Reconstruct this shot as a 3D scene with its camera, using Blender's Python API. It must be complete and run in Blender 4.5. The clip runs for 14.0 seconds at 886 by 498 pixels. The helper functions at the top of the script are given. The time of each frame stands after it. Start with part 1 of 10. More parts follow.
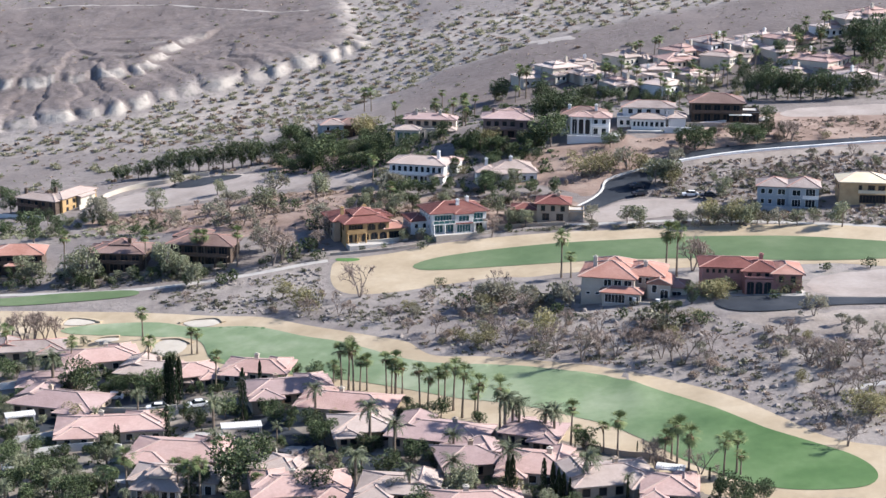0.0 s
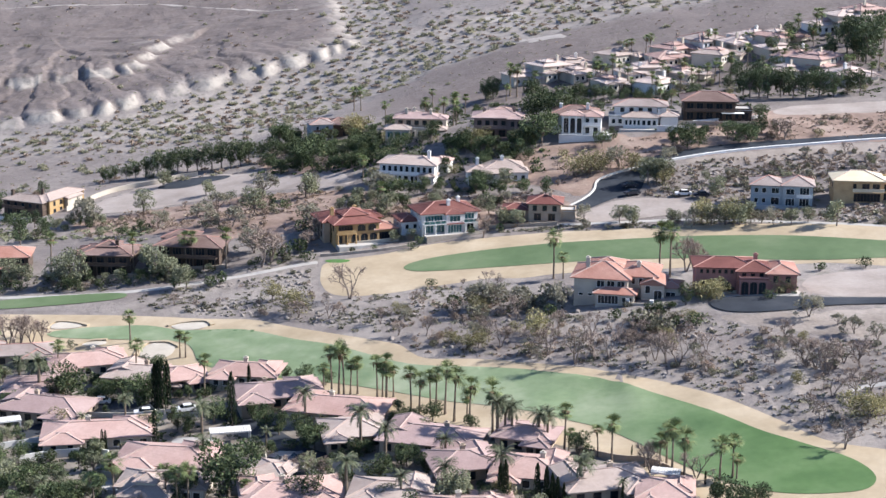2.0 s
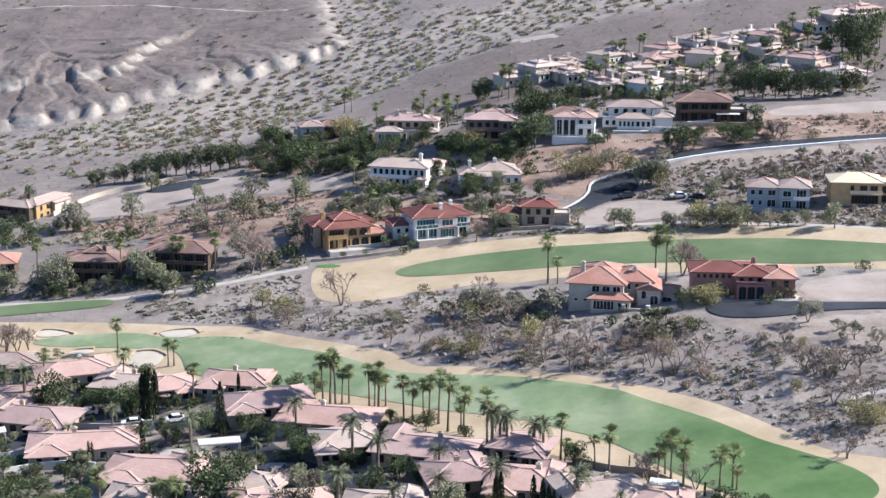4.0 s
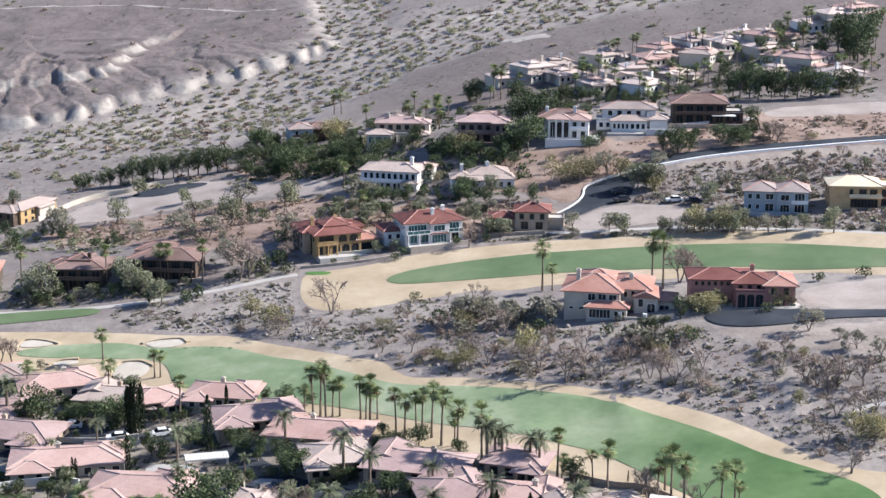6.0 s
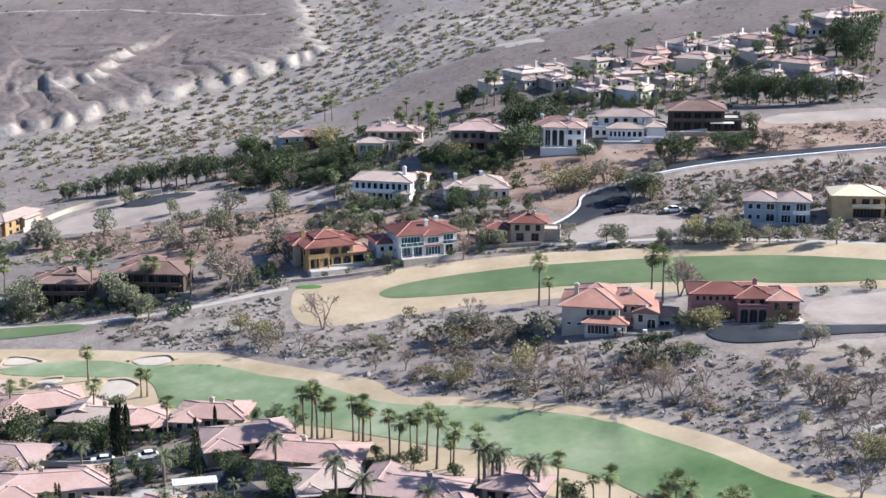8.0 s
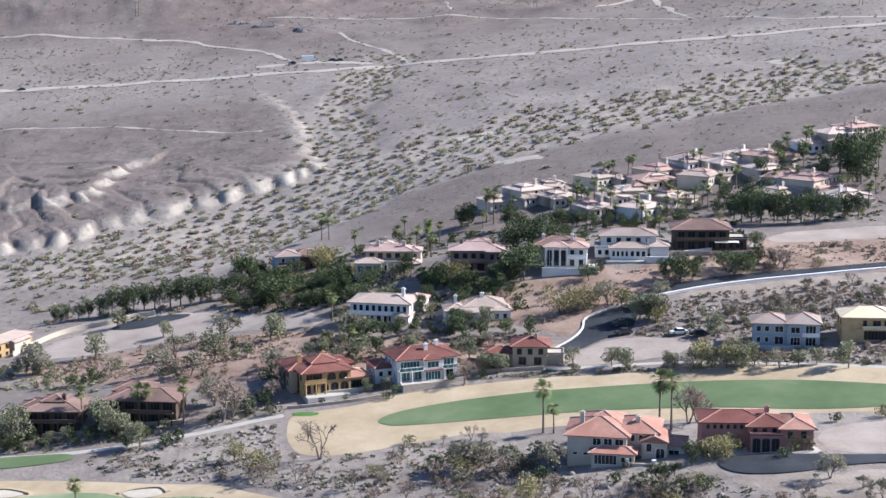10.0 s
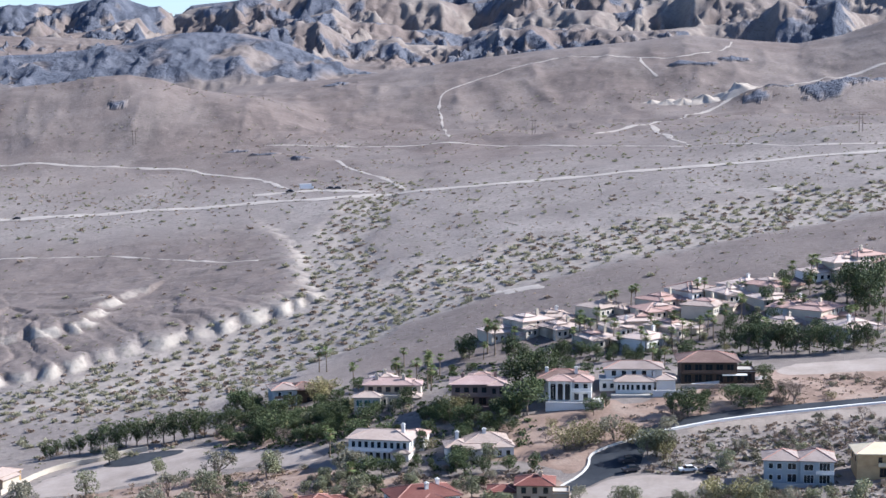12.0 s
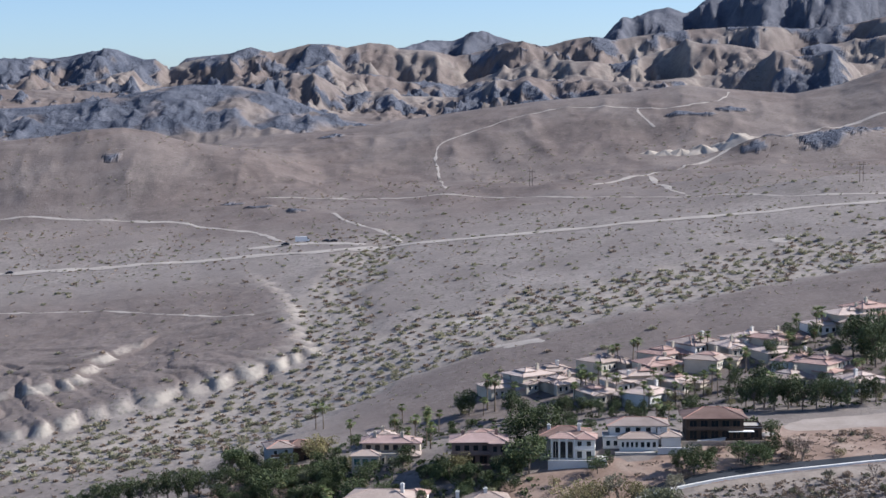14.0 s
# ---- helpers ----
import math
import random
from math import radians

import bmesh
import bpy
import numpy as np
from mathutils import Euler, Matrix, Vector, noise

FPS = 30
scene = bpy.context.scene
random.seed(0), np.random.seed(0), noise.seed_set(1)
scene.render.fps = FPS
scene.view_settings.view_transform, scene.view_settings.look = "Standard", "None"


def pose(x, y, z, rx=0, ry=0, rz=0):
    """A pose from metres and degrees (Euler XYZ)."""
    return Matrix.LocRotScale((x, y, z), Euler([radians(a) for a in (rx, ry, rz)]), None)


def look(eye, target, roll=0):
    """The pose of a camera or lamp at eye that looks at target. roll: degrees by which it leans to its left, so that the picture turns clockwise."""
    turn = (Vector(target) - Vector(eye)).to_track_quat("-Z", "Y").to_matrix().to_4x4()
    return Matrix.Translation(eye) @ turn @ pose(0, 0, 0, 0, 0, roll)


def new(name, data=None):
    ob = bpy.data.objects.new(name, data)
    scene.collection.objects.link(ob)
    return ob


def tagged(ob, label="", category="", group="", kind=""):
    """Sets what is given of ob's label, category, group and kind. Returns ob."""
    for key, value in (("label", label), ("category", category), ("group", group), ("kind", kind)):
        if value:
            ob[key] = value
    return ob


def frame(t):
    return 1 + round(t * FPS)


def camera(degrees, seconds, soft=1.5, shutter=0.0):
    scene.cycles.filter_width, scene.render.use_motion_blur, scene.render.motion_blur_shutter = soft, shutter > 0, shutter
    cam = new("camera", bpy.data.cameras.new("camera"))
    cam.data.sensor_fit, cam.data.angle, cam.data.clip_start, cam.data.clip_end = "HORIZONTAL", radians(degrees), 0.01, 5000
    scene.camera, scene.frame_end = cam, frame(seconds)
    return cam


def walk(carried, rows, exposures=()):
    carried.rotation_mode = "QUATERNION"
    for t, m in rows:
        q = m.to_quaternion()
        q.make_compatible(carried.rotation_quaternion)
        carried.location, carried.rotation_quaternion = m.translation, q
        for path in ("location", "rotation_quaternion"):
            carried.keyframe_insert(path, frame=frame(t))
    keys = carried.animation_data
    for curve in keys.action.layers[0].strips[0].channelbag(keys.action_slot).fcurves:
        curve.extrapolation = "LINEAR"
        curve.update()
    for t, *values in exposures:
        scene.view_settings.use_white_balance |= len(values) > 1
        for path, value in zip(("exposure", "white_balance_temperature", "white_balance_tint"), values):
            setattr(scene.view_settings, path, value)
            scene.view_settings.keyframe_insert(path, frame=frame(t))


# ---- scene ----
from mathutils import geometry

# ---- the camera and its flight ----
cam = camera(29.0, 14.0)
PATH = [
    (0.0, look((0.00, 0.00, 112.00), (0.00, 484.51, -11.50), 0.52)),
    (0.5, look((-0.00, 0.96, 111.83), (0.72, 485.48, -11.59), 0.50)),
    (1.0, look((-0.01, 2.04, 111.68), (1.39, 486.58, -11.66), 0.48)),
    (1.5, look((-0.03, 3.25, 111.55), (2.08, 487.73, -12.03), 0.41)),
    (2.0, look((-0.06, 4.60, 111.45), (2.65, 489.00, -12.45), 0.37)),
    (2.5, look((-0.09, 6.09, 111.38), (3.30, 490.48, -12.53), 0.30)),
    (3.0, look((-0.14, 7.71, 111.33), (3.92, 492.07, -12.69), 0.26)),
    (5.5, look((-0.53, 17.84, 111.43), (6.65, 501.94, -13.45), 0.10)),
    (6.0, look((-0.64, 20.24, 111.52), (7.42, 504.25, -13.66), 0.08)),
    (6.5, look((-0.76, 22.74, 111.62), (8.09, 506.62, -13.99), 0.06)),
    (7.0, look((-0.89, 25.34, 111.74), (8.70, 509.15, -14.10), 0.04)),
    (7.5, look((-1.03, 28.03, 111.87), (9.11, 511.78, -14.17), -0.00)),
    (8.0, look((-1.18, 30.79, 112.01), (9.51, 514.77, -13.10), -0.04)),
    (8.5, look((-1.33, 33.62, 112.15), (9.73, 519.04, -7.20), -0.08)),
    (9.0, look((-1.50, 36.49, 112.30), (9.96, 523.93, 1.52), -0.12)),
    (9.5, look((-1.67, 39.40, 112.44), (10.19, 528.71, 10.31), -0.17)),
    (10.0, look((-1.84, 42.32, 112.58), (10.14, 533.34, 19.05), -0.23)),
    (10.5, look((-2.02, 45.23, 112.71), (10.08, 537.90, 28.28), -0.30)),
    (11.0, look((-2.20, 48.13, 112.83), (10.27, 542.24, 37.36), -0.35)),
    (11.5, look((-2.38, 50.97, 112.92), (10.41, 546.36, 46.34), -0.38)),
    (12.0, look((-2.56, 53.75, 112.99), (10.63, 550.25, 55.43), -0.38)),
    (12.5, look((-2.74, 56.45, 113.03), (10.84, 553.88, 64.34), -0.44)),
    (13.0, look((-2.91, 59.02, 113.03), (11.11, 556.95, 69.77), -0.50)),
    (13.5, look((-3.08, 61.46, 112.98), (11.22, 559.39, 69.92), -0.56)),
    (14.0, look((-3.24, 63.72, 112.89), (11.40, 561.68, 70.12), -0.61)),
]
walk(cam, PATH, [(0.0, 1.07, 6120, 12), (9.5, 1.02, 6050, 12), (11.0, 0.99, 5930, 12), (12.0, 1.03, 5880, 12), (13.0, 0.63, 6020, 12), (13.5, 0.58, 6070, 12), (14.0, 0.57, 6080, 12)])

# ---- daylight ----
SUN_ELEVATION, SUN_AZIMUTH = radians(36), radians(82)  # azimuth clockwise from +y
world = bpy.data.worlds.new("clear_sky")
scene.world = world
world.use_nodes = True
wn, wl = world.node_tree.nodes, world.node_tree.links
sky = wn.new("ShaderNodeTexSky")
sky.sky_type, sky.sun_disc = "NISHITA", False
sky.sun_elevation, sky.sun_rotation = SUN_ELEVATION, SUN_AZIMUTH
sky.air_density, sky.dust_density, sky.ozone_density = 0.7, 0.5, 4.0
wl.new(sky.outputs[0], wn["Background"].inputs[0])
wn["Background"].inputs[1].default_value = 0.1
sun = new("sun", bpy.data.lights.new("sun", "SUN"))
sun.data.energy, sun.data.angle, sun.data.color = 5.0, radians(0.53), (1.0, 0.94, 0.85)
to_sun = Vector((math.sin(SUN_AZIMUTH) * math.cos(SUN_ELEVATION), math.cos(SUN_AZIMUTH) * math.cos(SUN_ELEVATION), math.sin(SUN_ELEVATION)))
sun.matrix_world = look(to_sun * 300, (0, 0, 0))

# ---- materials ----
def surface(name, colours, scale=1.0, roughness=0.9, bump=0.0, bump_scale=None, grain=0.0, metal=0.0, per_object=0.0, spread=(0.3, 0.7), detail=5.0, specular=0.3):
    """A surface whose colour wanders between the given colours, with fine grain and relief; scale is in features per metre."""
    m = bpy.data.materials.new(name)
    m.use_nodes = True
    nodes, links = m.node_tree.nodes, m.node_tree.links
    bsdf = nodes["Principled BSDF"]
    bsdf.inputs["Roughness"].default_value, bsdf.inputs["Metallic"].default_value = roughness, metal
    bsdf.inputs["Specular IOR Level"].default_value = specular
    place = nodes.new("ShaderNodeNewGeometry").outputs["Position"]
    n1 = nodes.new("ShaderNodeTexNoise")
    n1.inputs["Scale"].default_value, n1.inputs["Detail"].default_value, n1.inputs["Roughness"].default_value = scale, detail, 0.6
    links.new(place, n1.inputs["Vector"])
    ramp = nodes.new("ShaderNodeValToRGB")
    el = ramp.color_ramp.elements
    for i, c in enumerate(colours):
        at = spread[0] + (spread[1] - spread[0]) * i / max(len(colours) - 1, 1)
        e = el[i] if i < 2 else el.new(at)
        e.position, e.color = at, (*c, 1)
    links.new(n1.outputs["Fac"], ramp.inputs["Fac"])
    colour = ramp.outputs["Color"]
    if grain:
        n2 = nodes.new("ShaderNodeTexNoise")
        n2.inputs["Scale"].default_value, n2.inputs["Detail"].default_value = scale * 9, 3
        links.new(place, n2.inputs["Vector"])
        f = nodes.new("ShaderNodeMapRange")
        f.inputs["To Min"].default_value, f.inputs["To Max"].default_value = 1 - grain, 1 + grain
        links.new(n2.outputs["Fac"], f.inputs["Value"])
        hsv = nodes.new("ShaderNodeHueSaturation")
        links.new(colour, hsv.inputs["Color"])
        links.new(f.outputs["Result"], hsv.inputs["Value"])
        colour = hsv.outputs["Color"]
    if per_object:
        info = nodes.new("ShaderNodeObjectInfo")
        f = nodes.new("ShaderNodeMapRange")
        f.inputs["To Min"].default_value, f.inputs["To Max"].default_value = 1 - per_object, 1 + per_object
        links.new(info.outputs["Random"], f.inputs["Value"])
        hsv = nodes.new("ShaderNodeHueSaturation")
        links.new(colour, hsv.inputs["Color"])
        links.new(f.outputs["Result"], hsv.inputs["Value"])
        colour = hsv.outputs["Color"]
    links.new(colour, bsdf.inputs["Base Color"])
    if bump:
        n3 = nodes.new("ShaderNodeTexNoise")
        n3.inputs["Scale"].default_value, n3.inputs["Detail"].default_value = bump_scale or scale * 4, 4
        links.new(place, n3.inputs["Vector"])
        b = nodes.new("ShaderNodeBump")
        b.inputs["Strength"].default_value, b.inputs["Distance"].default_value = 1.0, bump
        links.new(n3.outputs["Fac"], b.inputs["Height"])
        links.new(b.outputs["Normal"], bsdf.inputs["Normal"])
    return m


def leafy(name, colours, islands=0.45, through_light=0.15):
    """Foliage: every clump or frond takes its own shade."""
    m = bpy.data.materials.new(name)
    m.use_nodes = True
    nodes, links = m.node_tree.nodes, m.node_tree.links
    bsdf = nodes["Principled BSDF"]
    bsdf.inputs["Roughness"].default_value, bsdf.inputs["Specular IOR Level"].default_value = 0.7, 0.2
    geo = nodes.new("ShaderNodeNewGeometry")
    ramp = nodes.new("ShaderNodeValToRGB")
    el = ramp.color_ramp.elements
    for i, c in enumerate(colours):
        at = i / max(len(colours) - 1, 1)
        e = el[i] if i < 2 else el.new(at)
        e.position, e.color = at, (*c, 1)
    links.new(geo.outputs["Random Per Island"], ramp.inputs["Fac"])
    info = nodes.new("ShaderNodeObjectInfo")
    f = nodes.new("ShaderNodeMapRange")
    f.inputs["To Min"].default_value, f.inputs["To Max"].default_value = 1 - islands * 0.6, 1 + islands * 0.6
    links.new(info.outputs["Random"], f.inputs["Value"])
    hsv = nodes.new("ShaderNodeHueSaturation")
    links.new(ramp.outputs["Color"], hsv.inputs["Color"])
    links.new(f.outputs["Result"], hsv.inputs["Value"])
    links.new(hsv.outputs["Color"], bsdf.inputs["Base Color"])
    if through_light:
        tl = nodes.new("ShaderNodeBsdfTranslucent")
        links.new(hsv.outputs["Color"], tl.inputs["Color"])
        mix = nodes.new("ShaderNodeMixShader")
        mix.inputs[0].default_value = through_light
        links.new(bsdf.outputs[0], mix.inputs[1])
        links.new(tl.outputs[0], mix.inputs[2])
        links.new(mix.outputs[0], nodes["Material Output"].inputs[0])
    return m


def tiled(name, colours, per_object=0.1):
    """Clay tile: courses of rounded tiles in relief, each tile a little different, with weather stains."""
    m = surface(name, colours, 0.12, 0.85, grain=0.1, per_object=per_object, spread=(0.25, 0.75))
    nodes, links = m.node_tree.nodes, m.node_tree.links
    bsdf = nodes["Principled BSDF"]
    src = bsdf.inputs["Base Color"].links[0].from_socket
    place = nodes.new("ShaderNodeNewGeometry").outputs["Position"]
    cell = nodes.new("ShaderNodeTexVoronoi")
    cell.inputs["Scale"].default_value = 2.6
    links.new(place, cell.inputs["Vector"])
    f = nodes.new("ShaderNodeMapRange")
    f.inputs["To Min"].default_value, f.inputs["To Max"].default_value = 0.93, 1.07
    links.new(cell.outputs["Color"], f.inputs["Value"])
    hsv = nodes.new("ShaderNodeHueSaturation")
    links.new(src, hsv.inputs["Color"])
    links.new(f.outputs["Result"], hsv.inputs["Value"])
    links.new(hsv.outputs["Color"], bsdf.inputs["Base Color"])
    wave = nodes.new("ShaderNodeTexWave")
    wave.bands_direction = "Z"
    wave.inputs["Scale"].default_value, wave.inputs["Distortion"].default_value = 5.0, 1.0
    links.new(place, wave.inputs["Vector"])
    b = nodes.new("ShaderNodeBump")
    b.inputs["Strength"].default_value, b.inputs["Distance"].default_value = 1.0, 0.03
    links.new(wave.outputs["Fac"], b.inputs["Height"])
    links.new(b.outputs["Normal"], bsdf.inputs["Normal"])
    return m


def glassy(name, colour, roughness=0.08):
    m = surface(name, [colour, tuple(c * 1.6 for c in colour)], 0.4, roughness, specular=0.3)
    return m


FAIRWAY = surface("fairway_grass", [(0.105, 0.16, 0.08), (0.175, 0.23, 0.128), (0.28, 0.315, 0.212)], 0.06, 0.9, 0.03, 6, grain=0.12)
PUTTING = surface("green_grass", [(0.06, 0.15, 0.035), (0.09, 0.19, 0.05)], 0.15, 0.9, 0.02, 8, grain=0.1)


def greener_east(m):
    """The lower fairway turns darker and deeper green towards its east end."""
    nodes, links = m.node_tree.nodes, m.node_tree.links
    bsdf = nodes["Principled BSDF"]
    src = bsdf.inputs["Base Color"].links[0].from_socket
    xyz = nodes.new("ShaderNodeSeparateXYZ")
    links.new(nodes.new("ShaderNodeNewGeometry").outputs["Position"], xyz.inputs[0])
    f = nodes.new("ShaderNodeMapRange")
    f.interpolation_type = "SMOOTHSTEP"
    f.inputs["From Min"].default_value, f.inputs["From Max"].default_value = 18, 66
    links.new(xyz.outputs["X"], f.inputs["Value"])
    mix = nodes.new("ShaderNodeMix")
    mix.data_type, mix.blend_type = "RGBA", "MULTIPLY"
    links.new(f.outputs["Result"], mix.inputs["Factor"])
    links.new(src, mix.inputs["A"])
    mix.inputs["B"].default_value = (0.4, 0.58, 0.34, 1)
    links.new(mix.outputs["Result"], bsdf.inputs["Base Color"])


greener_east(FAIRWAY)
FAIRWAY_UPPER = surface("upper_fairway_grass", [(0.068, 0.112, 0.047), (0.103, 0.15, 0.07), (0.155, 0.197, 0.105)], 0.04, 0.9, 0.03, 6, grain=0.12)
STRIPE = surface("mown_dark_grass", [(0.07, 0.125, 0.05), (0.105, 0.16, 0.075)], 0.1, 0.9, 0.03, 6, grain=0.12)
DORMANT = surface("dormant_grass", [(0.325, 0.258, 0.168), (0.395, 0.318, 0.216), (0.46, 0.38, 0.272)], 0.07, 0.95, 0.05, 4, grain=0.12)
BUNKER = surface("bunker_sand", [(0.414, 0.369, 0.302), (0.504, 0.459, 0.387)], 0.3, 0.95, 0.03, 3, grain=0.08)
ASPHALT = surface("asphalt", [(0.03, 0.035, 0.044), (0.042, 0.048, 0.058), (0.06, 0.065, 0.075)], 0.12, 0.85, 0.01, 12, grain=0.12, specular=0.08)
CONCRETE = surface("pale_concrete", [(0.35, 0.33, 0.305), (0.45, 0.43, 0.4)], 0.2, 0.9, 0.01, 8, grain=0.1)
PAD_DIRT = surface("graded_dirt", [(0.253, 0.213, 0.187), (0.313, 0.269, 0.239), (0.368, 0.322, 0.291)], 0.09, 0.95, 0.06, 2.0, grain=0.15)
STONY = surface("stony_slope_dirt", [(0.202, 0.17, 0.146), (0.262, 0.224, 0.194), (0.323, 0.282, 0.248)], 0.12, 0.95, 0.12, 1.2, grain=0.25)
RED_DIRT = surface("reddish_slope_dirt", [(0.184, 0.129, 0.101), (0.258, 0.184, 0.147), (0.331, 0.258, 0.212)], 0.1, 0.95, 0.12, 1.2, grain=0.25)
TRACK_DIRT = surface("pale_track_dirt", [(0.322, 0.29, 0.262), (0.405, 0.368, 0.336)], 0.1, 0.95, 0.05, 2, grain=0.12)
YARD = surface("yard_gravel", [(0.12, 0.1, 0.085), (0.19, 0.165, 0.14), (0.28, 0.25, 0.215)], 0.12, 0.95, 0.08, 2, grain=0.25)
KERB = surface("kerb_concrete", [(0.55, 0.53, 0.5), (0.66, 0.64, 0.6)], 0.5, 0.9)

ROOF_PINK = tiled("pink_clay_tile", [(0.344, 0.218, 0.189), (0.403, 0.273, 0.239), (0.454, 0.328, 0.29)])
ROOF_MAUVE = tiled("mauve_grey_tile", [(0.288, 0.2, 0.188), (0.344, 0.248, 0.232), (0.4, 0.3, 0.28)])
ROOF_BEIGE = tiled("beige_tile", [(0.319, 0.252, 0.218), (0.378, 0.307, 0.269), (0.428, 0.357, 0.319)])
ROOF_PALE = tiled("pale_sand_tile", [(0.4, 0.32, 0.285), (0.48, 0.395, 0.355), (0.55, 0.465, 0.42)])
ROOF_RED = tiled("red_clay_tile", [(0.115, 0.04, 0.033), (0.16, 0.06, 0.05), (0.22, 0.1, 0.08)])
ROOF_ORANGE = tiled("orange_clay_tile", [(0.297, 0.135, 0.099), (0.378, 0.198, 0.153), (0.45, 0.27, 0.221)])
ROOF_BROWN = tiled("brown_tile", [(0.12, 0.075, 0.064), (0.175, 0.117, 0.1), (0.24, 0.168, 0.148)])
ROOF_GREY = tiled("grey_brown_tile", [(0.2, 0.16, 0.14), (0.28, 0.23, 0.21), (0.36, 0.3, 0.27)])
RIDGE = surface("ridge_mortar", [(0.378, 0.279, 0.243), (0.468, 0.369, 0.324)], 0.6, 0.9, 0.01, 6)
RIDGE_RED = surface("red_ridge_tile", [(0.34, 0.18, 0.15), (0.45, 0.27, 0.23)], 0.6, 0.9)
PLASTER_WHITE = surface("white_plaster", [(0.58, 0.57, 0.55), (0.68, 0.67, 0.645)], 0.25, 0.9, 0.01, 5, grain=0.06)
PLASTER_CREAM = surface("cream_plaster", [(0.43, 0.385, 0.32), (0.53, 0.48, 0.4)], 0.25, 0.9, 0.01, 5, grain=0.08)
PLASTER_OCHRE = surface("ochre_plaster", [(0.34, 0.22, 0.1), (0.43, 0.3, 0.15)], 0.25, 0.9, 0.01, 5, grain=0.08)
PLASTER_TAN = surface("tan_plaster", [(0.34, 0.27, 0.2), (0.44, 0.36, 0.28)], 0.25, 0.9, 0.01, 5, grain=0.1)
PLASTER_PINK = surface("rose_plaster", [(0.3, 0.15, 0.13), (0.39, 0.2, 0.175)], 0.25, 0.9, 0.01, 5, grain=0.1)
# brown walls, darkened in colour for the shade of fronts and porches
PLASTER_BROWN_SHADE = surface("brown_plaster_and_shade", [(0.0638, 0.045, 0.0338), (0.101, 0.075, 0.0585)], 0.25, 0.9, 0.01, 5, grain=0.1)
PLASTER_MAUVE = surface("mauve_brown_plaster", [(0.17, 0.12, 0.108), (0.235, 0.17, 0.152)], 0.25, 0.9, 0.01, 5, grain=0.1)
# pale plaster with the blue of shaded walls put into its colour
PLASTER_BLUE_SHADE = surface("plaster_in_blue_shade", [(0.302, 0.338, 0.36), (0.374, 0.41, 0.432)], 0.25, 0.9, 0.01, 5, grain=0.06)
TIMBER = surface("raw_timber_sheathing", [(0.42, 0.28, 0.14), (0.54, 0.38, 0.21)], 0.5, 0.85, 0.01, 4, grain=0.15)
PLYWOOD = surface("pale_roof_sheathing", [(0.58, 0.49, 0.34), (0.68, 0.6, 0.44)], 0.35, 0.85, grain=0.1)
TRIM_WHITE = surface("white_trim", [(0.7, 0.69, 0.66), (0.8, 0.79, 0.76)], 0.6, 0.7)
TRIM_BROWN = surface("dark_fascia", [(0.08, 0.055, 0.04), (0.13, 0.09, 0.07)], 0.6, 0.7)
# window glass; also fills open loggias and porches as their dark shade
GLASS = glassy("dark_glass_and_loggia_shade", (0.014, 0.019, 0.024))
TEAL_GLASS = glassy("teal_balcony_glass", (0.03, 0.085, 0.09), 0.12)
STONE = surface("retaining_stone", [(0.3, 0.26, 0.22), (0.42, 0.37, 0.31)], 0.8, 0.9, 0.06, 2.5, grain=0.3)
BOULDER = surface("grey_boulder", [(0.19, 0.165, 0.15), (0.3, 0.265, 0.24)], 0.6, 0.9, 0.08, 1.5, grain=0.3)
METAL = surface("grey_pole_steel", [(0.2, 0.19, 0.18), (0.3, 0.29, 0.28)], 2, 0.6)
CAR_WHITE = surface("white_car_paint", [(0.7, 0.7, 0.7), (0.78, 0.78, 0.78)], 0.3, 0.3)
CAR_DARK = surface("dark_car_paint", [(0.03, 0.03, 0.04), (0.05, 0.05, 0.06)], 0.3, 0.3)
TYRE = surface("black_rubber", [(0.015, 0.015, 0.015), (0.03, 0.03, 0.03)], 3, 0.9)
POOL = surface("pool_water", [(0.08, 0.3, 0.4), (0.12, 0.38, 0.48)], 0.6, 0.05, 0.01, 3)

PALM_BARK = surface("palm_bark", [(0.13, 0.1, 0.075), (0.22, 0.175, 0.13)], 1.2, 0.95, 0.04, 6, grain=0.2)
BARK = surface("tree_bark", [(0.13, 0.105, 0.09), (0.22, 0.18, 0.15)], 1.5, 0.95, 0.03, 6, grain=0.2)
PALE_BARK = surface("pale_weathered_bark", [(0.14, 0.112, 0.095), (0.22, 0.18, 0.155)], 1.5, 0.95, 0.02, 6, grain=0.2)
GREY_TWIG = leafy("bare_grey_twigs", [(0.2, 0.15, 0.122), (0.29, 0.225, 0.185), (0.38, 0.31, 0.26)], 0.3, 0.0)
FAN_LEAF = leafy("fan_palm_fronds", [(0.075, 0.1, 0.038), (0.135, 0.17, 0.068), (0.22, 0.255, 0.115)])
SKIRT = leafy("dry_palm_skirt", [(0.16, 0.115, 0.065), (0.28, 0.21, 0.13)], 0.3)
DATE_LEAF = leafy("date_palm_fronds", [(0.07, 0.085, 0.045), (0.12, 0.135, 0.08), (0.19, 0.2, 0.13)])
CYPRESS_LEAF = leafy("cypress_leaves", [(0.00864, 0.0158, 0.0072), (0.018, 0.0288, 0.013), (0.0288, 0.0396, 0.018)])
GREEN_LEAF = leafy("evergreen_leaves", [(0.022, 0.034, 0.016), (0.06, 0.085, 0.038), (0.15, 0.175, 0.083)])
PINE_LEAF = leafy("pine_needles", [(0.04, 0.056, 0.028), (0.08, 0.104, 0.052), (0.128, 0.152, 0.08)])
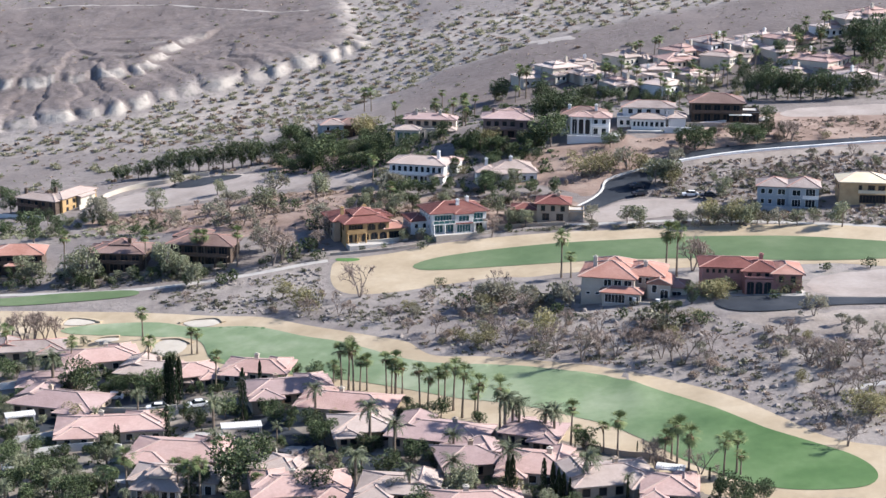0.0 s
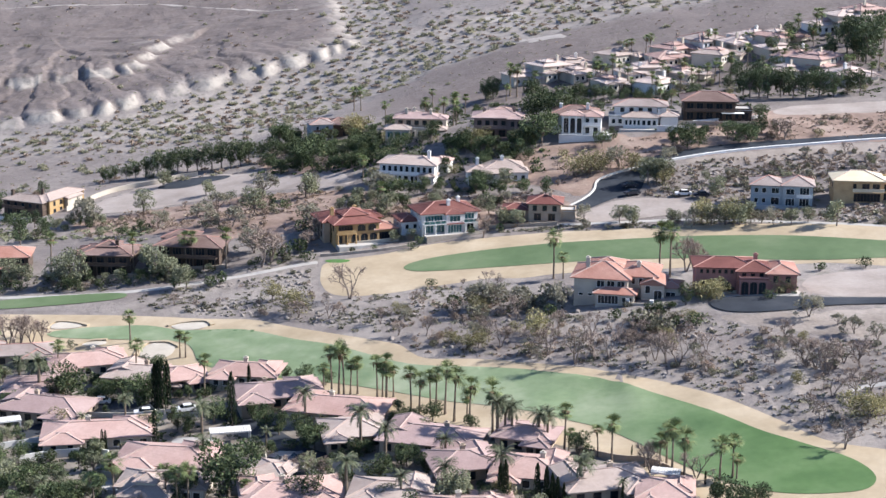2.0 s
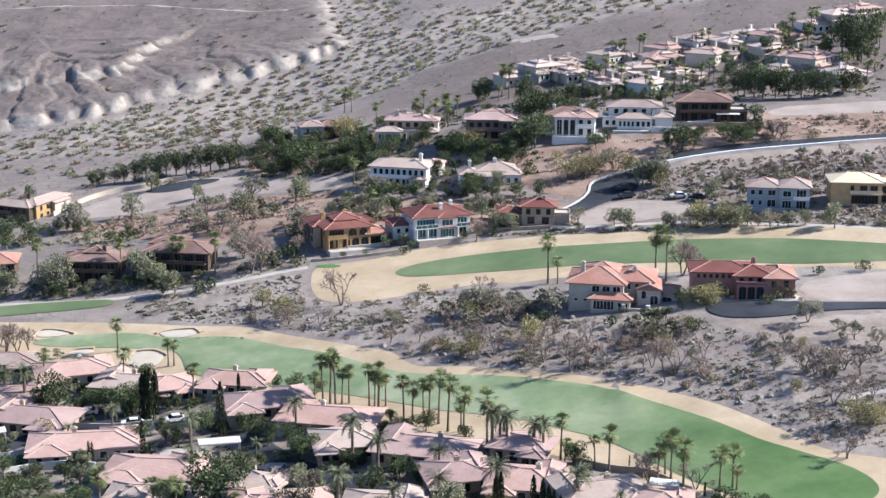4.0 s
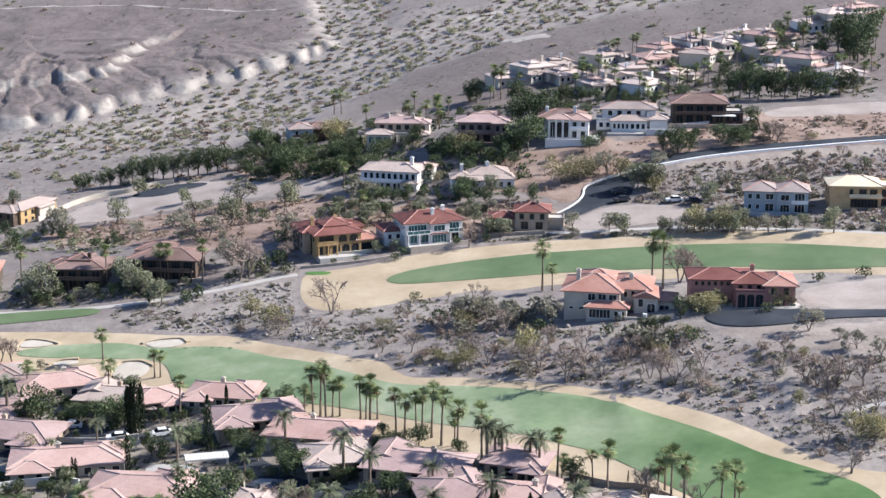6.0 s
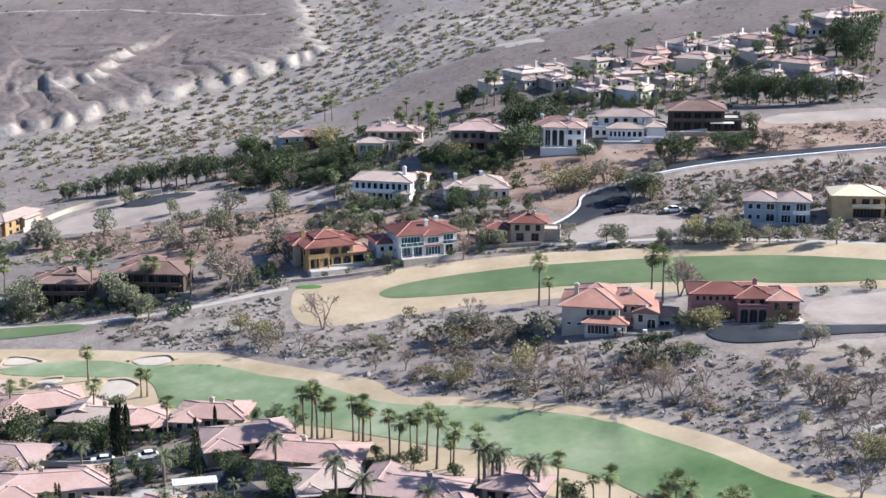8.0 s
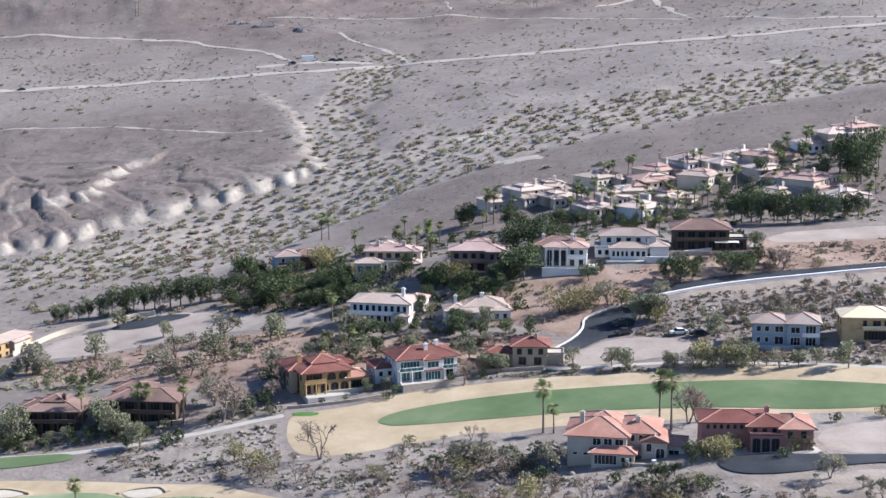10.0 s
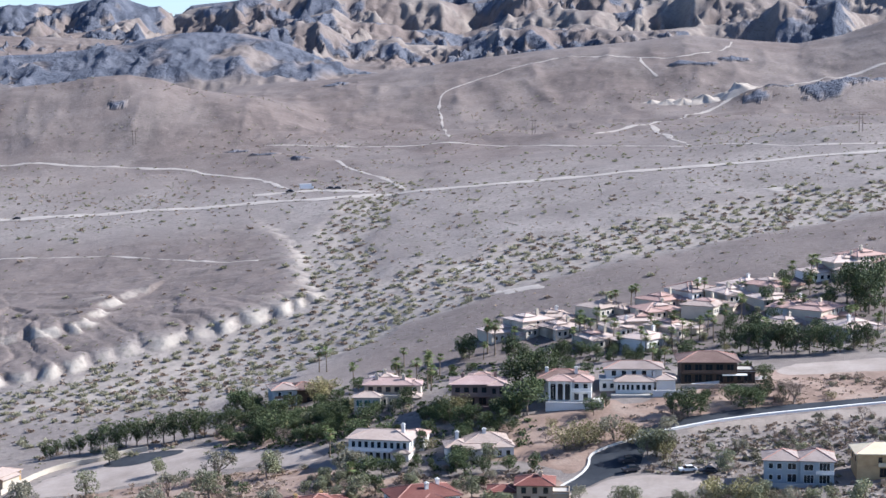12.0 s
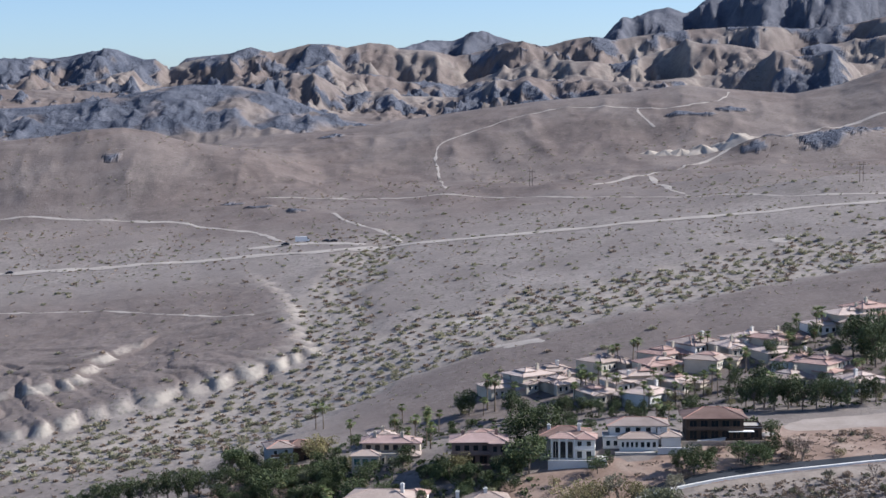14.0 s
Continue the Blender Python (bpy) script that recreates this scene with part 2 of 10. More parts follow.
SPOIL = surface("pale_spoil", [(0.34, 0.295, 0.255), (0.45, 0.4, 0.35)], 0.15, 0.95, 0.15, 0.8, grain=0.15)
OLIVE_LEAF = leafy("olive_green_leaves", [(0.12, 0.13, 0.075), (0.2, 0.21, 0.128), (0.3, 0.3, 0.2)])
YELLOW_LEAF = leafy("yellow_green_leaves", [(0.17, 0.155, 0.07), (0.26, 0.235, 0.115), (0.36, 0.32, 0.18)])
SHRUB_LEAF = leafy("desert_shrub_leaves", [(0.11, 0.11, 0.075), (0.165, 0.16, 0.11), (0.23, 0.215, 0.155)])
DRY_LEAF = leafy("dry_brush", [(0.2, 0.15, 0.115), (0.29, 0.225, 0.175), (0.38, 0.305, 0.24)])
AIRY_LEAF = leafy("thin_grey_green_leaves", [(0.2, 0.19, 0.14), (0.28, 0.265, 0.2), (0.36, 0.34, 0.265)], 0.3, 0.35)
CREOSOTE = leafy("creosote_leaves", [(0.2, 0.2, 0.135), (0.28, 0.27, 0.185), (0.37, 0.35, 0.255)], 0.3, 0.45)
# ---- the lie of the land ----
BASE = (-1.6654, 0.1039, 0.0298, 0.0746, 0.0787, -0.0371, -0.0616)
# Height of the ground in metres; z = 0 is the near end of the lower fairway.
MOUNDS = [  # x, y, half width across, half width along, height
    (66, 372, 36, 22, 3.0),     # cul-de-sac knoll
    (100, 335, 40, 30, 3.0),    # slope below it
    (45, 535, 70, 40, 10.0),    # ridge with the villas
    (-60, 470, 45, 30, 3.0),    # bench on the west side
    (-20, 486, 45, 22, 3.5),
    (15, 556, 45, 25, 4.0),
    (-50, 700, 60, 45, -7.0),   # wash
    (-60, 350, 60, 60, -3.5),   # lower houses
    (0, 385, 50, 22, 1.2),      # rise between the fairways
    (238, 985, 60, 30, 8.0),    # low foothill
    (215, 1090, 45, 26, 8.0),
    (312, 1268, 52, 34, 15.0),  # dark rocky hill
    (258, 1262, 26, 20, 6.0),
]


def smooth(e0, e1, v):
    s = np.clip((v - e0) / (e1 - e0), 0, 1)
    return s * s * (3 - 2 * s)


def lattice(i, j, seed):
    h = (i * 374761393 + j * 668265263 + seed * 974634721) & 0xFFFFFFFF
    h = ((h ^ (h >> 13)) * 1274126177) & 0xFFFFFFFF
    return ((h ^ (h >> 16)) & 0xFFFF) / 65535.0


def value_noise(x, y, seed=0):
    """Smooth noise from -1 to 1 with cells of one unit."""
    xi, yi = np.floor(x).astype(np.int64), np.floor(y).astype(np.int64)
    fx, fy = x - xi, y - yi
    u, v = fx * fx * fx * (fx * (fx * 6 - 15) + 10), fy * fy * fy * (fy * (fy * 6 - 15) + 10)
    a, b = lattice(xi, yi, seed), lattice(xi + 1, yi, seed)
    c, d = lattice(xi, yi + 1, seed), lattice(xi + 1, yi + 1, seed)
    return 2 * (a + (b - a) * u + (c - a) * v + (a - b - c + d) * u * v) - 1


def fbm(x, y, octaves=4, seed=0):
    total, amp = 0, 0.5
    for o in range(octaves):
        total = total + amp * value_noise(x * 2 ** o + 17.3 * o, y * 2 ** o - 9.1 * o, seed + o)
        amp *= 0.5
    return total


def ridged(x, y, octaves=4, seed=0, gain=0.5):
    total, amp, weight = 0, 0.5, 1.0
    for o in range(octaves):
        n = 1 - np.abs(value_noise(x * 2 ** o + 5.7 * o, y * 2 ** o + 3.1 * o, seed + o))
        n = n * n * weight
        total, weight, amp = total + amp * n, np.clip(n * 1.6, 0, 1), amp * gain
    return total


def broad(x, y):
    """The wide forms only."""
    x, y = np.asarray(x, float), np.asarray(y, float)
    yy = np.clip(y, 150, 1900)
    xx = 420 * np.tanh(x / 420)
    z = BASE[0] + BASE[1] * xx + BASE[2] * (yy - 450) + BASE[3] * xx * (np.minimum(yy, 700) - 450) / 300
    z = z + BASE[4] * np.maximum(yy - 620, 0) + BASE[5] * np.maximum(yy - 900, 0) + BASE[6] * xx * np.maximum(yy - 700, 0) / 300
    for mx, my, sx, sy, h in MOUNDS:
        z = z + h * np.exp(-((x - mx) / sx) ** 2 - ((y - my) / sy) ** 2)
    return z


WASH = [(-180, 652), (-143, 660), (-112, 671), (-86, 692), (-61, 711), (-36, 724), (-12, 736), (16, 750), (50, 759), (91, 767), (126, 777), (180, 787), (240, 790), (340, 800)]
ROCKS_AND_BANKS = [  # dark outcrops, the first three shadowed cut banks coloured dark: x, y, half width, half depth
    (-107, 1179, 9, 5), (-87, 1157, 9, 5), (-65, 1131, 9, 4), (-51, 1418, 22, 10), (313, 1266, 20, 16), (290, 1250, 16, 12), (335, 1290, 22, 14), (247, 1252, 14, 9), (268, 1272, 13, 9),
    (214, 1360, 11, 5), (234, 1356, 10, 5), (252, 1372, 9, 5), (263, 1380, 8, 5), (-197, 1259, 7, 4)]
BLUFF = [(-260, 676), (-200, 688), (-158, 695), (-134, 699), (-113, 712), (-91, 724), (-70, 732), (-48, 744), (-29, 757), (-33, 771), (-38, 794), (-41, 825), (-46, 859), (-57, 890), (-64, 915), (-78, 960)]
UPPER_BLUFF = [(-260, 738), (-200, 744), (-161, 744), (-138, 746), (-130, 747), (-125, 759), (-120, 782), (-114, 800)]
TRIBUTARY = [(-21, 735), (-22, 760), (-27, 786), (-33, 830), (-29, 871), (-19, 911), (-5, 1001), (10, 1120)]
# The ridges from near to far: distance, depth of the front, depth of the back, depth of the spurs, their width, seed,
# the crest as bearing (x over y) and rise (height above the eye over y), how much lower it stands, and how far it wanders.
HILL = [(-0.4, -0.034), (-0.2459, -0.0235), (-0.2263, -0.0198), (-0.1937, -0.0169), (-0.1774, -0.0139), (-0.1578, -0.0128), (-0.1416, -0.0152), (-0.1221, -0.0204), (-0.1091, -0.0225), (-0.0895, -0.0253), (-0.0635, -0.0348), (-0.0309, -0.0484), (0.6, -0.09)]
DARK_RIDGE = [(-0.4, -0.012), (-0.2452, -0.0033), (-0.2257, -0.001), (-0.2062, -0.0005), (-0.1769, 0.0024), (-0.1541, 0.0061), (-0.1344, 0.0101), (-0.1181, 0.0116), (-0.0888, 0.0106), (-0.0725, 0.0072), (-0.0465, -0.0029), (-0.0303, -0.0096), (-0.0106, -0.0131), (0.0221, -0.0259), (0.6, -0.08)]
MESA = [(-0.6, -0.06), (-0.119, -0.027), (-0.096, -0.022), (-0.0698, -0.0183), (-0.0304, -0.0155), (0.0026, -0.0106), (0.052, -0.0039), (0.0883, 0.0003), (0.1346, 0.0041), (0.1677, 0.0083), (0.1943, 0.0057), (0.2342, 0.0027), (0.2608, 0.0077), (0.29, 0.0179), (0.3173, 0.0236), (0.6, 0.02)]
CREST = [
    (-0.6, 0.02), (-0.2443, 0.0226), (-0.2248, 0.0276), (-0.2151, 0.0268), (-0.2086, 0.0281), (-0.1957, 0.0273), (-0.1859, 0.0288), (-0.1761, 0.0304), (-0.1599, 0.0321), (-0.1502, 0.0288),
    (-0.1438, 0.0265), (-0.1373, 0.0271), (-0.1283, 0.0201), (-0.1211, 0.0246), (-0.1129, 0.0265), (-0.1048, 0.0264), (-0.0949, 0.0289), (-0.0818, 0.0324), (-0.0689, 0.0287), (-0.0492, 0.0337),
    (-0.0361, 0.0335), (-0.0263, 0.0315), (-0.0132, 0.0346), (-0.0001, 0.0332), (0.0031, 0.0306), (0.0227, 0.0291), (0.0358, 0.0263), (0.0523, 0.0294), (0.0638, 0.0332), (0.0753, 0.0341),
    (0.0885, 0.031), (0.1017, 0.0348), (0.1149, 0.0367), (0.128, 0.0346), (0.1512, 0.0383), (0.1677, 0.0407), (0.1974, 0.0424), (0.2339, 0.0408), (0.2671, 0.0431), (0.2897, 0.0468), (0.6, 0.045)]
FAR_CREST = [
    (-0.6, 0.008), (-0.2448, 0.0096), (-0.1277, 0.0198), (-0.1178, 0.0265), (-0.108, 0.0277), (-0.0949, 0.0289), (-0.0558, 0.0289), (-0.0492, 0.0343), (-0.0296, 0.0328), (0.0064, 0.0305),
    (0.0228, 0.0356), (0.0359, 0.0361), (0.0524, 0.0418), (0.0622, 0.0385), (0.0819, 0.0318), (0.1017, 0.0329), (0.1231, 0.0353), (0.1297, 0.0434), (0.1347, 0.0482), (0.1396, 0.0475),
    (0.1479, 0.052), (0.1611, 0.0545), (0.1726, 0.0505), (0.1809, 0.0576), (0.1875, 0.0621), (0.2106, 0.0638), (0.2338, 0.061), (0.2569, 0.066), (0.2894, 0.0697), (0.6, 0.055)]
RIDGES = [
    (1330, 170, 120, 2.2, 60, 81, HILL, 0.0, 0.0),
    (1480, 260, 200, 3.5, 95, 82, MESA, 0.0, 0.0),
    (1720, 260, 130, 9, 44, 83, DARK_RIDGE, 0.0, 0.0),
    (1950, 190, 90, 15, 36, 84, CREST, -0.0165, 0.011),
    (2120, 170, 90, 16, 34, 85, CREST, -0.0075, 0.009),
    (2320, 200, 160, 17, 40, 86, CREST, 0.0, 0.0),
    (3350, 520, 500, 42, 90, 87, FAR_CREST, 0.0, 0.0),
]


def beside(x, y, line):
    """Distance to a line of points, on which side (left of its run is positive), and how far along."""
    best, side, along, run = np.full(np.shape(x), 1e9), np.ones(np.shape(x)), np.zeros(np.shape(x)), 0.0
    for (ax, ay), (bx, by) in zip(line, line[1:]):
        dx, dy = bx - ax, by - ay
        s = np.clip(((x - ax) * dx + (y - ay) * dy) / (dx * dx + dy * dy), 0, 1)
        d = np.hypot(x - ax - s * dx, y - ay - s * dy)
        cross = dx * (y - ay) - dy * (x - ax)
        side = np.where(d < best, np.sign(cross), side)
        along = np.where(d < best, run + s * math.hypot(dx, dy), along)
        best = np.minimum(best, d)
        run += math.hypot(dx, dy)
    return best, side, along


def ridge_on(x, y, z, at, front, back, deep, wide, seed, crest, drop, wander):
    """Raises one ridge out of the ground: its crest follows the profile, spurs and gullies run down its front."""
    bearing = x / np.maximum(y - 63, 1.0)
    rise = np.interp(bearing, [c[0] for c in crest], [c[1] for c in crest]) + drop
    if wander:
        rise = rise + wander * (ridged(bearing * 17, 0 * bearing, 3, seed + 3) - 0.62) * 2
    top = 113 + rise * (at - 63)
    warp = 1.0 * fbm(x / (2.6 * wide), y / (2.6 * wide), 3, seed + 5)
    yy = y + 0.2 * front * min(1.0, (deep / 14) ** 2) * value_noise(bearing * at / (1.4 * wide), 0 * y, seed + 6)
    s = np.where(yy < at, smooth(at - front, at, yy), 1 - 0.9 * smooth(at, at + back, yy))
    u = bearing * at / wide + warp
    spur = ridged(u, y / (1.9 * wide) + 1.6 * warp, 5, seed, 0.6) - 0.55
    fine = ridged(x / (0.32 * wide), y / (0.5 * wide), 3, seed + 9, 0.6) - 0.5
    h = np.maximum(top - z, -30) * s + (deep * spur + 0.6 * deep * fine + 0.8 * deep * fbm(x / 34, y / 48, 4, seed + 11)) * (4 * s * (1 - s)) ** 0.7 + 0.05 * deep * fine * s
    h = np.where((y > at - front * 1.3) & (y < at + back * 1.3), h, 0)
    return np.where(h > 0, z + h, z + 0.15 * h * (h > -8)), s, spur, fine, h > 2


def bluff_on(x, y, line, tall, pitch, seed):
    """An eroded scarp along a line: rounded noses with pale faces, gullies between them that cut back into the level above."""
    d, side, along = beside(x, y, line)
    inner = np.where(side > 0, d, -d)
    u = (along + 5 * value_noise(x / 17, y / 17, seed) + 2.0 * value_noise(x / 7, y / 7, seed + 1)) / pitch
    k = np.floor(u)
    own = lattice(k.astype(np.int64), np.zeros_like(k).astype(np.int64), seed + 2)  # every nose is different
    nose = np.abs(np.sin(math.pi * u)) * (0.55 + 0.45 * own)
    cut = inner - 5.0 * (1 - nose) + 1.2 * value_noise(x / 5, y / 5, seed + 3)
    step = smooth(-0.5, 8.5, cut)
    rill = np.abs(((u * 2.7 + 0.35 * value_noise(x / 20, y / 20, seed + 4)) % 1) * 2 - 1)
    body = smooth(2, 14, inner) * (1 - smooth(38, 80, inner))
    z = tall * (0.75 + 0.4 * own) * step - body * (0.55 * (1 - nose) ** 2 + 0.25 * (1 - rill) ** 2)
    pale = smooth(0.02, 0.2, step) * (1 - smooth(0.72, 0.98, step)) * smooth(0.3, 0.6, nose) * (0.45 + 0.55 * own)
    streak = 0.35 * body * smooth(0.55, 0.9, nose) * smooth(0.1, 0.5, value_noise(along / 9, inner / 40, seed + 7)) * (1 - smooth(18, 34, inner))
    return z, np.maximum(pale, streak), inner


def land(x, y):
    """Height of the ground, and how much of it is wash sand, pale bluff and bare rock tinted with haze."""
    x, y = np.asarray(x, float), np.asarray(y, float)
    z = broad(x, y)
    wild = smooth(585, 640, y + 0.25 * x)
    # the golf ground and house lots: gentle swells
    z = z + (1 - wild) * 0.22 * fbm(x / 24, y / 24, 2, 3)
    # rough desert slope between the fairways
    rough = np.exp(-((x - 60) / 75) ** 2 - ((y - 338) / 26) ** 2) * (1 - smooth(350, 360, y))
    z = z + rough * (1.3 * ridged(x / 16, y / 22, 3, 5) - 0.5)
    # the wash
    dw, bank, run = beside(x, y, WASH)
    dt, tbank, trun = beside(x, y, TRIBUTARY)
    wob = 7 * value_noise(x / 25, y / 25, 11) + 4 * value_noise(x / 9, y / 9, 12)
    reach = np.where(bank < 0, dw * (0.42 + 0.58 * smooth(-75, -5, x)), dw)
    sand = np.maximum(1 - smooth(24, 44, reach + wob), 0.85 * (1 - smooth(8, 24, dt + wob)) * (1 - smooth(930, 1080, y)))
    offset = dw * bank + 5 * value_noise(x / 30, y / 30, 13)
    braid = 1 - smooth(0.06, 0.22, np.abs(value_noise(run / 62, offset / 13, 14)))
    braid = np.maximum(braid, 1 - smooth(3.0, 6.0, np.abs(offset - 4)))
    braid = np.maximum(braid, 1 - smooth(1.5, 4.0, np.abs(dt * tbank + 0.6 * wob)))
    z = z - 1.2 * sand - 0.35 * sand * braid
    # eroded bluffs
    there = wild * (1 - smooth(880, 960, y))
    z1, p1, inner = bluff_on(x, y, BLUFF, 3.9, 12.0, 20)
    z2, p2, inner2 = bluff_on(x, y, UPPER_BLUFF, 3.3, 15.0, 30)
    fade = 1 - 0.55 * smooth(735, 800, y)
    z = z + there * fade * z1 + there * z2 * (1 - smooth(780, 830, y)) - there * 0.9 * np.exp(-((inner2 + 7) / 11) ** 2) * smooth(10, 25, inner)
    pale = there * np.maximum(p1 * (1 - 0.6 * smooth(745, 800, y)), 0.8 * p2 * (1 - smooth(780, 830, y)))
    z = z + there * smooth(2, 12, inner) * (0.55 * fbm(x / 7, y / 7, 3, 25) - 0.25 * ridged(x / 12, y / 9, 2, 28))
    # open desert: shallow runnels
    z = z + wild * (1.0 * fbm(x / 60, y / 60, 4, 7) - 0.6 * ridged(x / 45 + y / 140, y / 150, 3, 9))
    lumps = smooth(980, 1150, y + 0.35 * np.minimum(x, 0))
    z = z + lumps * (5 * (ridged(x / 130 + y / 500, y / 110, 4, 41) - 0.5) + 2.0 * fbm(x / 34, y / 30, 3, 44))
    # dark outcrops, and the shade of cut banks put in as dark colour
    dark_spots = sum(np.exp(-((x - ox) / ow) ** 2 - ((y - oy) / od) ** 2) for ox, oy, ow, od in ROCKS_AND_BANKS)
    # hills and ranges, one behind the other
    rock, tan = 0 * x, 0 * x
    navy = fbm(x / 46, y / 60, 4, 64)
    for k, ridge in enumerate(RIDGES):
        z, s, spur, fine, on = ridge_on(x, y, z, *ridge)
        bearing = x / np.maximum(y - 63, 1.0)
        if k < 2:
            r, t = 0.0, 0.0
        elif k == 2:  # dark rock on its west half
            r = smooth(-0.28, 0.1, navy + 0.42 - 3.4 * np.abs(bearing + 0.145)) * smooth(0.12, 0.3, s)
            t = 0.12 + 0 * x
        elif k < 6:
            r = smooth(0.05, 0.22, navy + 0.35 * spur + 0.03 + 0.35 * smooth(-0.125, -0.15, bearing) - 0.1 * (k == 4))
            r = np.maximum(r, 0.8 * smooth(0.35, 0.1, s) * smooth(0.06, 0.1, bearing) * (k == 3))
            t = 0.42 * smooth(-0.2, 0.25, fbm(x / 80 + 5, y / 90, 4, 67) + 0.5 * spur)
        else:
            # far range all but covered in blue rock, which stands in for distance haze
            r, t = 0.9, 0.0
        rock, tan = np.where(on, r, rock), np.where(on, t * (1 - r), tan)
    dark = smooth(0.3, 0.7, dark_spots * (1 + 1.1 * fbm(x / 9, y / 13, 4, 66)) - 0.05)
    z = z + dark * (2.6 * ridged(x / 11, y / 14, 3, 54))
    rock = np.maximum(np.clip(rock, 0, 1), dark)
    earth = (1 - wild) * (0.25 + 0.25 * smooth(425, 445, y + 6 * value_noise(x / 15, y / 15, 73)) + 0.25 * fbm(x / 22, y / 22, 3, 76))
    brown = np.maximum(earth, smooth(930, 1150, y + 0.3 * np.minimum(x, 0) + 90 * fbm(x / 90, y / 120, 3, 71)) * (0.65 + 0.35 * smooth(-0.3, 0.3, fbm(x / 50, y / 90, 3, 75))))
    brown = np.maximum(brown, 0.8 * there * smooth(3, 20, inner + 5 * value_noise(x / 12, y / 12, 72)) * (1 - pale))
    bare = wild * smooth(30, 44, -offset) * smooth(-40, 0, x) * (1 - smooth(900, 1000, y))
    brown = np.maximum(brown, 0.75 * bare)
    lots = (1 - wild) * smooth(0.0, 1.0, 0.62 + 0.7 * fbm(x / 18, y / 14, 3, 77)) * (1 - 0.5 * smooth(425, 445, y))
    return z, np.maximum(np.maximum(sand * (0.6 + 0.25 * braid) * wild, tan), 0.6 * lots), pale, rock, brown


def ground(x, y):
    return land(x, y)[0]


def height(x, y):
    return float(ground(np.array([float(x)]), np.array([float(y)]))[0])


# ---- meshes ----
class Geo:
    """Gathers corners and faces for one mesh."""

    def __init__(self):
        self.v, self.f = [], []

    def add(self, verts, faces):
        n = len(self.v)
        self.v += [tuple(p) for p in verts]
        self.f += [tuple(i + n for i in f) for f in faces]
        return self

    def box(self, x0, y0, z0, x1, y1, z1):
        return self.add([(x0, y0, z0), (x1, y0, z0), (x1, y1, z0), (x0, y1, z0), (x0, y0, z1), (x1, y0, z1), (x1, y1, z1), (x0, y1, z1)],
                        [(3, 2, 1, 0), (4, 5, 6, 7), (0, 1, 5, 4), (1, 2, 6, 5), (2, 3, 7, 6), (3, 0, 4, 7)])

    def tube(self, rings, sides=6, cap=True):
        """rings: (centre, radius) from one end to the other."""
        verts, faces = [], []
        for (cx, cy, cz), r in rings:
            for k in range(sides):
                a = 2 * math.pi * k / sides
                verts.append((cx + r * math.cos(a), cy + r * math.sin(a), cz))
        for i in range(len(rings) - 1):
            for k in range(sides):
                a, b = i * sides + k, i * sides + (k + 1) % sides
                faces.append((a, b, b + sides, a + sides))
        if cap:
            faces += [tuple(range(sides))[::-1], tuple(range(len(verts) - sides, len(verts)))]
        return self.add(verts, faces)

    def limb(self, a, b, r0, r1, sides=5):
        a, b = Vector(a), Vector(b)
        q = (b - a).to_track_quat("Z", "Y")
        verts = []
        for p, r in ((a, r0), (b, r1)):
            for k in range(sides):
                t = 2 * math.pi * k / sides
                verts.append(p + q @ Vector((r * math.cos(t), r * math.sin(t), 0)))
        return self.add(verts, [(k, (k + 1) % sides, sides + (k + 1) % sides, sides + k) for k in range(sides)] + [tuple(range(sides, 2 * sides))])

    def moved(self, m):
        self.v = [tuple(m @ Vector(p)) for p in self.v]
        return self

    def mesh(self, name, material, flat=True):
        me = bpy.data.meshes.new(name)
        me.from_pydata(self.v, [], self.f)
        me.materials.append(material)
        if not flat:
            me.polygons.foreach_set("use_smooth", [True] * len(me.polygons))
        me.update()
        return me


def part(name, geo, material, parent=None, label="", flat=True):
    """One mesh under a thing or under a part."""
    ob = new(name, geo if isinstance(geo, bpy.types.Mesh) else geo.mesh(name, material, flat))
    ob.parent = parent
    return tagged(ob, label)


def thing(name, m, label, category, group="", kind=""):
    ob = new(name)
    ob.matrix_basis = m
    ob.empty_display_size = 0.5
    return tagged(ob, label, category, group, kind)


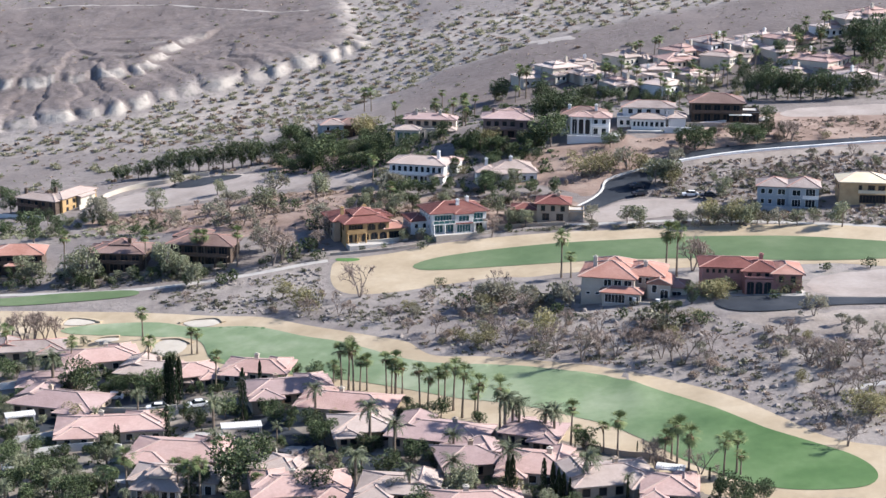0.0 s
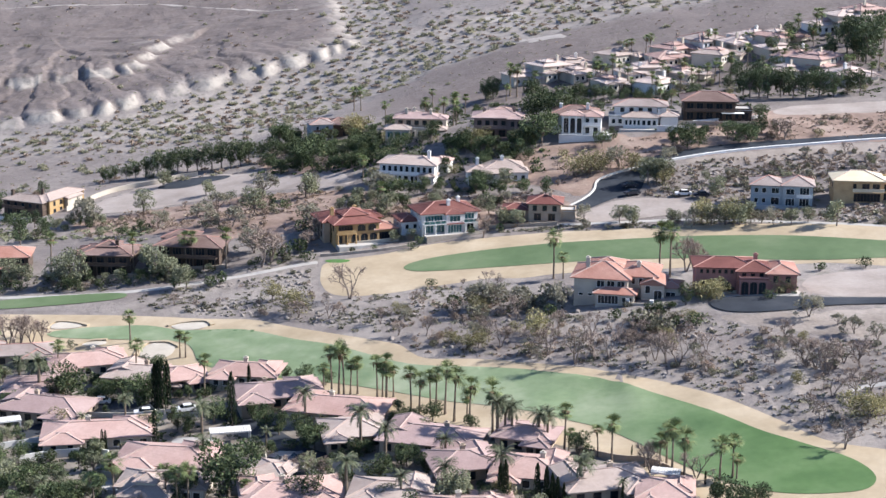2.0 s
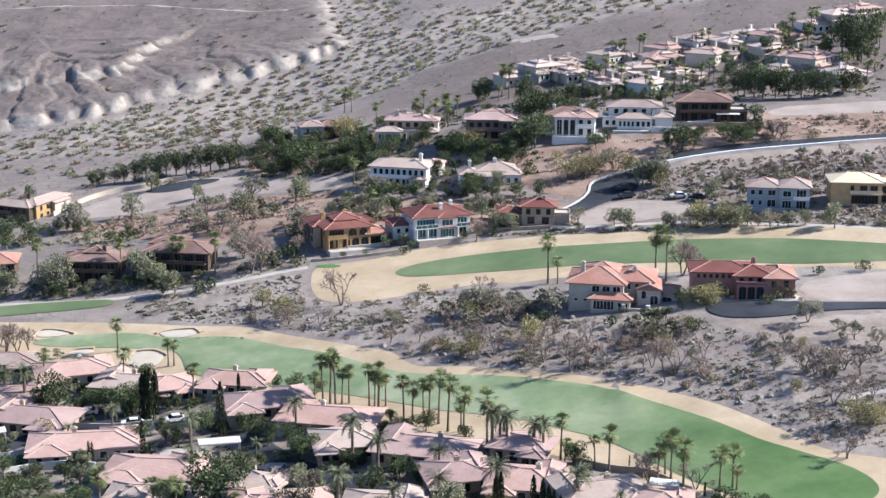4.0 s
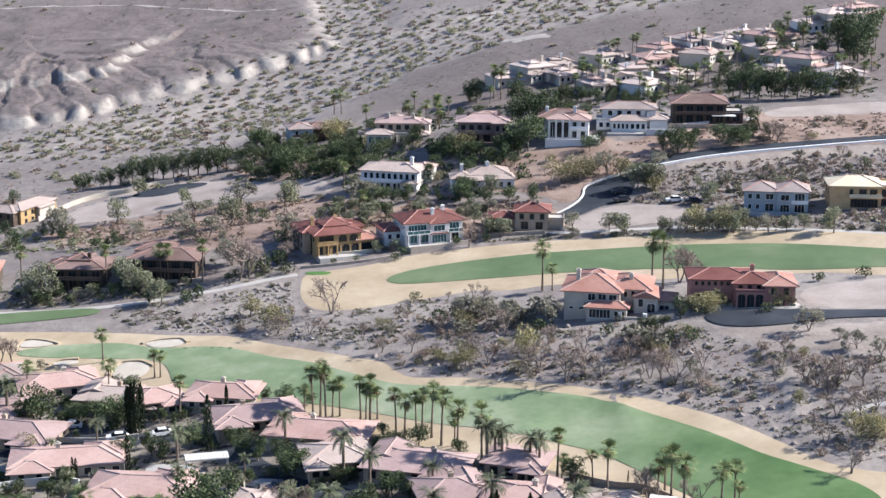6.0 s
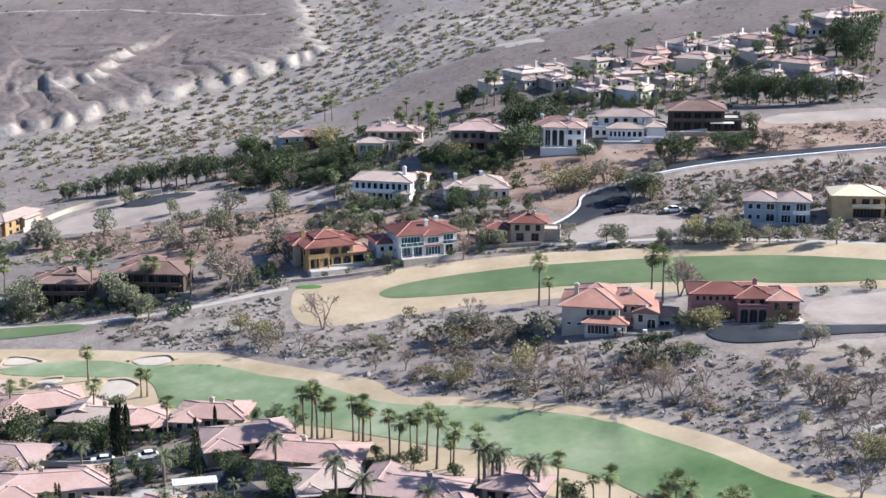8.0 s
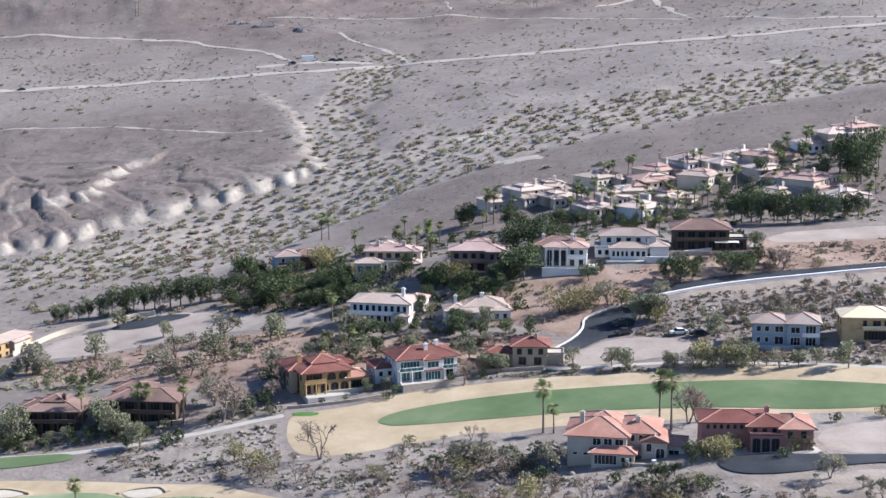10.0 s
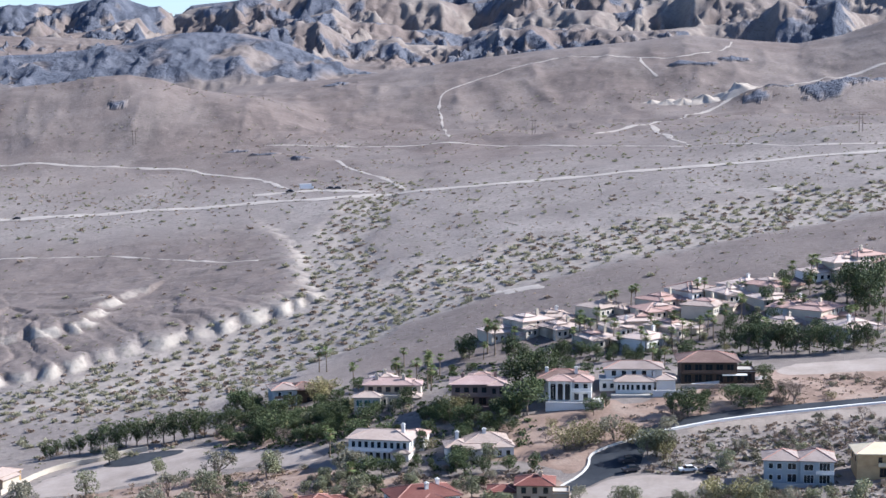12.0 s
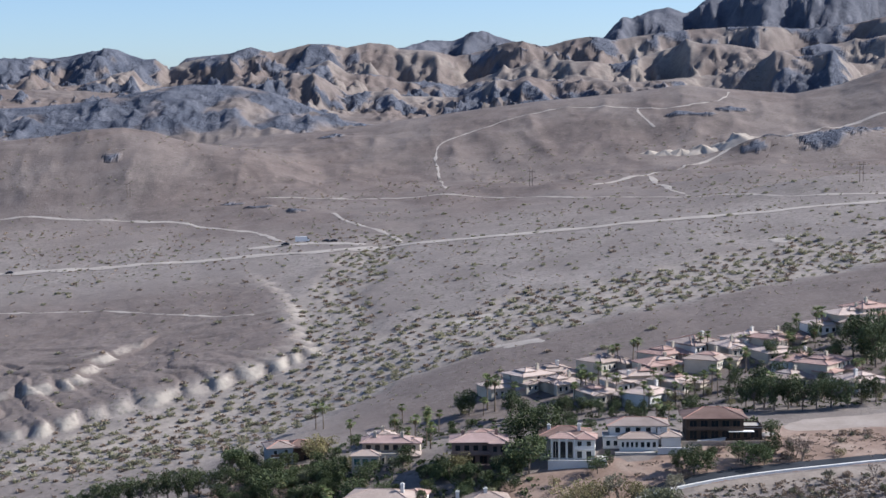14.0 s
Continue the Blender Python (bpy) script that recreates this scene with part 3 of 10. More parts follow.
# ---- the ground, one sheet to the horizon ----
def desert_material():
    m = surface("desert_ground", [(0.185, 0.16, 0.152), (0.235, 0.207, 0.196), (0.29, 0.26, 0.245)], 0.03, 0.95, spread=(0.3, 0.7), detail=8)
    nodes, links = m.node_tree.nodes, m.node_tree.links
    bsdf = nodes["Principled BSDF"]
    colour = bsdf.inputs["Base Color"].links[0].from_socket
    place = nodes.new("ShaderNodeNewGeometry").outputs["Position"]

    def noise_at(scale, detail, lo, hi, rough=0.6):
        n = nodes.new("ShaderNodeTexNoise")
        n.inputs["Scale"].default_value, n.inputs["Detail"].default_value, n.inputs["Roughness"].default_value = scale, detail, rough
        links.new(place, n.inputs["Vector"])
        r = nodes.new("ShaderNodeMapRange")
        r.inputs["From Min"].default_value, r.inputs["From Max"].default_value = lo, hi
        links.new(n.outputs["Fac"], r.inputs["Value"])
        return r.outputs["Result"]

    def blend(fac, a, b):
        mix = nodes.new("ShaderNodeMix")
        mix.data_type = "RGBA"
        links.new(fac, mix.inputs["Factor"])
        links.new(a, mix.inputs["A"])
        if isinstance(b, tuple):
            mix.inputs["B"].default_value = (*b, 1)
        else:
            links.new(b, mix.inputs["B"])
        return mix.outputs["Result"]

    def times(a, b):
        k = nodes.new("ShaderNodeMath")
        k.operation = "MULTIPLY"
        links.new(a, k.inputs[0])
        if isinstance(b, float):
            k.inputs[1].default_value = b
        else:
            links.new(b, k.inputs[1])
        return k.outputs[0]

    # low dark scrub too small to stand out, and stony speckle
    colour = blend(times(noise_at(0.35, 6, 0.52, 0.66, 0.7), 0.55), colour, (0.115, 0.105, 0.085))
    colour = blend(times(noise_at(1.4, 4, 0.55, 0.7), 0.45), colour, (0.36, 0.33, 0.3))
    colour = blend(times(noise_at(0.8, 5, 0.5, 0.62, 0.75), 0.4), colour, (0.125, 0.113, 0.095))
    colour = blend(times(noise_at(0.07, 8, 0.5, 0.62, 0.8), 0.4), colour, (0.14, 0.125, 0.108))
    scrub = nodes.new("ShaderNodeTexVoronoi")
    scrub.inputs["Scale"].default_value = 0.3
    links.new(place, scrub.inputs["Vector"])
    dot = nodes.new("ShaderNodeMapRange")
    dot.inputs["From Min"].default_value, dot.inputs["From Max"].default_value = 0.34, 0.16
    links.new(scrub.outputs["Distance"], dot.inputs["Value"])
    dots = times(times(dot.outputs["Result"], noise_at(0.03, 4, 0.4, 0.6)), 0.75)
    colour = blend(dots, colour, (0.1, 0.098, 0.07))
    colour = blend(times(noise_at(0.012, 5, 0.45, 0.65, 0.65), 0.45), colour, (0.15, 0.128, 0.122))
    warm = nodes.new("ShaderNodeValToRGB")
    warm.color_ramp.elements[0].color, warm.color_ramp.elements[1].color = (0.082, 0.064, 0.06, 1), (0.185, 0.149, 0.136, 1)
    links.new(noise_at(0.045, 8, 0.3, 0.7, 0.68), warm.inputs["Fac"])
    cover = nodes.new("ShaderNodeAttribute")
    cover.attribute_name = "cover"
    split = nodes.new("ShaderNodeSeparateColor")
    links.new(cover.outputs["Color"], split.inputs[0])
    colour = blend(times(cover.outputs["Alpha"], 0.93), colour, warm.outputs["Color"])
    colour = blend(times(dots, 0.6), colour, (0.09, 0.085, 0.062))
    colour = blend(times(noise_at(0.25, 6, 0.55, 0.66, 0.75), 0.35), colour, (0.29, 0.25, 0.228))
    colour = blend(times(split.outputs[0], noise_at(0.12, 6, 0.3, 0.55)), colour, (0.338, 0.303, 0.268))
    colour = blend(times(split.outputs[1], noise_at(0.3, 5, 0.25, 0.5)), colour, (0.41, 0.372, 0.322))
    # dark rock; the blue of distance haze is put into its colour
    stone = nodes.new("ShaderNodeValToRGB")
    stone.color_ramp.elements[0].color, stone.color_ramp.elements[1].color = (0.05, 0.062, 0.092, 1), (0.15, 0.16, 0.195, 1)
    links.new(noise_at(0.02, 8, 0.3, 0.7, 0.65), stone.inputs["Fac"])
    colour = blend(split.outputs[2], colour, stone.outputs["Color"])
    links.new(colour, bsdf.inputs["Base Color"])
    n = nodes.new("ShaderNodeTexNoise")
    n.inputs["Scale"].default_value, n.inputs["Detail"].default_value, n.inputs["Roughness"].default_value = 0.5, 7, 0.65
    links.new(place, n.inputs["Vector"])
    b = nodes.new("ShaderNodeBump")
    b.inputs["Strength"].default_value, b.inputs["Distance"].default_value = 1.0, 0.4
    links.new(n.outputs["Fac"], b.inputs["Height"])
    craggy = nodes.new("ShaderNodeBump")
    craggy.inputs["Strength"].default_value, craggy.inputs["Distance"].default_value = 1.0, 9.0
    links.new(times(noise_at(0.045, 8, 0.0, 1.0, 0.7), split.outputs[2]), craggy.inputs["Height"])
    links.new(b.outputs["Normal"], craggy.inputs["Normal"])
    links.new(craggy.outputs["Normal"], bsdf.inputs["Normal"])
    return m


def ground_sheet():
    rows = np.concatenate([np.linspace(-900, 120, 12)[:-1], np.arange(120, 640, 2.0), np.arange(640, 850, 1.15), np.geomspace(850, 1350, 130), np.geomspace(1350, 2450, 260)[1:], np.geomspace(2450, 4700, 110)[1:]])
    fan = np.concatenate([[-6, -3, -1.5, -0.8, -0.5, -0.36], np.linspace(-0.29, 0.34, 480), [0.42, 0.6, 1.0, 1.8, 3, 6]])
    reach = np.maximum(rows, 150)
    x, y = fan[None, :] * reach[:, None], np.repeat(rows[:, None], len(fan), 1)
    z, sand, pale, rock, brown = land(x, y)
    nr, nc = x.shape
    me = bpy.data.meshes.new("ground")
    idx = np.arange(nr * nc).reshape(nr, nc)
    quads = np.stack([idx[:-1, :-1], idx[:-1, 1:], idx[1:, 1:], idx[1:, :-1]], -1).reshape(-1, 4)
    me.vertices.add(nr * nc)
    me.vertices.foreach_set("co", np.stack([x, y, z], -1).ravel())
    me.loops.add(quads.size)
    me.loops.foreach_set("vertex_index", quads.ravel())
    me.polygons.add(len(quads))
    me.polygons.foreach_set("loop_start", np.arange(0, quads.size, 4))
    me.polygons.foreach_set("use_smooth", np.ones(len(quads), bool))
    me.update(calc_edges=True)
    layer = me.attributes.new("cover", "FLOAT_COLOR", "POINT")
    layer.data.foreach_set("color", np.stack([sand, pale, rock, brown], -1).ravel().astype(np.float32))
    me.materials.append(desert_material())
    return tagged(new("ground", me), "grey-brown stony desert ground rising to bare mountains", "ground", kind="structure")


ground_sheet()


# ---- turf, paths and roads laid on the ground ----
AVOID = []  # outlines where nothing wild grows


def rounded(points, closed=True, per=6):
    """The line with its corners cut smooth; open lines are also split into short steps."""
    line = [Vector(p) for p in points]
    for _ in range(3):
        out = [] if closed else [line[0]]
        n = len(line)
        for i in range(n if closed else n - 1):
            p, q = line[i], line[(i + 1) % n]
            out += [p.lerp(q, 0.25), p.lerp(q, 0.75)]
        line = out if closed else out + [line[-1]]
    if closed:
        return line
    out = []
    for p, q in zip(line, line[1:]):
        k = max(1, int((q - p).length / per))
        out += [p.lerp(q, j / k) for j in range(k)]
    return out + [line[-1]]


def laid(name, outline, material, lift, label, category, cell=2.0, smooth_line=True, wobble=0.0, dip=0.0):
    """A cover that follows the ground inside an outline."""
    line = rounded(outline) if smooth_line else [Vector(p) for p in outline]
    if wobble:
        line = [p + Vector((wobble * noise.noise((p.x * 0.25, p.y * 0.25, 1.5)), wobble * noise.noise((p.x * 0.25, p.y * 0.25, 7.5)))) for p in line]
    xs, ys = [p.x for p in line], [p.y for p in line]
    if material not in (YARD, RED_DIRT, STONY):
        AVOID.append([(p.x, p.y) for p in line[::3]])
    gx, gy = np.meshgrid(np.arange(min(xs), max(xs), cell), np.arange(min(ys), max(ys), cell))
    keep = np.zeros(gx.shape, bool)
    for a, b in zip(line, line[1:] + line[:1]):
        if a.y != b.y:
            keep ^= ((a.y > gy) != (b.y > gy)) & (gx < a.x + (gy - a.y) * (b.x - a.x) / (b.y - a.y))
    inner = [Vector(p) for p in zip(gx[keep].tolist(), gy[keep].tolist())]
    n = len(line)
    verts, _, faces, source, *_ = geometry.delaunay_2d_cdt(line + inner, [], [list(range(n))], 1, 1e-4)
    vx, vy = np.array([v.x for v in verts]), np.array([v.y for v in verts])
    rim = np.array([any(k < n for k in s) for s in source])
    vz = ground(vx, vy) + np.where(rim, max(0.02, lift - 0.05), lift)  # the rim turns down
    geo = Geo().add(zip(vx, vy, vz), [])
    geo.f = [tuple(f) for f in faces]
    ob = new(name, geo.mesh(name, material, False))
    return tagged(ob, label, category, kind="structure")


def strip(name, points, width, material, lift, label, category, kerb=None, ragged=0.0):
    """A road or path along a line, with a raised kerb on both sides where one is given; ragged: how far its edges wander."""
    line = rounded(points, False, 2.5)
    geo, edge = Geo(), [Geo(), Geo()]
    for p, q in zip(points, points[1:]):
        d = (Vector(q) - Vector(p)).normalized() * width * 0.6
        AVOID.append([(p[0] - d.y, p[1] + d.x), (p[0] + d.y, p[1] - d.x), (q[0] + d.y, q[1] - d.x), (q[0] - d.y, q[1] + d.x)])
    cross = max(2, int(width / 1.5)) + 1
    prev = None
    for i, p in enumerate(line):
        d = (line[min(i + 1, len(line) - 1)] - line[max(i - 1, 0)]).normalized()
        side = Vector((d.y, -d.x))
        lean = ragged * noise.noise((p.x * 0.05, p.y * 0.05, 3.5))
        half = width * 0.5 + ragged * noise.noise((p.x * 0.13, p.y * 0.13, 8.5))
        row = [p + side * (lean + half * (2 * k / (cross - 1) - 1)) for k in range(cross)]
        geo.v += [(q.x, q.y, lift if 0 < k < cross - 1 else lift * 0.4) for k, q in enumerate(row)]
        if i:
            a = (i - 1) * cross
            geo.f += [(a + k, a + k + 1, a + k + 1 + cross, a + k + cross) for k in range(cross - 1)]
        for s in range(2):
            if kerb:
                o = row[-1] if s else row[0]
                sg = 1 if s else -1
                for off, up in ((0, lift - 0.1), (0, lift + 0.18), (0.45, lift + 0.18), (0.45, lift - 0.3)):
                    q = o + side * sg * off
                    edge[s].v.append((q.x, q.y, up))
                if i:
                    b = (i - 1) * 4
                    edge[s].f += [(b + k, b + k + 1, b + k + 5, b + k + 4) for k in range(3)]
    for g in (geo, *edge):
        if g.v:
            at = np.array(g.v)
            at[:, 2] += ground(at[:, 0], at[:, 1])
            g.v = [tuple(p) for p in at]
    ob = tagged(new(name, geo.mesh(name, material, False)), label, category, kind="structure")
    for g in edge:
        if kerb:
            part("kerb", g, kerb, ob, "pale concrete kerb")
    return ob


def low_wall(name, points, tall, thick, material, label, category="wall"):
    """A wall that follows the ground along a line."""
    line = rounded(points, False, 2.0)
    g = Geo()
    at = []
    for i, p in enumerate(line):
        d = (line[min(i + 1, len(line) - 1)] - line[max(i - 1, 0)]).normalized()
        n = Vector((-d.y, d.x)) * thick / 2
        at += [p - n, p + n]
    zs = ground(np.array([p.x for p in at]), np.array([p.y for p in at]))
    for i in range(len(line)):
        a, b = at[2 * i], at[2 * i + 1]
        z0, z1 = min(zs[2 * i:2 * i + 2]) - 0.5, max(zs[2 * i:2 * i + 2]) + tall
        g.v += [(a.x, a.y, z0), (b.x, b.y, z0), (b.x, b.y, z1), (a.x, a.y, z1)]
        if i:
            k = 4 * (i - 1)
            g.f += [(k + j, k + (j + 1) % 4, k + 4 + (j + 1) % 4, k + 4 + j) for j in range(4)]
    n = len(g.v)
    g.f += [(0, 1, 2, 3), (n - 1, n - 2, n - 3, n - 4)]
    return tagged(new(name, g.mesh(name, material)), label, category)


# ---- covers of the ground ----
laid("rough_grass_lower", [(-123.6, 426.6), (-98.5, 419.3), (-86.4, 417.0), (-69.8, 412.1), (-56.4, 406.8), (-43.4, 403.1), (-35.8, 395.5), (-24.3, 386.3), (-13.4, 377.8), (-7.4, 373.4), (-5.1, 367.6), (-1.5, 362.4), (9.7, 359.8), (19.4, 354.4), (31.2, 349.2), (37.9, 343.9), (46.6, 337.4), (54.7, 329.1), (61.2, 320.2), (67.1, 310.7), (71.0, 303.4), (75.5, 299.8), (82.0, 297.0), (88.5, 293.7), (83.3, 274.1), (70.6, 277.6), (63.7, 277.2), (55.2, 278.7), (46.5, 280.3), (37.8, 290.6), (30.7, 302.0), (21.7, 311.2), (11.0, 318.1), (-0.1, 326.8), (-9.5, 333.7), (-19.3, 343.3), (-29.6, 351.7), (-42.8, 360.5), (-51.0, 365.5), (-58.4, 372.7), (-67.3, 379.6), (-80.8, 387.7), (-95.6, 393.7), (-115.8, 398.0)], DORMANT, 0.07, "straw-coloured dormant rough grass beside the fairway", "rough grass")
laid("fairway_lower", [(-94.7, 405.3), (-87.3, 407.0), (-78.1, 406.8), (-68.8, 405.2), (-62.4, 400.2), (-55.3, 398.3), (-46.9, 397.0), (-39.5, 391.5), (-32.2, 384.5), (-23.9, 379.1), (-15.7, 371.1), (-6.5, 361.3), (2.2, 357.1), (12.0, 354.0), (21.5, 349.4), (30.8, 344.4), (37.4, 338.6), (45.7, 330.3), (52.5, 321.7), (57.1, 315.6), (61.4, 308.8), (65.9, 304.0), (71.1, 298.5), (75.3, 294.4), (77.8, 289.4), (78.0, 284.8), (75.3, 281.1), (69.3, 280.4), (61.5, 281.2), (56.0, 283.7), (49.0, 290.0), (42.1, 300.6), (35.8, 311.2), (29.9, 318.5), (20.3, 325.5), (11.4, 332.6), (2.2, 338.1), (-7.4, 345.7), (-16.1, 352.4), (-27.7, 359.0), (-38.2, 364.6), (-46.5, 370.3), (-53.6, 375.6), (-56.1, 386.2), (-59.1, 391.6), (-65.6, 394.0), (-74.2, 396.5), (-87.2, 399.5), (-93.2, 401.7)], FAIRWAY, 0.2, "mown green golf fairway curving past the houses", "fairway")
laid("rough_grass_upper", [(-29.5, 434.3), (-29.2, 442.2), (-21.8, 443.7), (-12.7, 444.9), (-6.7, 448.3), (2.4, 450.9), (17.8, 452.0), (33.1, 451.8), (48.1, 448.9), (63.0, 446.8), (77.7, 444.4), (92.0, 440.6), (115.0, 432.9), (132.3, 426.1), (122.9, 393.1), (96.3, 405.6), (89.4, 405.8), (65.3, 410.6), (51.5, 411.6), (30.7, 416.0), (22.1, 413.8), (13.8, 417.3), (5.2, 414.8), (-3.3, 413.6), (-11.7, 411.5), (-20.3, 412.4), (-26.1, 416.1), (-28.9, 425.1)], DORMANT, 0.07, "straw-coloured dormant rough grass round the upper fairway", "rough grass")
laid("fairway_upper", [(-8.4, 431.7), (-6.5, 435.5), (-0.6, 438.8), (9.9, 440.8), (21.9, 441.7), (32.4, 441.6), (47.2, 439.7), (61.8, 437.8), (76.1, 434.6), (90.0, 430.3), (111.9, 419.9), (126.2, 414.4), (123.5, 404.5), (108.6, 406.5), (96.6, 407.0), (86.1, 409.7), (73.1, 415.5), (59.5, 419.4), (45.5, 422.4), (31.3, 424.1), (16.9, 425.2), (2.4, 426.7), (-4.9, 427.8)], FAIRWAY_UPPER, 0.2, "dark green mown upper golf fairway", "fairway")
laid("fairway_left", [(-129.5, 437.2), (-116.8, 434.7), (-107.9, 434.9), (-94.1, 433.7), (-82.0, 432.3), (-78.6, 430.1), (-79.5, 426.9), (-92.6, 426.1), (-105.9, 426.2), (-115.1, 427.9), (-127.5, 430.0)], FAIRWAY_UPPER, 0.2, "narrow strip of green fairway below the cart path", "fairway")
laid("tee_box", [(-29.3, 443.6), (-26.3, 443.8), (-21.7, 442.3), (-22.8, 440.3), (-27.6, 441.0)], PUTTING, 0.14, "small green tee box", "tee box", cell=1.5)
laid("bunker_1", [(-64.3, 403.8), (-61.0, 404.6), (-55.3, 404.0), (-53.9, 400.8), (-56.7, 398.7), (-61.7, 400.0)], BUNKER, 0.25, "pale sand bunker beside the green", "bunker", cell=1.5)
laid("bunker_2", [(-94.7, 407.4), (-94.1, 412.5), (-89.7, 411.6), (-85.5, 408.3), (-88.7, 406.8)], BUNKER, 0.25, "pale sand bunker beside the green", "bunker", cell=1.5)
laid("bunker_3", [(-68.8, 384.6), (-68.1, 392.3), (-63.3, 391.9), (-60.0, 388.1), (-61.1, 381.8), (-66.2, 380.9)], BUNKER, 0.25, "large pale sand bunker", "bunker", cell=1.5)
laid("bunker_4", [(-84.5, 394.6), (-82.5, 396.6), (-78.6, 396.4), (-77.4, 394.4), (-80.8, 393.2)], BUNKER, 0.2, "small pale sand bunker", "bunker", cell=1.5)
for lip in ([(-64.6, 403.4), (-62.5, 404.9), (-58, 405.2), (-55, 404.6), (-53.4, 401.2)], [(-95.2, 407.6), (-95, 412.9), (-91.5, 412.8), (-88, 411.0), (-84.8, 408.4)], [(-69.3, 385), (-68.9, 392.9), (-65.5, 393.0), (-62.6, 392.4), (-59.4, 388.2)], [(-85, 394.8), (-82.8, 397.2), (-78.2, 397.0)]):
    low_wall("bunker_lip", lip, 0.4, 1.1, DORMANT, "turfed back lip of a sand bunker", "bunker lip")
strip("cart_path", [(-130.5, 440.6), (-117.8, 438.6), (-101.8, 434.4), (-86.4, 432.1), (-71.5, 432.1), (-57.0, 434.8), (-45.4, 438.1), (-36.7, 441.1), (-30.8, 442.5)], 2.1, CONCRETE, 0.12, "pale concrete cart path", "path")
strip("upper_path", [(33.5, 457.8), (48.7, 455.1), (63.8, 453.0), (78.3, 447.9), (99.0, 439.0), (118.9, 429.9)], 2.0, CONCRETE, 0.12, "pale path along the upper fairway", "path")
laid("building_pad_left", [(-109.8, 546.1), (-102.7, 558.1), (-93.0, 568.4), (-81.8, 571.1), (-70.0, 569.1), (-52.9, 551.3), (-39.1, 539.4), (-23.9, 524.9), (-25.0, 512.0), (-39.6, 521.7), (-54.5, 529.6), (-63.6, 530.5), (-79.5, 528.4), (-98.9, 526.6), (-107.1, 532.0)], PAD_DIRT, 0.1, "bare graded dirt building pad", "dirt", wobble=1.5)
laid("street_left", [(-92.8, 557.9), (-88.8, 566.1), (-81.5, 569.1), (-67.5, 564.4), (-67.8, 558.8), (-74.2, 556.7), (-79.3, 553.1), (-84.9, 553.2)], ASPHALT, 0.2, "grey asphalt street end", "street")
low_wall("boundary_wall", [(-117.5, 538.5), (-113.3, 549.3), (-107.9, 560.8), (-100.1, 565.4), (-92.4, 564.6), (-87.5, 570.7), (-79.8, 570.9)], 1.5, 0.35, PLASTER_CREAM, "cream plaster boundary wall along the dirt pad")
low_wall("slope_wall", [(-157.1, 548.7), (-143.8, 540.7), (-132.7, 532.9), (-126.3, 528.5)], 1.2, 0.3, PLASTER_WHITE, "pale garden wall below the villa")
laid("hillside_red", [(12.8, 507.8), (30.3, 517.8), (51.3, 521.2), (71.6, 516.6), (98.3, 541.7), (123.2, 557.2), (150.1, 554.1), (145.3, 507.9), (121.7, 508.5), (95.7, 505.7), (74.9, 501.7), (59.4, 498.4), (47.1, 490.9), (41.2, 478.4), (32.1, 488.6), (19.0, 490.9)], RED_DIRT, 0.05, "reddish brown bare hillside", "hillside", wobble=3)
laid("hillside_brown", [(-62, 565), (-58, 600), (-50, 617), (-36, 606), (-22, 590), (-12, 560), (-8, 536), (-22, 528), (-40, 539)], RED_DIRT, 0.05, "dark reddish brown hillside under the ridge villas", "hillside", wobble=3)
laid("west_hillside", [(-112, 520), (-98, 524), (-79, 525.5), (-63, 527), (-54, 526), (-39, 518), (-25, 508), (-18, 496), (-14, 482), (-24, 466), (-55, 462), (-80, 482), (-108, 505)], RED_DIRT, 0.05, "reddish brown stony slope above the villas", "hillside", wobble=3)
laid("villa_hillside", [(-14, 486), (14, 484), (34, 482), (40, 470), (33, 460), (15, 458), (-5, 462), (-22, 466)], RED_DIRT, 0.05, "reddish brown slope between the villas", "hillside", wobble=2)
laid("pad_ridge", [(104.2, 539.5), (113.9, 556.9), (128.9, 557.8), (150.8, 556.5), (153.8, 540.2), (128.9, 541.4)], PAD_DIRT, 0.12, "pale graded dirt pad on the ridge", "dirt", wobble=1)
laid("street_upper", [(154, 516), (128.8, 515.3), (113.0, 513.3), (92.2, 510.6), (74.8, 506.8), (66.2, 504), (59.2, 500), (57.5, 495.5), (66.2, 499.6), (74.8, 502.0), (92.2, 505.8), (113.0, 508.5), (128.8, 510.5), (154, 511)], ASPHALT, 0.14, "asphalt street climbing the hill", "street", cell=1.5, smooth_line=False)
low_wall("street_wall", [(154, 510.4), (128.8, 509.8), (113.0, 507.8), (92.2, 505.1), (74.8, 501.3), (66.2, 498.9), (59.2, 496.0)], 0.45, 0.9, TRIM_WHITE, "low white concrete wall along the street")
laid("cut_slope_pad", [(71.6, 500.4), (84.8, 502.2), (104.9, 505.0), (121.6, 507.0), (140, 507.5), (138, 497), (120.5, 495.5), (106.1, 495.6), (89.9, 494.6), (79.0, 496.4)], STONY, 0.06, "pale scraped ground below the street wall", "dirt", wobble=1.5)
low_wall("terrace_wall_east", [(80.0, 527.6), (89.3, 530.6), (98.8, 534.2), (103.1, 536.1)], 1.0, 0.4, PLASTER_WHITE, "white terrace wall below the dark house")
laid("court", [(46.6, 489.3), (53.9, 492.9), (61.0, 497.3), (64.4, 495.1), (60.8, 488.3), (58.0, 477.0), (50.6, 475.5), (42.0, 467.2), (35.4, 468.7), (42.7, 477.2), (46.1, 483.2)], ASPHALT, 0.17, "blue-grey asphalt forecourt", "street", cell=2.0)
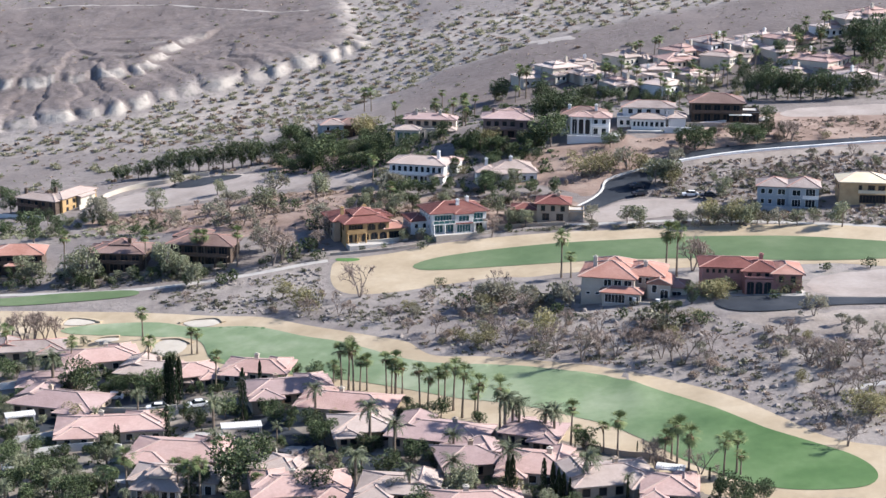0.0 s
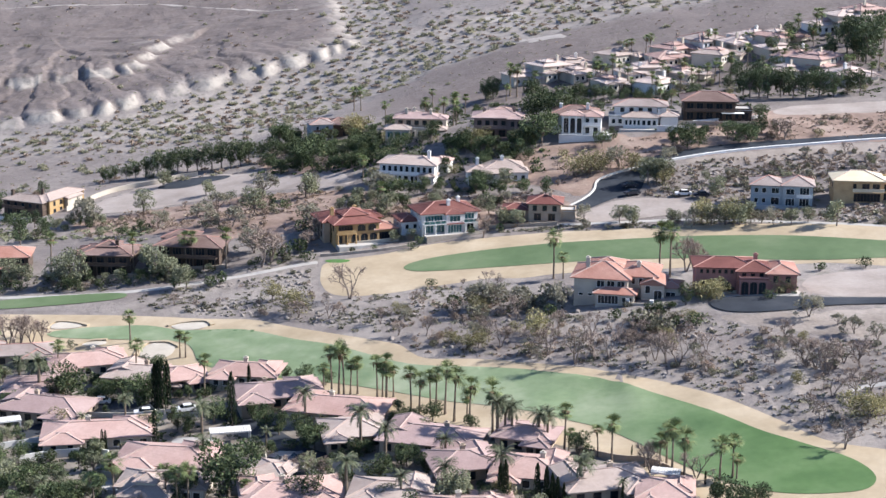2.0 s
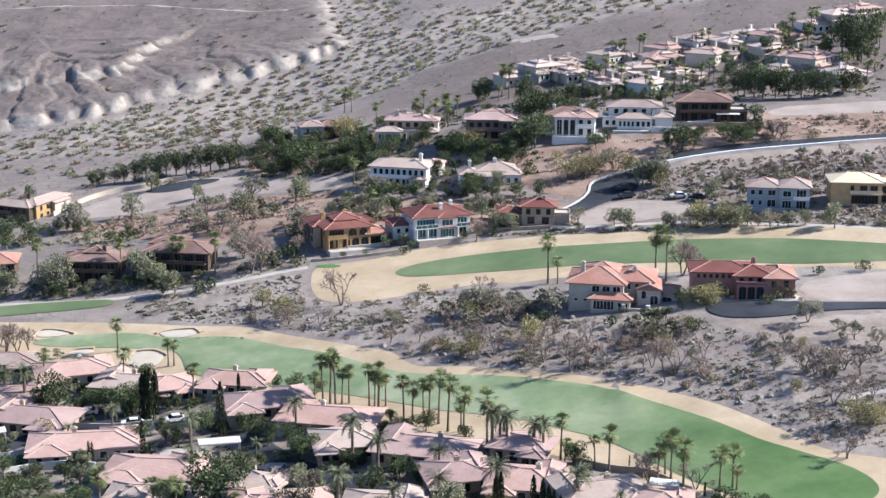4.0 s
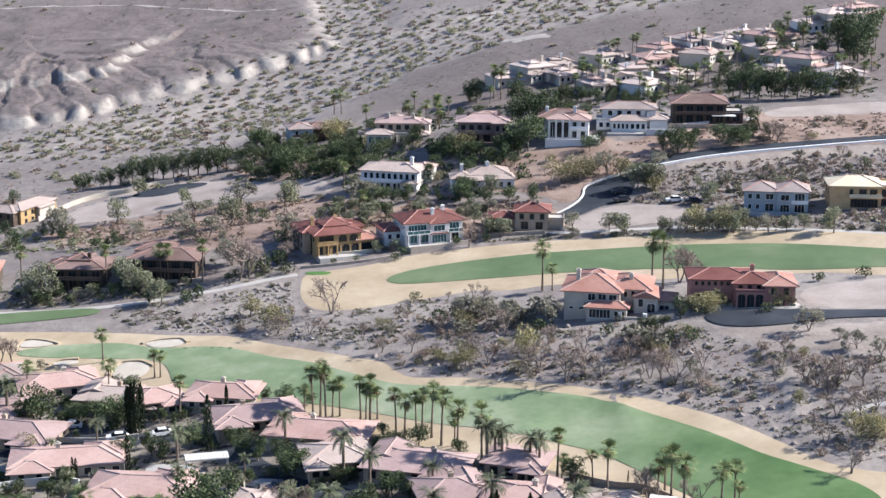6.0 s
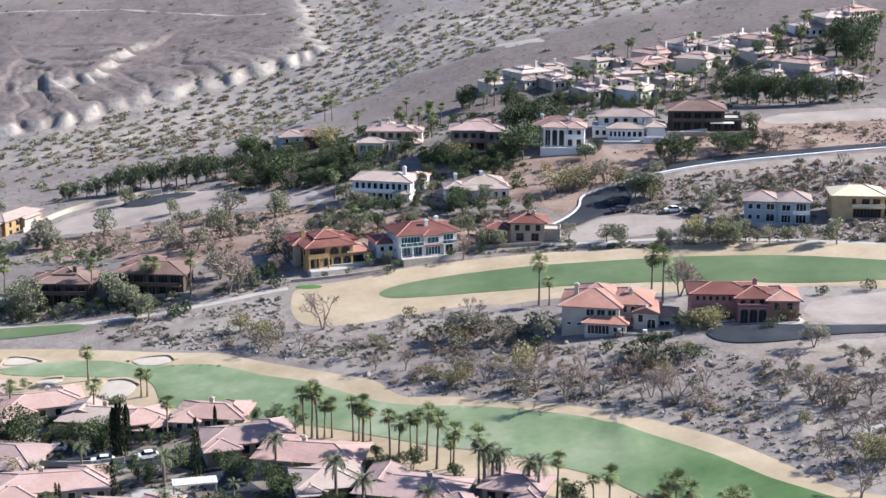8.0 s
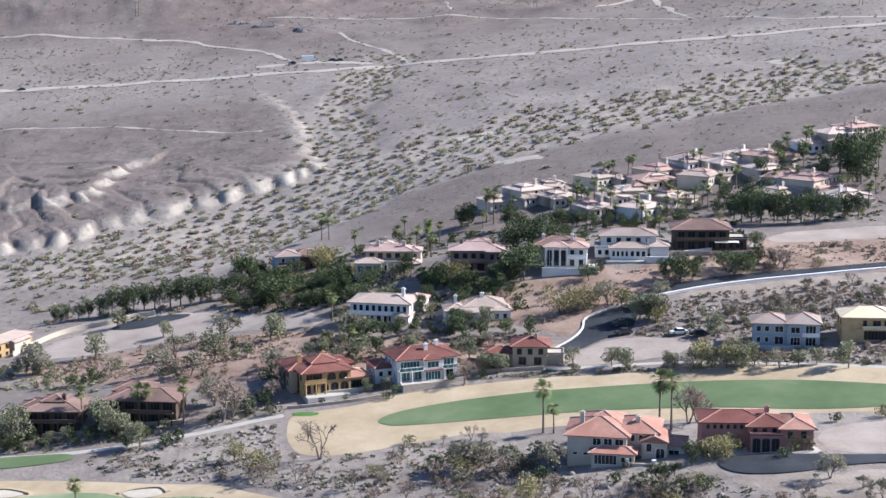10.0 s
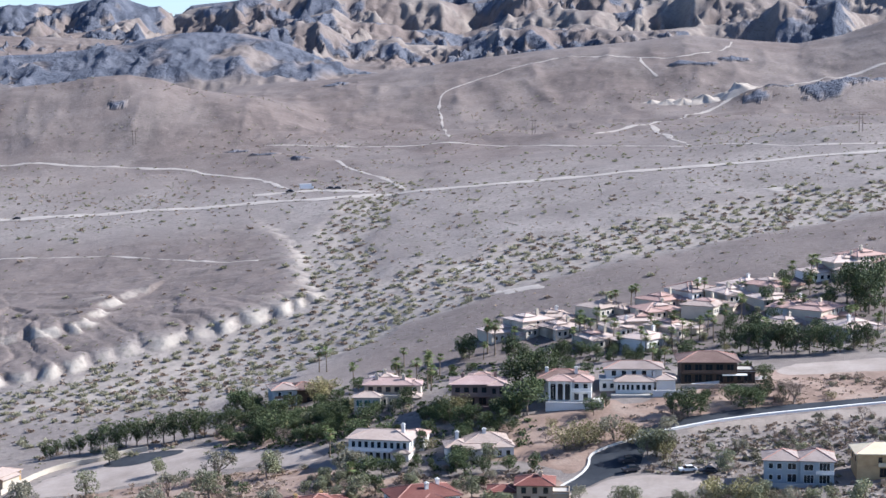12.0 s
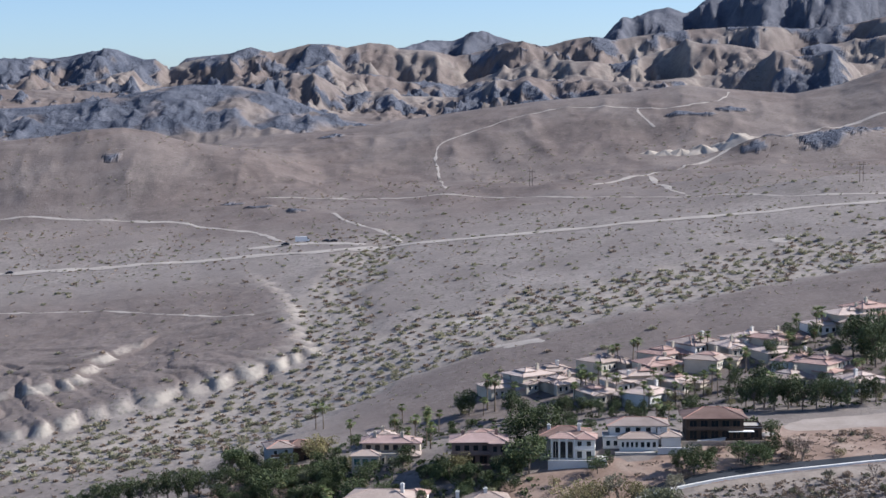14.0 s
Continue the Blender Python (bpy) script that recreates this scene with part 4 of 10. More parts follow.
low_wall("court_kerb", [(66.1, 498.5), (57.5, 495.9), (50.6, 492.7), (46.6, 488.9), (46.1, 483.2), (42.7, 476.7), (36.1, 469.9)], 0.35, 0.6, KERB, "pale concrete kerb along the forecourt")
laid("building_pad_middle", [(35.6, 465.9), (43.6, 467.7), (50.5, 474.6), (63.1, 472.6), (73.5, 467.9), (69.0, 457.7), (56.5, 456.4), (41.2, 457.3), (35.2, 460.3)], PAD_DIRT, 0.14, "pale graded dirt building pad", "dirt", wobble=1)
laid("cul_de_sac", [(61.3, 373.0), (63.5, 376.9), (71.9, 376.7), (84.2, 374.2), (100.5, 373.5), (109.6, 373.1), (108.2, 368.1), (99.2, 368.5), (88.0, 368.0), (79.9, 365.5), (71.1, 365.0), (64.0, 367.3)], ASPHALT, 0.3, "blue-grey asphalt cul-de-sac", "street", cell=2.0)
laid("building_pad_right", [(86.4, 394.1), (94.3, 396.7), (106.6, 398.4), (123.7, 395.8), (117.3, 373.3), (100.7, 374.4), (84.7, 376.3)], PAD_DIRT, 0.07, "pale bare dirt lot beside the cul-de-sac", "dirt", wobble=1)
laid("mansion_apron", [(60.7, 379.4), (62.8, 383.2), (68.2, 385.5), (81.3, 385.3), (83.6, 380.7), (83.6, 374.4), (72.0, 377.7), (63.5, 376.9)], CONCRETE, 0.2, "pale paved apron before the rose mansion", "apron", cell=1.5)
laid("building_pad_front", [(61.4, 366.7), (77.0, 363.2), (98.5, 365.6), (114.6, 364.0), (108.7, 343.7), (93.6, 345.6), (79.7, 351.9), (68.7, 358.1)], STONY, 0.05, "pale stony ground below the cul-de-sac", "dirt", wobble=2)
laid("yard_ground", [(-118.2, 396.6), (-95.9, 395.3), (-81.2, 390.1), (-67.7, 381.9), (-58.6, 374.2), (-51.2, 366.8), (-43.0, 361.8), (-29.7, 353.7), (-19.5, 346.0), (-9.6, 336.4), (-0.2, 330.0), (11.1, 322.1), (21.9, 315.0), (31.0, 305.3), (38.1, 293.0), (46.8, 282.1), (54.5, 274.8), (65.1, 253.0), (-15.5, 241.1), (-76.2, 246.2)], YARD, 0.04, "gravel yards between the houses", "yard", wobble=1)
strip("service_road", [(-35.0, 332.0), (-29.4, 321.9), (-24.4, 314.3), (-15.2, 308.4), (-6.3, 295.6), (1.0, 281.6)], 6, ASPHALT, 0.12, "grey street between the houses", "street")
strip("service_road_west", [(-85.5, 338.9), (-76.5, 347.1), (-66.6, 345.8), (-57.1, 347.4), (-47.4, 347.0), (-38.1, 339.7), (-33.6, 329.9)], 6, ASPHALT, 0.12, "grey street between the houses", "street")
laid("driveway_1", [(-32.5, 318.8), (-26.4, 318.6), (-19.7, 309.7), (-20.1, 298.9), (-26.5, 300.3), (-30.2, 306.3)], CONCRETE, 0.16, "pale concrete drive between the houses", "driveway")
laid("driveway_2", [(-8.4, 296.6), (1.0, 293.8), (8.1, 286.2), (-8.1, 288.0)], CONCRETE, 0.16, "pale concrete drive between the houses", "driveway")
laid("driveway_3", [(-78.8, 358.4), (-59.9, 357.1), (-53.9, 342.1), (-63.9, 344.4), (-76.0, 350.3)], ASPHALT, 0.15, "grey asphalt court between the houses", "street")
laid("driveway_4", [(-53.8, 333.5), (-40.9, 328.2), (-39.8, 318.7), (-51.1, 323.3)], CONCRETE, 0.16, "pale concrete drive between the houses", "driveway")
laid("patio_1", [(-64, 311.5), (-56, 309.5), (-45, 304.5), (-46, 300), (-62, 303)], CONCRETE, 0.14, "pale paved patio behind the house", "patio")
low_wall("yard_wall", [(-81.5, 321.7), (-76.4, 324.2), (-68.5, 325.0), (-64.1, 322.7)], 1.7, 0.25, PLASTER_WHITE, "white plaster garden wall")
low_wall("yard_wall", [(-76.9, 349.1), (-65.4, 346.2), (-56.7, 346.8)], 1.3, 0.25, PLASTER_CREAM, "cream plaster garden wall")
low_wall("yard_wall", [(-63.1, 311.0), (-57.7, 308.9), (-45.0, 303.9)], 1.5, 0.25, PLASTER_CREAM, "cream plaster garden wall")
low_wall("yard_wall", [(-100.2, 363.7), (-94.9, 365.3), (-91.4, 369.5)], 1.6, 0.25, PLASTER_WHITE, "white plaster garden wall")
low_wall("yard_wall", [(-31.2, 300.9), (-31.5, 310.5), (-33, 318)], 1.7, 0.25, PLASTER_CREAM, "cream plaster garden wall")
low_wall("yard_wall", [(26.7, 305.4), (33.6, 299.5), (39.7, 297.9), (46, 288)], 1.2, 0.25, PLASTER_TAN, "tan garden wall along the fairway")
low_wall("yard_wall", [(-88, 330), (-80, 333), (-72, 336)], 1.5, 0.25, PLASTER_WHITE, "white plaster garden wall")
strip("dirt_road", [(-270, 1018), (-220.4, 1012.8), (-201.4, 1010.9), (-172.3, 1004.5), (-124.5, 993.9), (-77.5, 981.1), (-43.8, 971.4), (-1.8, 969.5), (27.7, 953.2), (71.3, 945.0), (114.0, 935.6), (156.4, 929.1), (197.6, 919.7), (225.5, 917.0), (243.8, 913.0), (300, 905)], 8, TRACK_DIRT, 0.5, "pale graded dirt road across the desert", "road", ragged=3.0)
strip("dirt_track_west", [(-300, 1190), (-258.6, 1184.5), (-228.2, 1178.9), (-181.4, 1159.9), (-143.1, 1141.2), (-123.4, 1122.3), (-102.7, 1088.2), (-84.3, 1068.7), (-75.4, 1045.1), (-62, 1018)], 2.8, TRACK_DIRT, 0.3, "pale dirt track", "road", ragged=1.8)
strip("dirt_track_parking", [(-83.0, 1011.0), (-70.4, 1009.1), (-57.8, 1007.0), (-40.3, 998.9), (-18, 980)], 6, TRACK_DIRT, 0.3, "pale dirt turnout", "road", ragged=2.2)
strip("bluff_trail", [(-225, 906), (-194.8, 898.3), (-171.3, 890.1), (-136.4, 876.2), (-98.4, 848.2), (-65.9, 830.4)], 1.5, TRACK_DIRT, 0.15, "faint foot trail across the brown plateau", "trail", ragged=1.0)
strip("plain_track", [(-39.4, 1113.9), (-27.8, 1060.0), (-7.9, 1021.0), (2.7, 972.6)], 2.6, TRACK_DIRT, 0.25, "pale dirt track joining the graded road", "road", ragged=1.2)
strip("far_road_east", [(118.9, 1071.7), (159.3, 1032.6), (181.0, 979.9), (211.7, 952), (252, 939.5), (300, 930)], 2.4, TRACK_DIRT, 0.25, "pale dirt road along the foothill", "road", ragged=1.2)
strip("far_road_middle", [(-90, 1192), (-37.7, 1174.5), (20.1, 1145.8), (55.0, 1129.4), (90, 1098), (118.9, 1071.7)], 2.4, TRACK_DIRT, 0.25, "narrow pale dirt road on the plain", "road", ragged=1.4)
strip("mine_track", [(120, 1135), (139.4, 1151.2), (163.8, 1169.1), (188.2, 1204.8), (213.7, 1240.2), (240.3, 1275.0), (287.6, 1304.8), (322.3, 1327.2), (366.5, 1337.1)], 3.0, TRACK_DIRT, 0.3, "pale track past the mounds", "road", ragged=1.8)
strip("mine_branch", [(163.4, 1166.1), (159.7, 1075.3), (165.6, 1031.6)], 2.6, TRACK_DIRT, 0.3, "pale track past the mounds", "road", ragged=2.0)
strip("hill_trail", [(32.6, 1192.7), (28.8, 1301.3), (29.3, 1346.6), (55.8, 1370.0), (78.5, 1387.0), (111.3, 1408.8), (160.1, 1409.8), (207.6, 1375.8), (234.5, 1382.4), (257.1, 1403.7), (267.7, 1435.2)], 1.7, TRACK_DIRT, 0.25, "pale trail up the hill", "trail", ragged=1.4)
strip("hill_spur_trail", [(187.7, 1391.0), (185.6, 1373.1), (192.8, 1338.6)], 1.8, TRACK_DIRT, 0.25, "pale trail on the hill", "trail", ragged=0.8)
laid("pale_sand_bar", [(16.6, 766.5), (21.1, 772.6), (30.7, 775.7), (41.3, 775.4), (42.0, 767.5), (32.4, 764.6), (24.1, 760.3)], TRACK_DIRT, 0.12, "pale sand bar in the wash", "sand", wobble=3)
laid("pale_sand_flat", [(32.3, 720.7), (41.2, 721.8), (51.8, 718.0), (55.5, 710.5), (46.9, 711.3), (38.4, 713.2)], TRACK_DIRT, 0.12, "pale sand flat beside the wash", "sand", wobble=3)
laid("pale_flat_far", [(166.3, 841.7), (179.5, 842.1), (182.2, 831.9), (170.9, 827.3)], TRACK_DIRT, 0.12, "pale bare flat in the desert", "sand", wobble=3)
strip("garden_path", [(81.4, 321.8), (84.5, 323.1), (88.3, 322.8), (95.8, 321.6)], 1.6, CONCRETE, 0.12, "pale path on the slope", "path")
low_wall("terrace_edge", [(-24.5, 453.5), (-16.1, 453.9), (-9.6, 454.5)], 0.9, 0.4, PLASTER_CREAM, "pale terrace wall of the ochre villa")
low_wall("retaining_wall", [(-30.3, 446.7), (-21.9, 446.8), (-12.8, 447.7), (-5.5, 449.8)], 0.7, 0.5, STONE, "dark stone retaining wall along the rough")
low_wall("planter_wall", [(-4.0, 454.0), (2.4, 454.1), (10.2, 455.4), (13.6, 456.4)], 0.7, 0.5, STONE, "stone planter wall below the white villa")
low_wall("garden_wall", [(14.9, 459.3), (22.7, 458.9), (33.5, 457.8)], 0.9, 0.3, PLASTER_TAN, "tan garden wall")
low_wall("cul_de_sac_wall", [(63.3, 379.6), (68.7, 380.8), (75.2, 380.6), (82.3, 377.5)], 0.7, 0.4, PLASTER_CREAM, "low pale wall before the rose mansion")
low_wall("villa_terrace_wall", [(-89.7, 445.7), (-82.6, 444.7), (-76.2, 442.4)], 0.8, 0.4, PLASTER_TAN, "low terrace wall below the dark villa")
low_wall("villa_terrace_wall", [(-73.7, 446.4), (-65.9, 445.0), (-55.1, 443.7)], 0.8, 0.4, PLASTER_TAN, "low terrace wall below the dark villa")
laid("mown_stripe", [(-53.8, 390.0), (-54.1, 398.0), (-53.3, 397.7), (-52.8, 389.7)], STRIPE, 0.24, "darker mown stripe across the fairway", "mown stripe", cell=1.5, smooth_line=False)
laid("mown_stripe", [(-51.7, 389.4), (-52.0, 397.4), (-51.1, 397.1), (-50.7, 389.1)], STRIPE, 0.24, "darker mown stripe across the fairway", "mown stripe", cell=1.5, smooth_line=False)
laid("mown_stripe", [(-49.6, 388.8), (-49.9, 396.7), (-49.0, 396.5), (-48.6, 388.5)], STRIPE, 0.24, "darker mown stripe across the fairway", "mown stripe", cell=1.5, smooth_line=False)
laid("mown_stripe", [(-47.5, 388.2), (-47.7, 396.1), (-46.9, 395.8), (-46.5, 387.9)], STRIPE, 0.24, "darker mown stripe across the fairway", "mown stripe", cell=1.5, smooth_line=False)
laid("mown_stripe", [(-45.4, 387.6), (-45.6, 395.4), (-44.7, 395.1), (-44.5, 387.3)], STRIPE, 0.24, "darker mown stripe across the fairway", "mown stripe", cell=1.5, smooth_line=False)
laid("mown_stripe", [(-43.3, 387.0), (-43.5, 394.7), (-42.6, 394.4), (-42.4, 386.7)], STRIPE, 0.24, "darker mown stripe across the fairway", "mown stripe", cell=1.5, smooth_line=False)


# ---- plants ----
def leaf_cloud(geo, rng, centres, count, size, flat=0.6):
    """Many small leaf sprays spread through a few rounded masses; centres: (x, y, z, rx, ry, rz)."""
    weights = np.array([c[3] * c[4] * c[5] for c in centres]) ** 0.7
    for k in rng.choice(len(centres), count, p=weights / weights.sum()):
        cx, cy, cz, rx, ry, rz = centres[k]
        d = rng.normal(size=3)
        d /= np.linalg.norm(d)
        r = rng.uniform(0.55, 1.08) ** 0.6
        p = np.array([cx + d[0] * rx * r, cy + d[1] * ry * r, cz + d[2] * rz * r])
        a = rng.normal(size=3) + d * 0.6
        a /= np.linalg.norm(a)
        b = np.cross(a, rng.normal(size=3))
        b /= np.linalg.norm(b) + 1e-9
        s = size * rng.uniform(0.6, 1.4)
        u, v = a * s, b * s * flat
        geo.add([p - u - v * 0.4, p + v - u * 0.2, p + u + v * 0.3, p - v + u * 0.3], [(0, 1, 2, 3)])
    return geo


def trunk_and_limbs(rng, h, r, masses, fork=0.45):
    g = Geo()
    top = Vector((rng.uniform(-0.2, 0.2), rng.uniform(-0.2, 0.2), h * fork))
    g.limb((0, 0, -0.6), top, r, r * 0.7, 7)
    for c in masses:
        end = Vector(c[:3]) * 0.9
        mid = top.lerp(end, 0.5) + Vector((rng.uniform(-0.3, 0.3), rng.uniform(-0.3, 0.3), 0.1 * h))
        g.limb(top, mid, r * 0.55, r * 0.35)
        g.limb(mid, end, r * 0.35, r * 0.12)
    return g


def broad_tree(name, seed, h, w, leaf, label, category="tree", count=1900, size=0.18, fork=0.28, masses=11, low=0.16):
    """A tapered trunk, limbs and a crown of many leaf sprays."""
    rng = np.random.default_rng(seed)
    centres = []
    for k in range(masses):
        a, rad = rng.uniform(0, 6.28), w * 0.34 * math.sqrt(rng.uniform(0.05, 1))
        z = h * rng.uniform(low + 0.08, 0.84)
        s = w * rng.uniform(0.16, 0.28)
        centres.append((rad * math.cos(a), rad * math.sin(a), z, s, s, s * 0.8))
    ob = thing(name, Matrix(), label, category)
    part("trunk", trunk_and_limbs(rng, h, 0.035 * h, centres, fork), BARK, ob)
    part("crown", leaf_cloud(Geo(), rng, centres, count, size), leaf, ob)
    return ob


def bare_tree(name, seed, h, w, label, twig=None, leaves=0):
    """A leafless desert tree: branches that fork down to fine twigs."""
    rng = np.random.default_rng(seed)
    wood, fine = Geo(), Geo()
    tips = []

    def grow(p, d, length, r, depth):
        q = p + d * length
        wood.limb(p, q, r, r * 0.7, 4 if depth else 6)
        if depth == 3:
            tips.append((q, d))
            return
        for k in range(3):
            e = (d + Vector(rng.normal(size=3)) * 0.55 + Vector((0, 0, 0.12))).normalized()
            grow(q, e, length * rng.uniform(0.6, 0.85), r * 0.6, depth + 1)

    for k in range(2):
        a = rng.uniform(0, 6.28)
        grow(Vector((0, 0, -0.4)), Vector((0.35 * math.cos(a), 0.35 * math.sin(a), 1)).normalized(), h * 0.36, 0.03 * h, 0)
    for q, d in tips:
        for k in range(11):
            e = (d * 0.6 + Vector(rng.normal(size=3)) * 0.7 + Vector((0, 0, 0.1))).normalized() * h * rng.uniform(0.08, 0.2)
            s = e.cross(Vector(rng.normal(size=3))).normalized() * 0.032
            fine.add([q - s, q + s, q + e * 0.6 + s * 0.7, q + e], [(0, 1, 2, 3)])
            for j in range(leaves):
                c = q + e * rng.uniform(0.4, 1.1)
                u, v = Vector(rng.normal(size=3)) * 0.13, Vector(rng.normal(size=3)) * 0.1
                fine.add([c - u, c + v, c + u, c - v], [(0, 1, 2, 3)])
    ob = thing(name, Matrix(), label, "tree")
    part("trunk", wood, PALE_BARK, ob)
    part("crown", fine, twig or GREY_TWIG, ob)
    return ob


def fan_palm(seed, h, label):
    """A tall fan palm: slim trunk, skirt of dry fronds, round crown of stiff fans."""
    rng = np.random.default_rng(seed)
    lean = Vector((rng.uniform(-0.35, 0.35), rng.uniform(-0.35, 0.35), 0))
    ob = thing("fan_palm", Matrix(), label, "palm tree", "fan palms")
    rings = [((lean.x * t * t, lean.y * t * t, -0.5 + (h - 0.6) * t), 0.3 - 0.12 * min(t * 2, 1) + (0.1 if t == 0 else 0)) for t in (0, 0.12, 0.35, 0.6, 0.8, 1.0)]
    part("trunk", Geo().tube(rings, 7), PALM_BARK, ob)
    top = Vector((lean.x, lean.y, h - 1.0))
    crown, skirt = Geo(), Geo()
    for k in range(36):
        az, el = rng.uniform(0, 6.28), math.radians(rng.uniform(-55, 84))
        d = Vector((math.cos(az) * math.cos(el), math.sin(az) * math.cos(el), math.sin(el)))
        side = d.cross(Vector((0, 0, 1))).normalized()
        up = side.cross(d)
        stem = rng.uniform(0.75, 1.3)
        p = top + d * stem
        crown.add([top - side * 0.03, top + side * 0.03, p + side * 0.03, p - side * 0.03], [(0, 1, 2, 3)])
        n, size = 7, rng.uniform(1.1, 1.65)
        fold = rng.uniform(-0.1, 0.25)
        for j in range(n):
            a0, a1 = math.radians(-66 + 132 * j / n), math.radians(-66 + 132 * (j + 0.72) / n)
            am = (a0 + a1) / 2
            q0, q1 = p + (d * math.cos(a0) + side * math.sin(a0)) * size * 0.5, p + (d * math.cos(a1) + side * math.sin(a1)) * size * 0.5
            tip = p + (d * math.cos(am) + side * math.sin(am)) * size - up * (0.12 + fold * abs(math.sin(am))) * size - Vector((0, 0, 0.12 * size))
            crown.add([p, q0, tip, q1], [(0, 1, 2, 3)])
    for k in range(18):
        az = rng.uniform(0, 6.28)
        out, drop = rng.uniform(0.4, 0.95), rng.uniform(0.7, 1.9)
        d, t = Vector((math.cos(az), math.sin(az), 0)), Vector((-math.sin(az), math.cos(az), 0))
        a = top + Vector((0, 0, rng.uniform(-0.5, 0.1)))
        b = a + d * out - Vector((0, 0, 0.25))
        c = b + d * rng.uniform(-0.1, 0.1) - Vector((0, 0, drop))
        skirt.add([a, b + t * 0.28, c, b - t * 0.28], [(0, 1, 2, 3)])
    part("crown", crown, FAN_LEAF, ob)
    part("dry_skirt", skirt, SKIRT, ob, "dry brown frond skirt")
    return ob


def date_palm(seed, h, label, spread=2.7):
    """A date palm: stout trunk and long arching feathered fronds."""
    rng = np.random.default_rng(seed)
    ob = thing("date_palm", Matrix(), label, "palm tree", "date palms")
    part("trunk", Geo().tube([((0, 0, -0.5), 0.36), ((0, 0, 0.4), 0.27), ((0, 0, h * 0.6), 0.24), ((0, 0, h - 1.9), 0.3), ((0, 0, h - 1.4), 0.16)], 8), PALM_BARK, ob)
    crown = Geo()
    top = Vector((0, 0, h - 1.6))
    for k in range(40):
        az, el = rng.uniform(0, 6.28), math.radians(rng.uniform(-15, 78))
        out = Vector((math.cos(az), math.sin(az), 0))
        side = Vector((-math.sin(az), math.cos(az), 0))
        length = spread * rng.uniform(0.85, 1.15)
        pts = []
        p, ang = top.copy(), el
        for s in range(7):
            pts.append(p.copy())
            p = p + (out * math.cos(ang) + Vector((0, 0, 1)) * math.sin(ang)) * length / 6
            ang -= math.radians(15)
        for s in range(6):
            a, b = pts[s], pts[s + 1]
            d = (b - a)
            wide = (0.22, 0.42, 0.48, 0.46, 0.38, 0.22)[s]
            crown.add([a - side * 0.03, a + side * 0.03, b + side * 0.02, b - side * 0.02], [(0, 1, 2, 3)])
            for sg in (-1, 1):
                for j in (0.0, 0.5):
                    q = a + d * j
                    e = side * sg * wide + d * 0.55 - Vector((0, 0, 0.16 + rng.uniform(0, 0.1)))
                    crown.add([q, q + d * 0.33, q + e], [(0, 1, 2)])
    part("crown", crown, DATE_LEAF, ob)
    return ob


def cypress(seed, h, label):
    """A slim Italian cypress built of upright sprays."""
    rng = np.random.default_rng(seed)
    ob = thing("cypress", Matrix(), label, "cypress", "cypresses")
    part("trunk", Geo().tube([((0, 0, -0.5), 0.16), ((0, 0, h * 0.3), 0.12), ((0, 0, h * 0.8), 0.05)], 6), BARK, ob)
    g = Geo()
    for k in range(420):
        t = rng.uniform(0.03, 1) ** 0.9
        r = 0.085 * h * (0.35 + 0.65 * math.sin(math.pi * min(0.35 + 0.65 * t, 1)) ** 0.8) * rng.uniform(0.6, 1.1) * (1.0 if t < 0.92 else 0.5)
        az = rng.uniform(0, 6.28)
        p = Vector((r * math.cos(az), r * math.sin(az), t * h * 0.96))
        side = Vector((-math.sin(az), math.cos(az), 0)) * rng.uniform(0.08, 0.17)
        up = Vector((0.1 * math.cos(az), 0.1 * math.sin(az), rng.uniform(0.35, 0.7)))
        g.add([p - side, p + side, p + up * 0.7 + side * 0.6, p + up], [(0, 1, 2, 3)])
    part("crown", g, CYPRESS_LEAF, ob)
    return ob


def shrub(name, seed, w, h, leaf, label, count=300, size=0.14):
    """A low bush of leaf sprays on short stems."""
    rng = np.random.default_rng(seed)
    masses = [(rng.uniform(-0.25, 0.25) * w, rng.uniform(-0.25, 0.25) * w, h * rng.uniform(0.35, 0.6), w * 0.3, w * 0.3, h * 0.4) for k in range(4)]
    ob = thing(name, Matrix(), label, "shrub")
    stems = Geo()
    for c in masses:
        stems.limb((0, 0, -0.3), c[:3], 0.06, 0.02, 4)
    part("stem", stems, BARK, ob)
    part("foliage", leaf_cloud(Geo(), rng, masses, count, size), leaf, ob)
    return ob


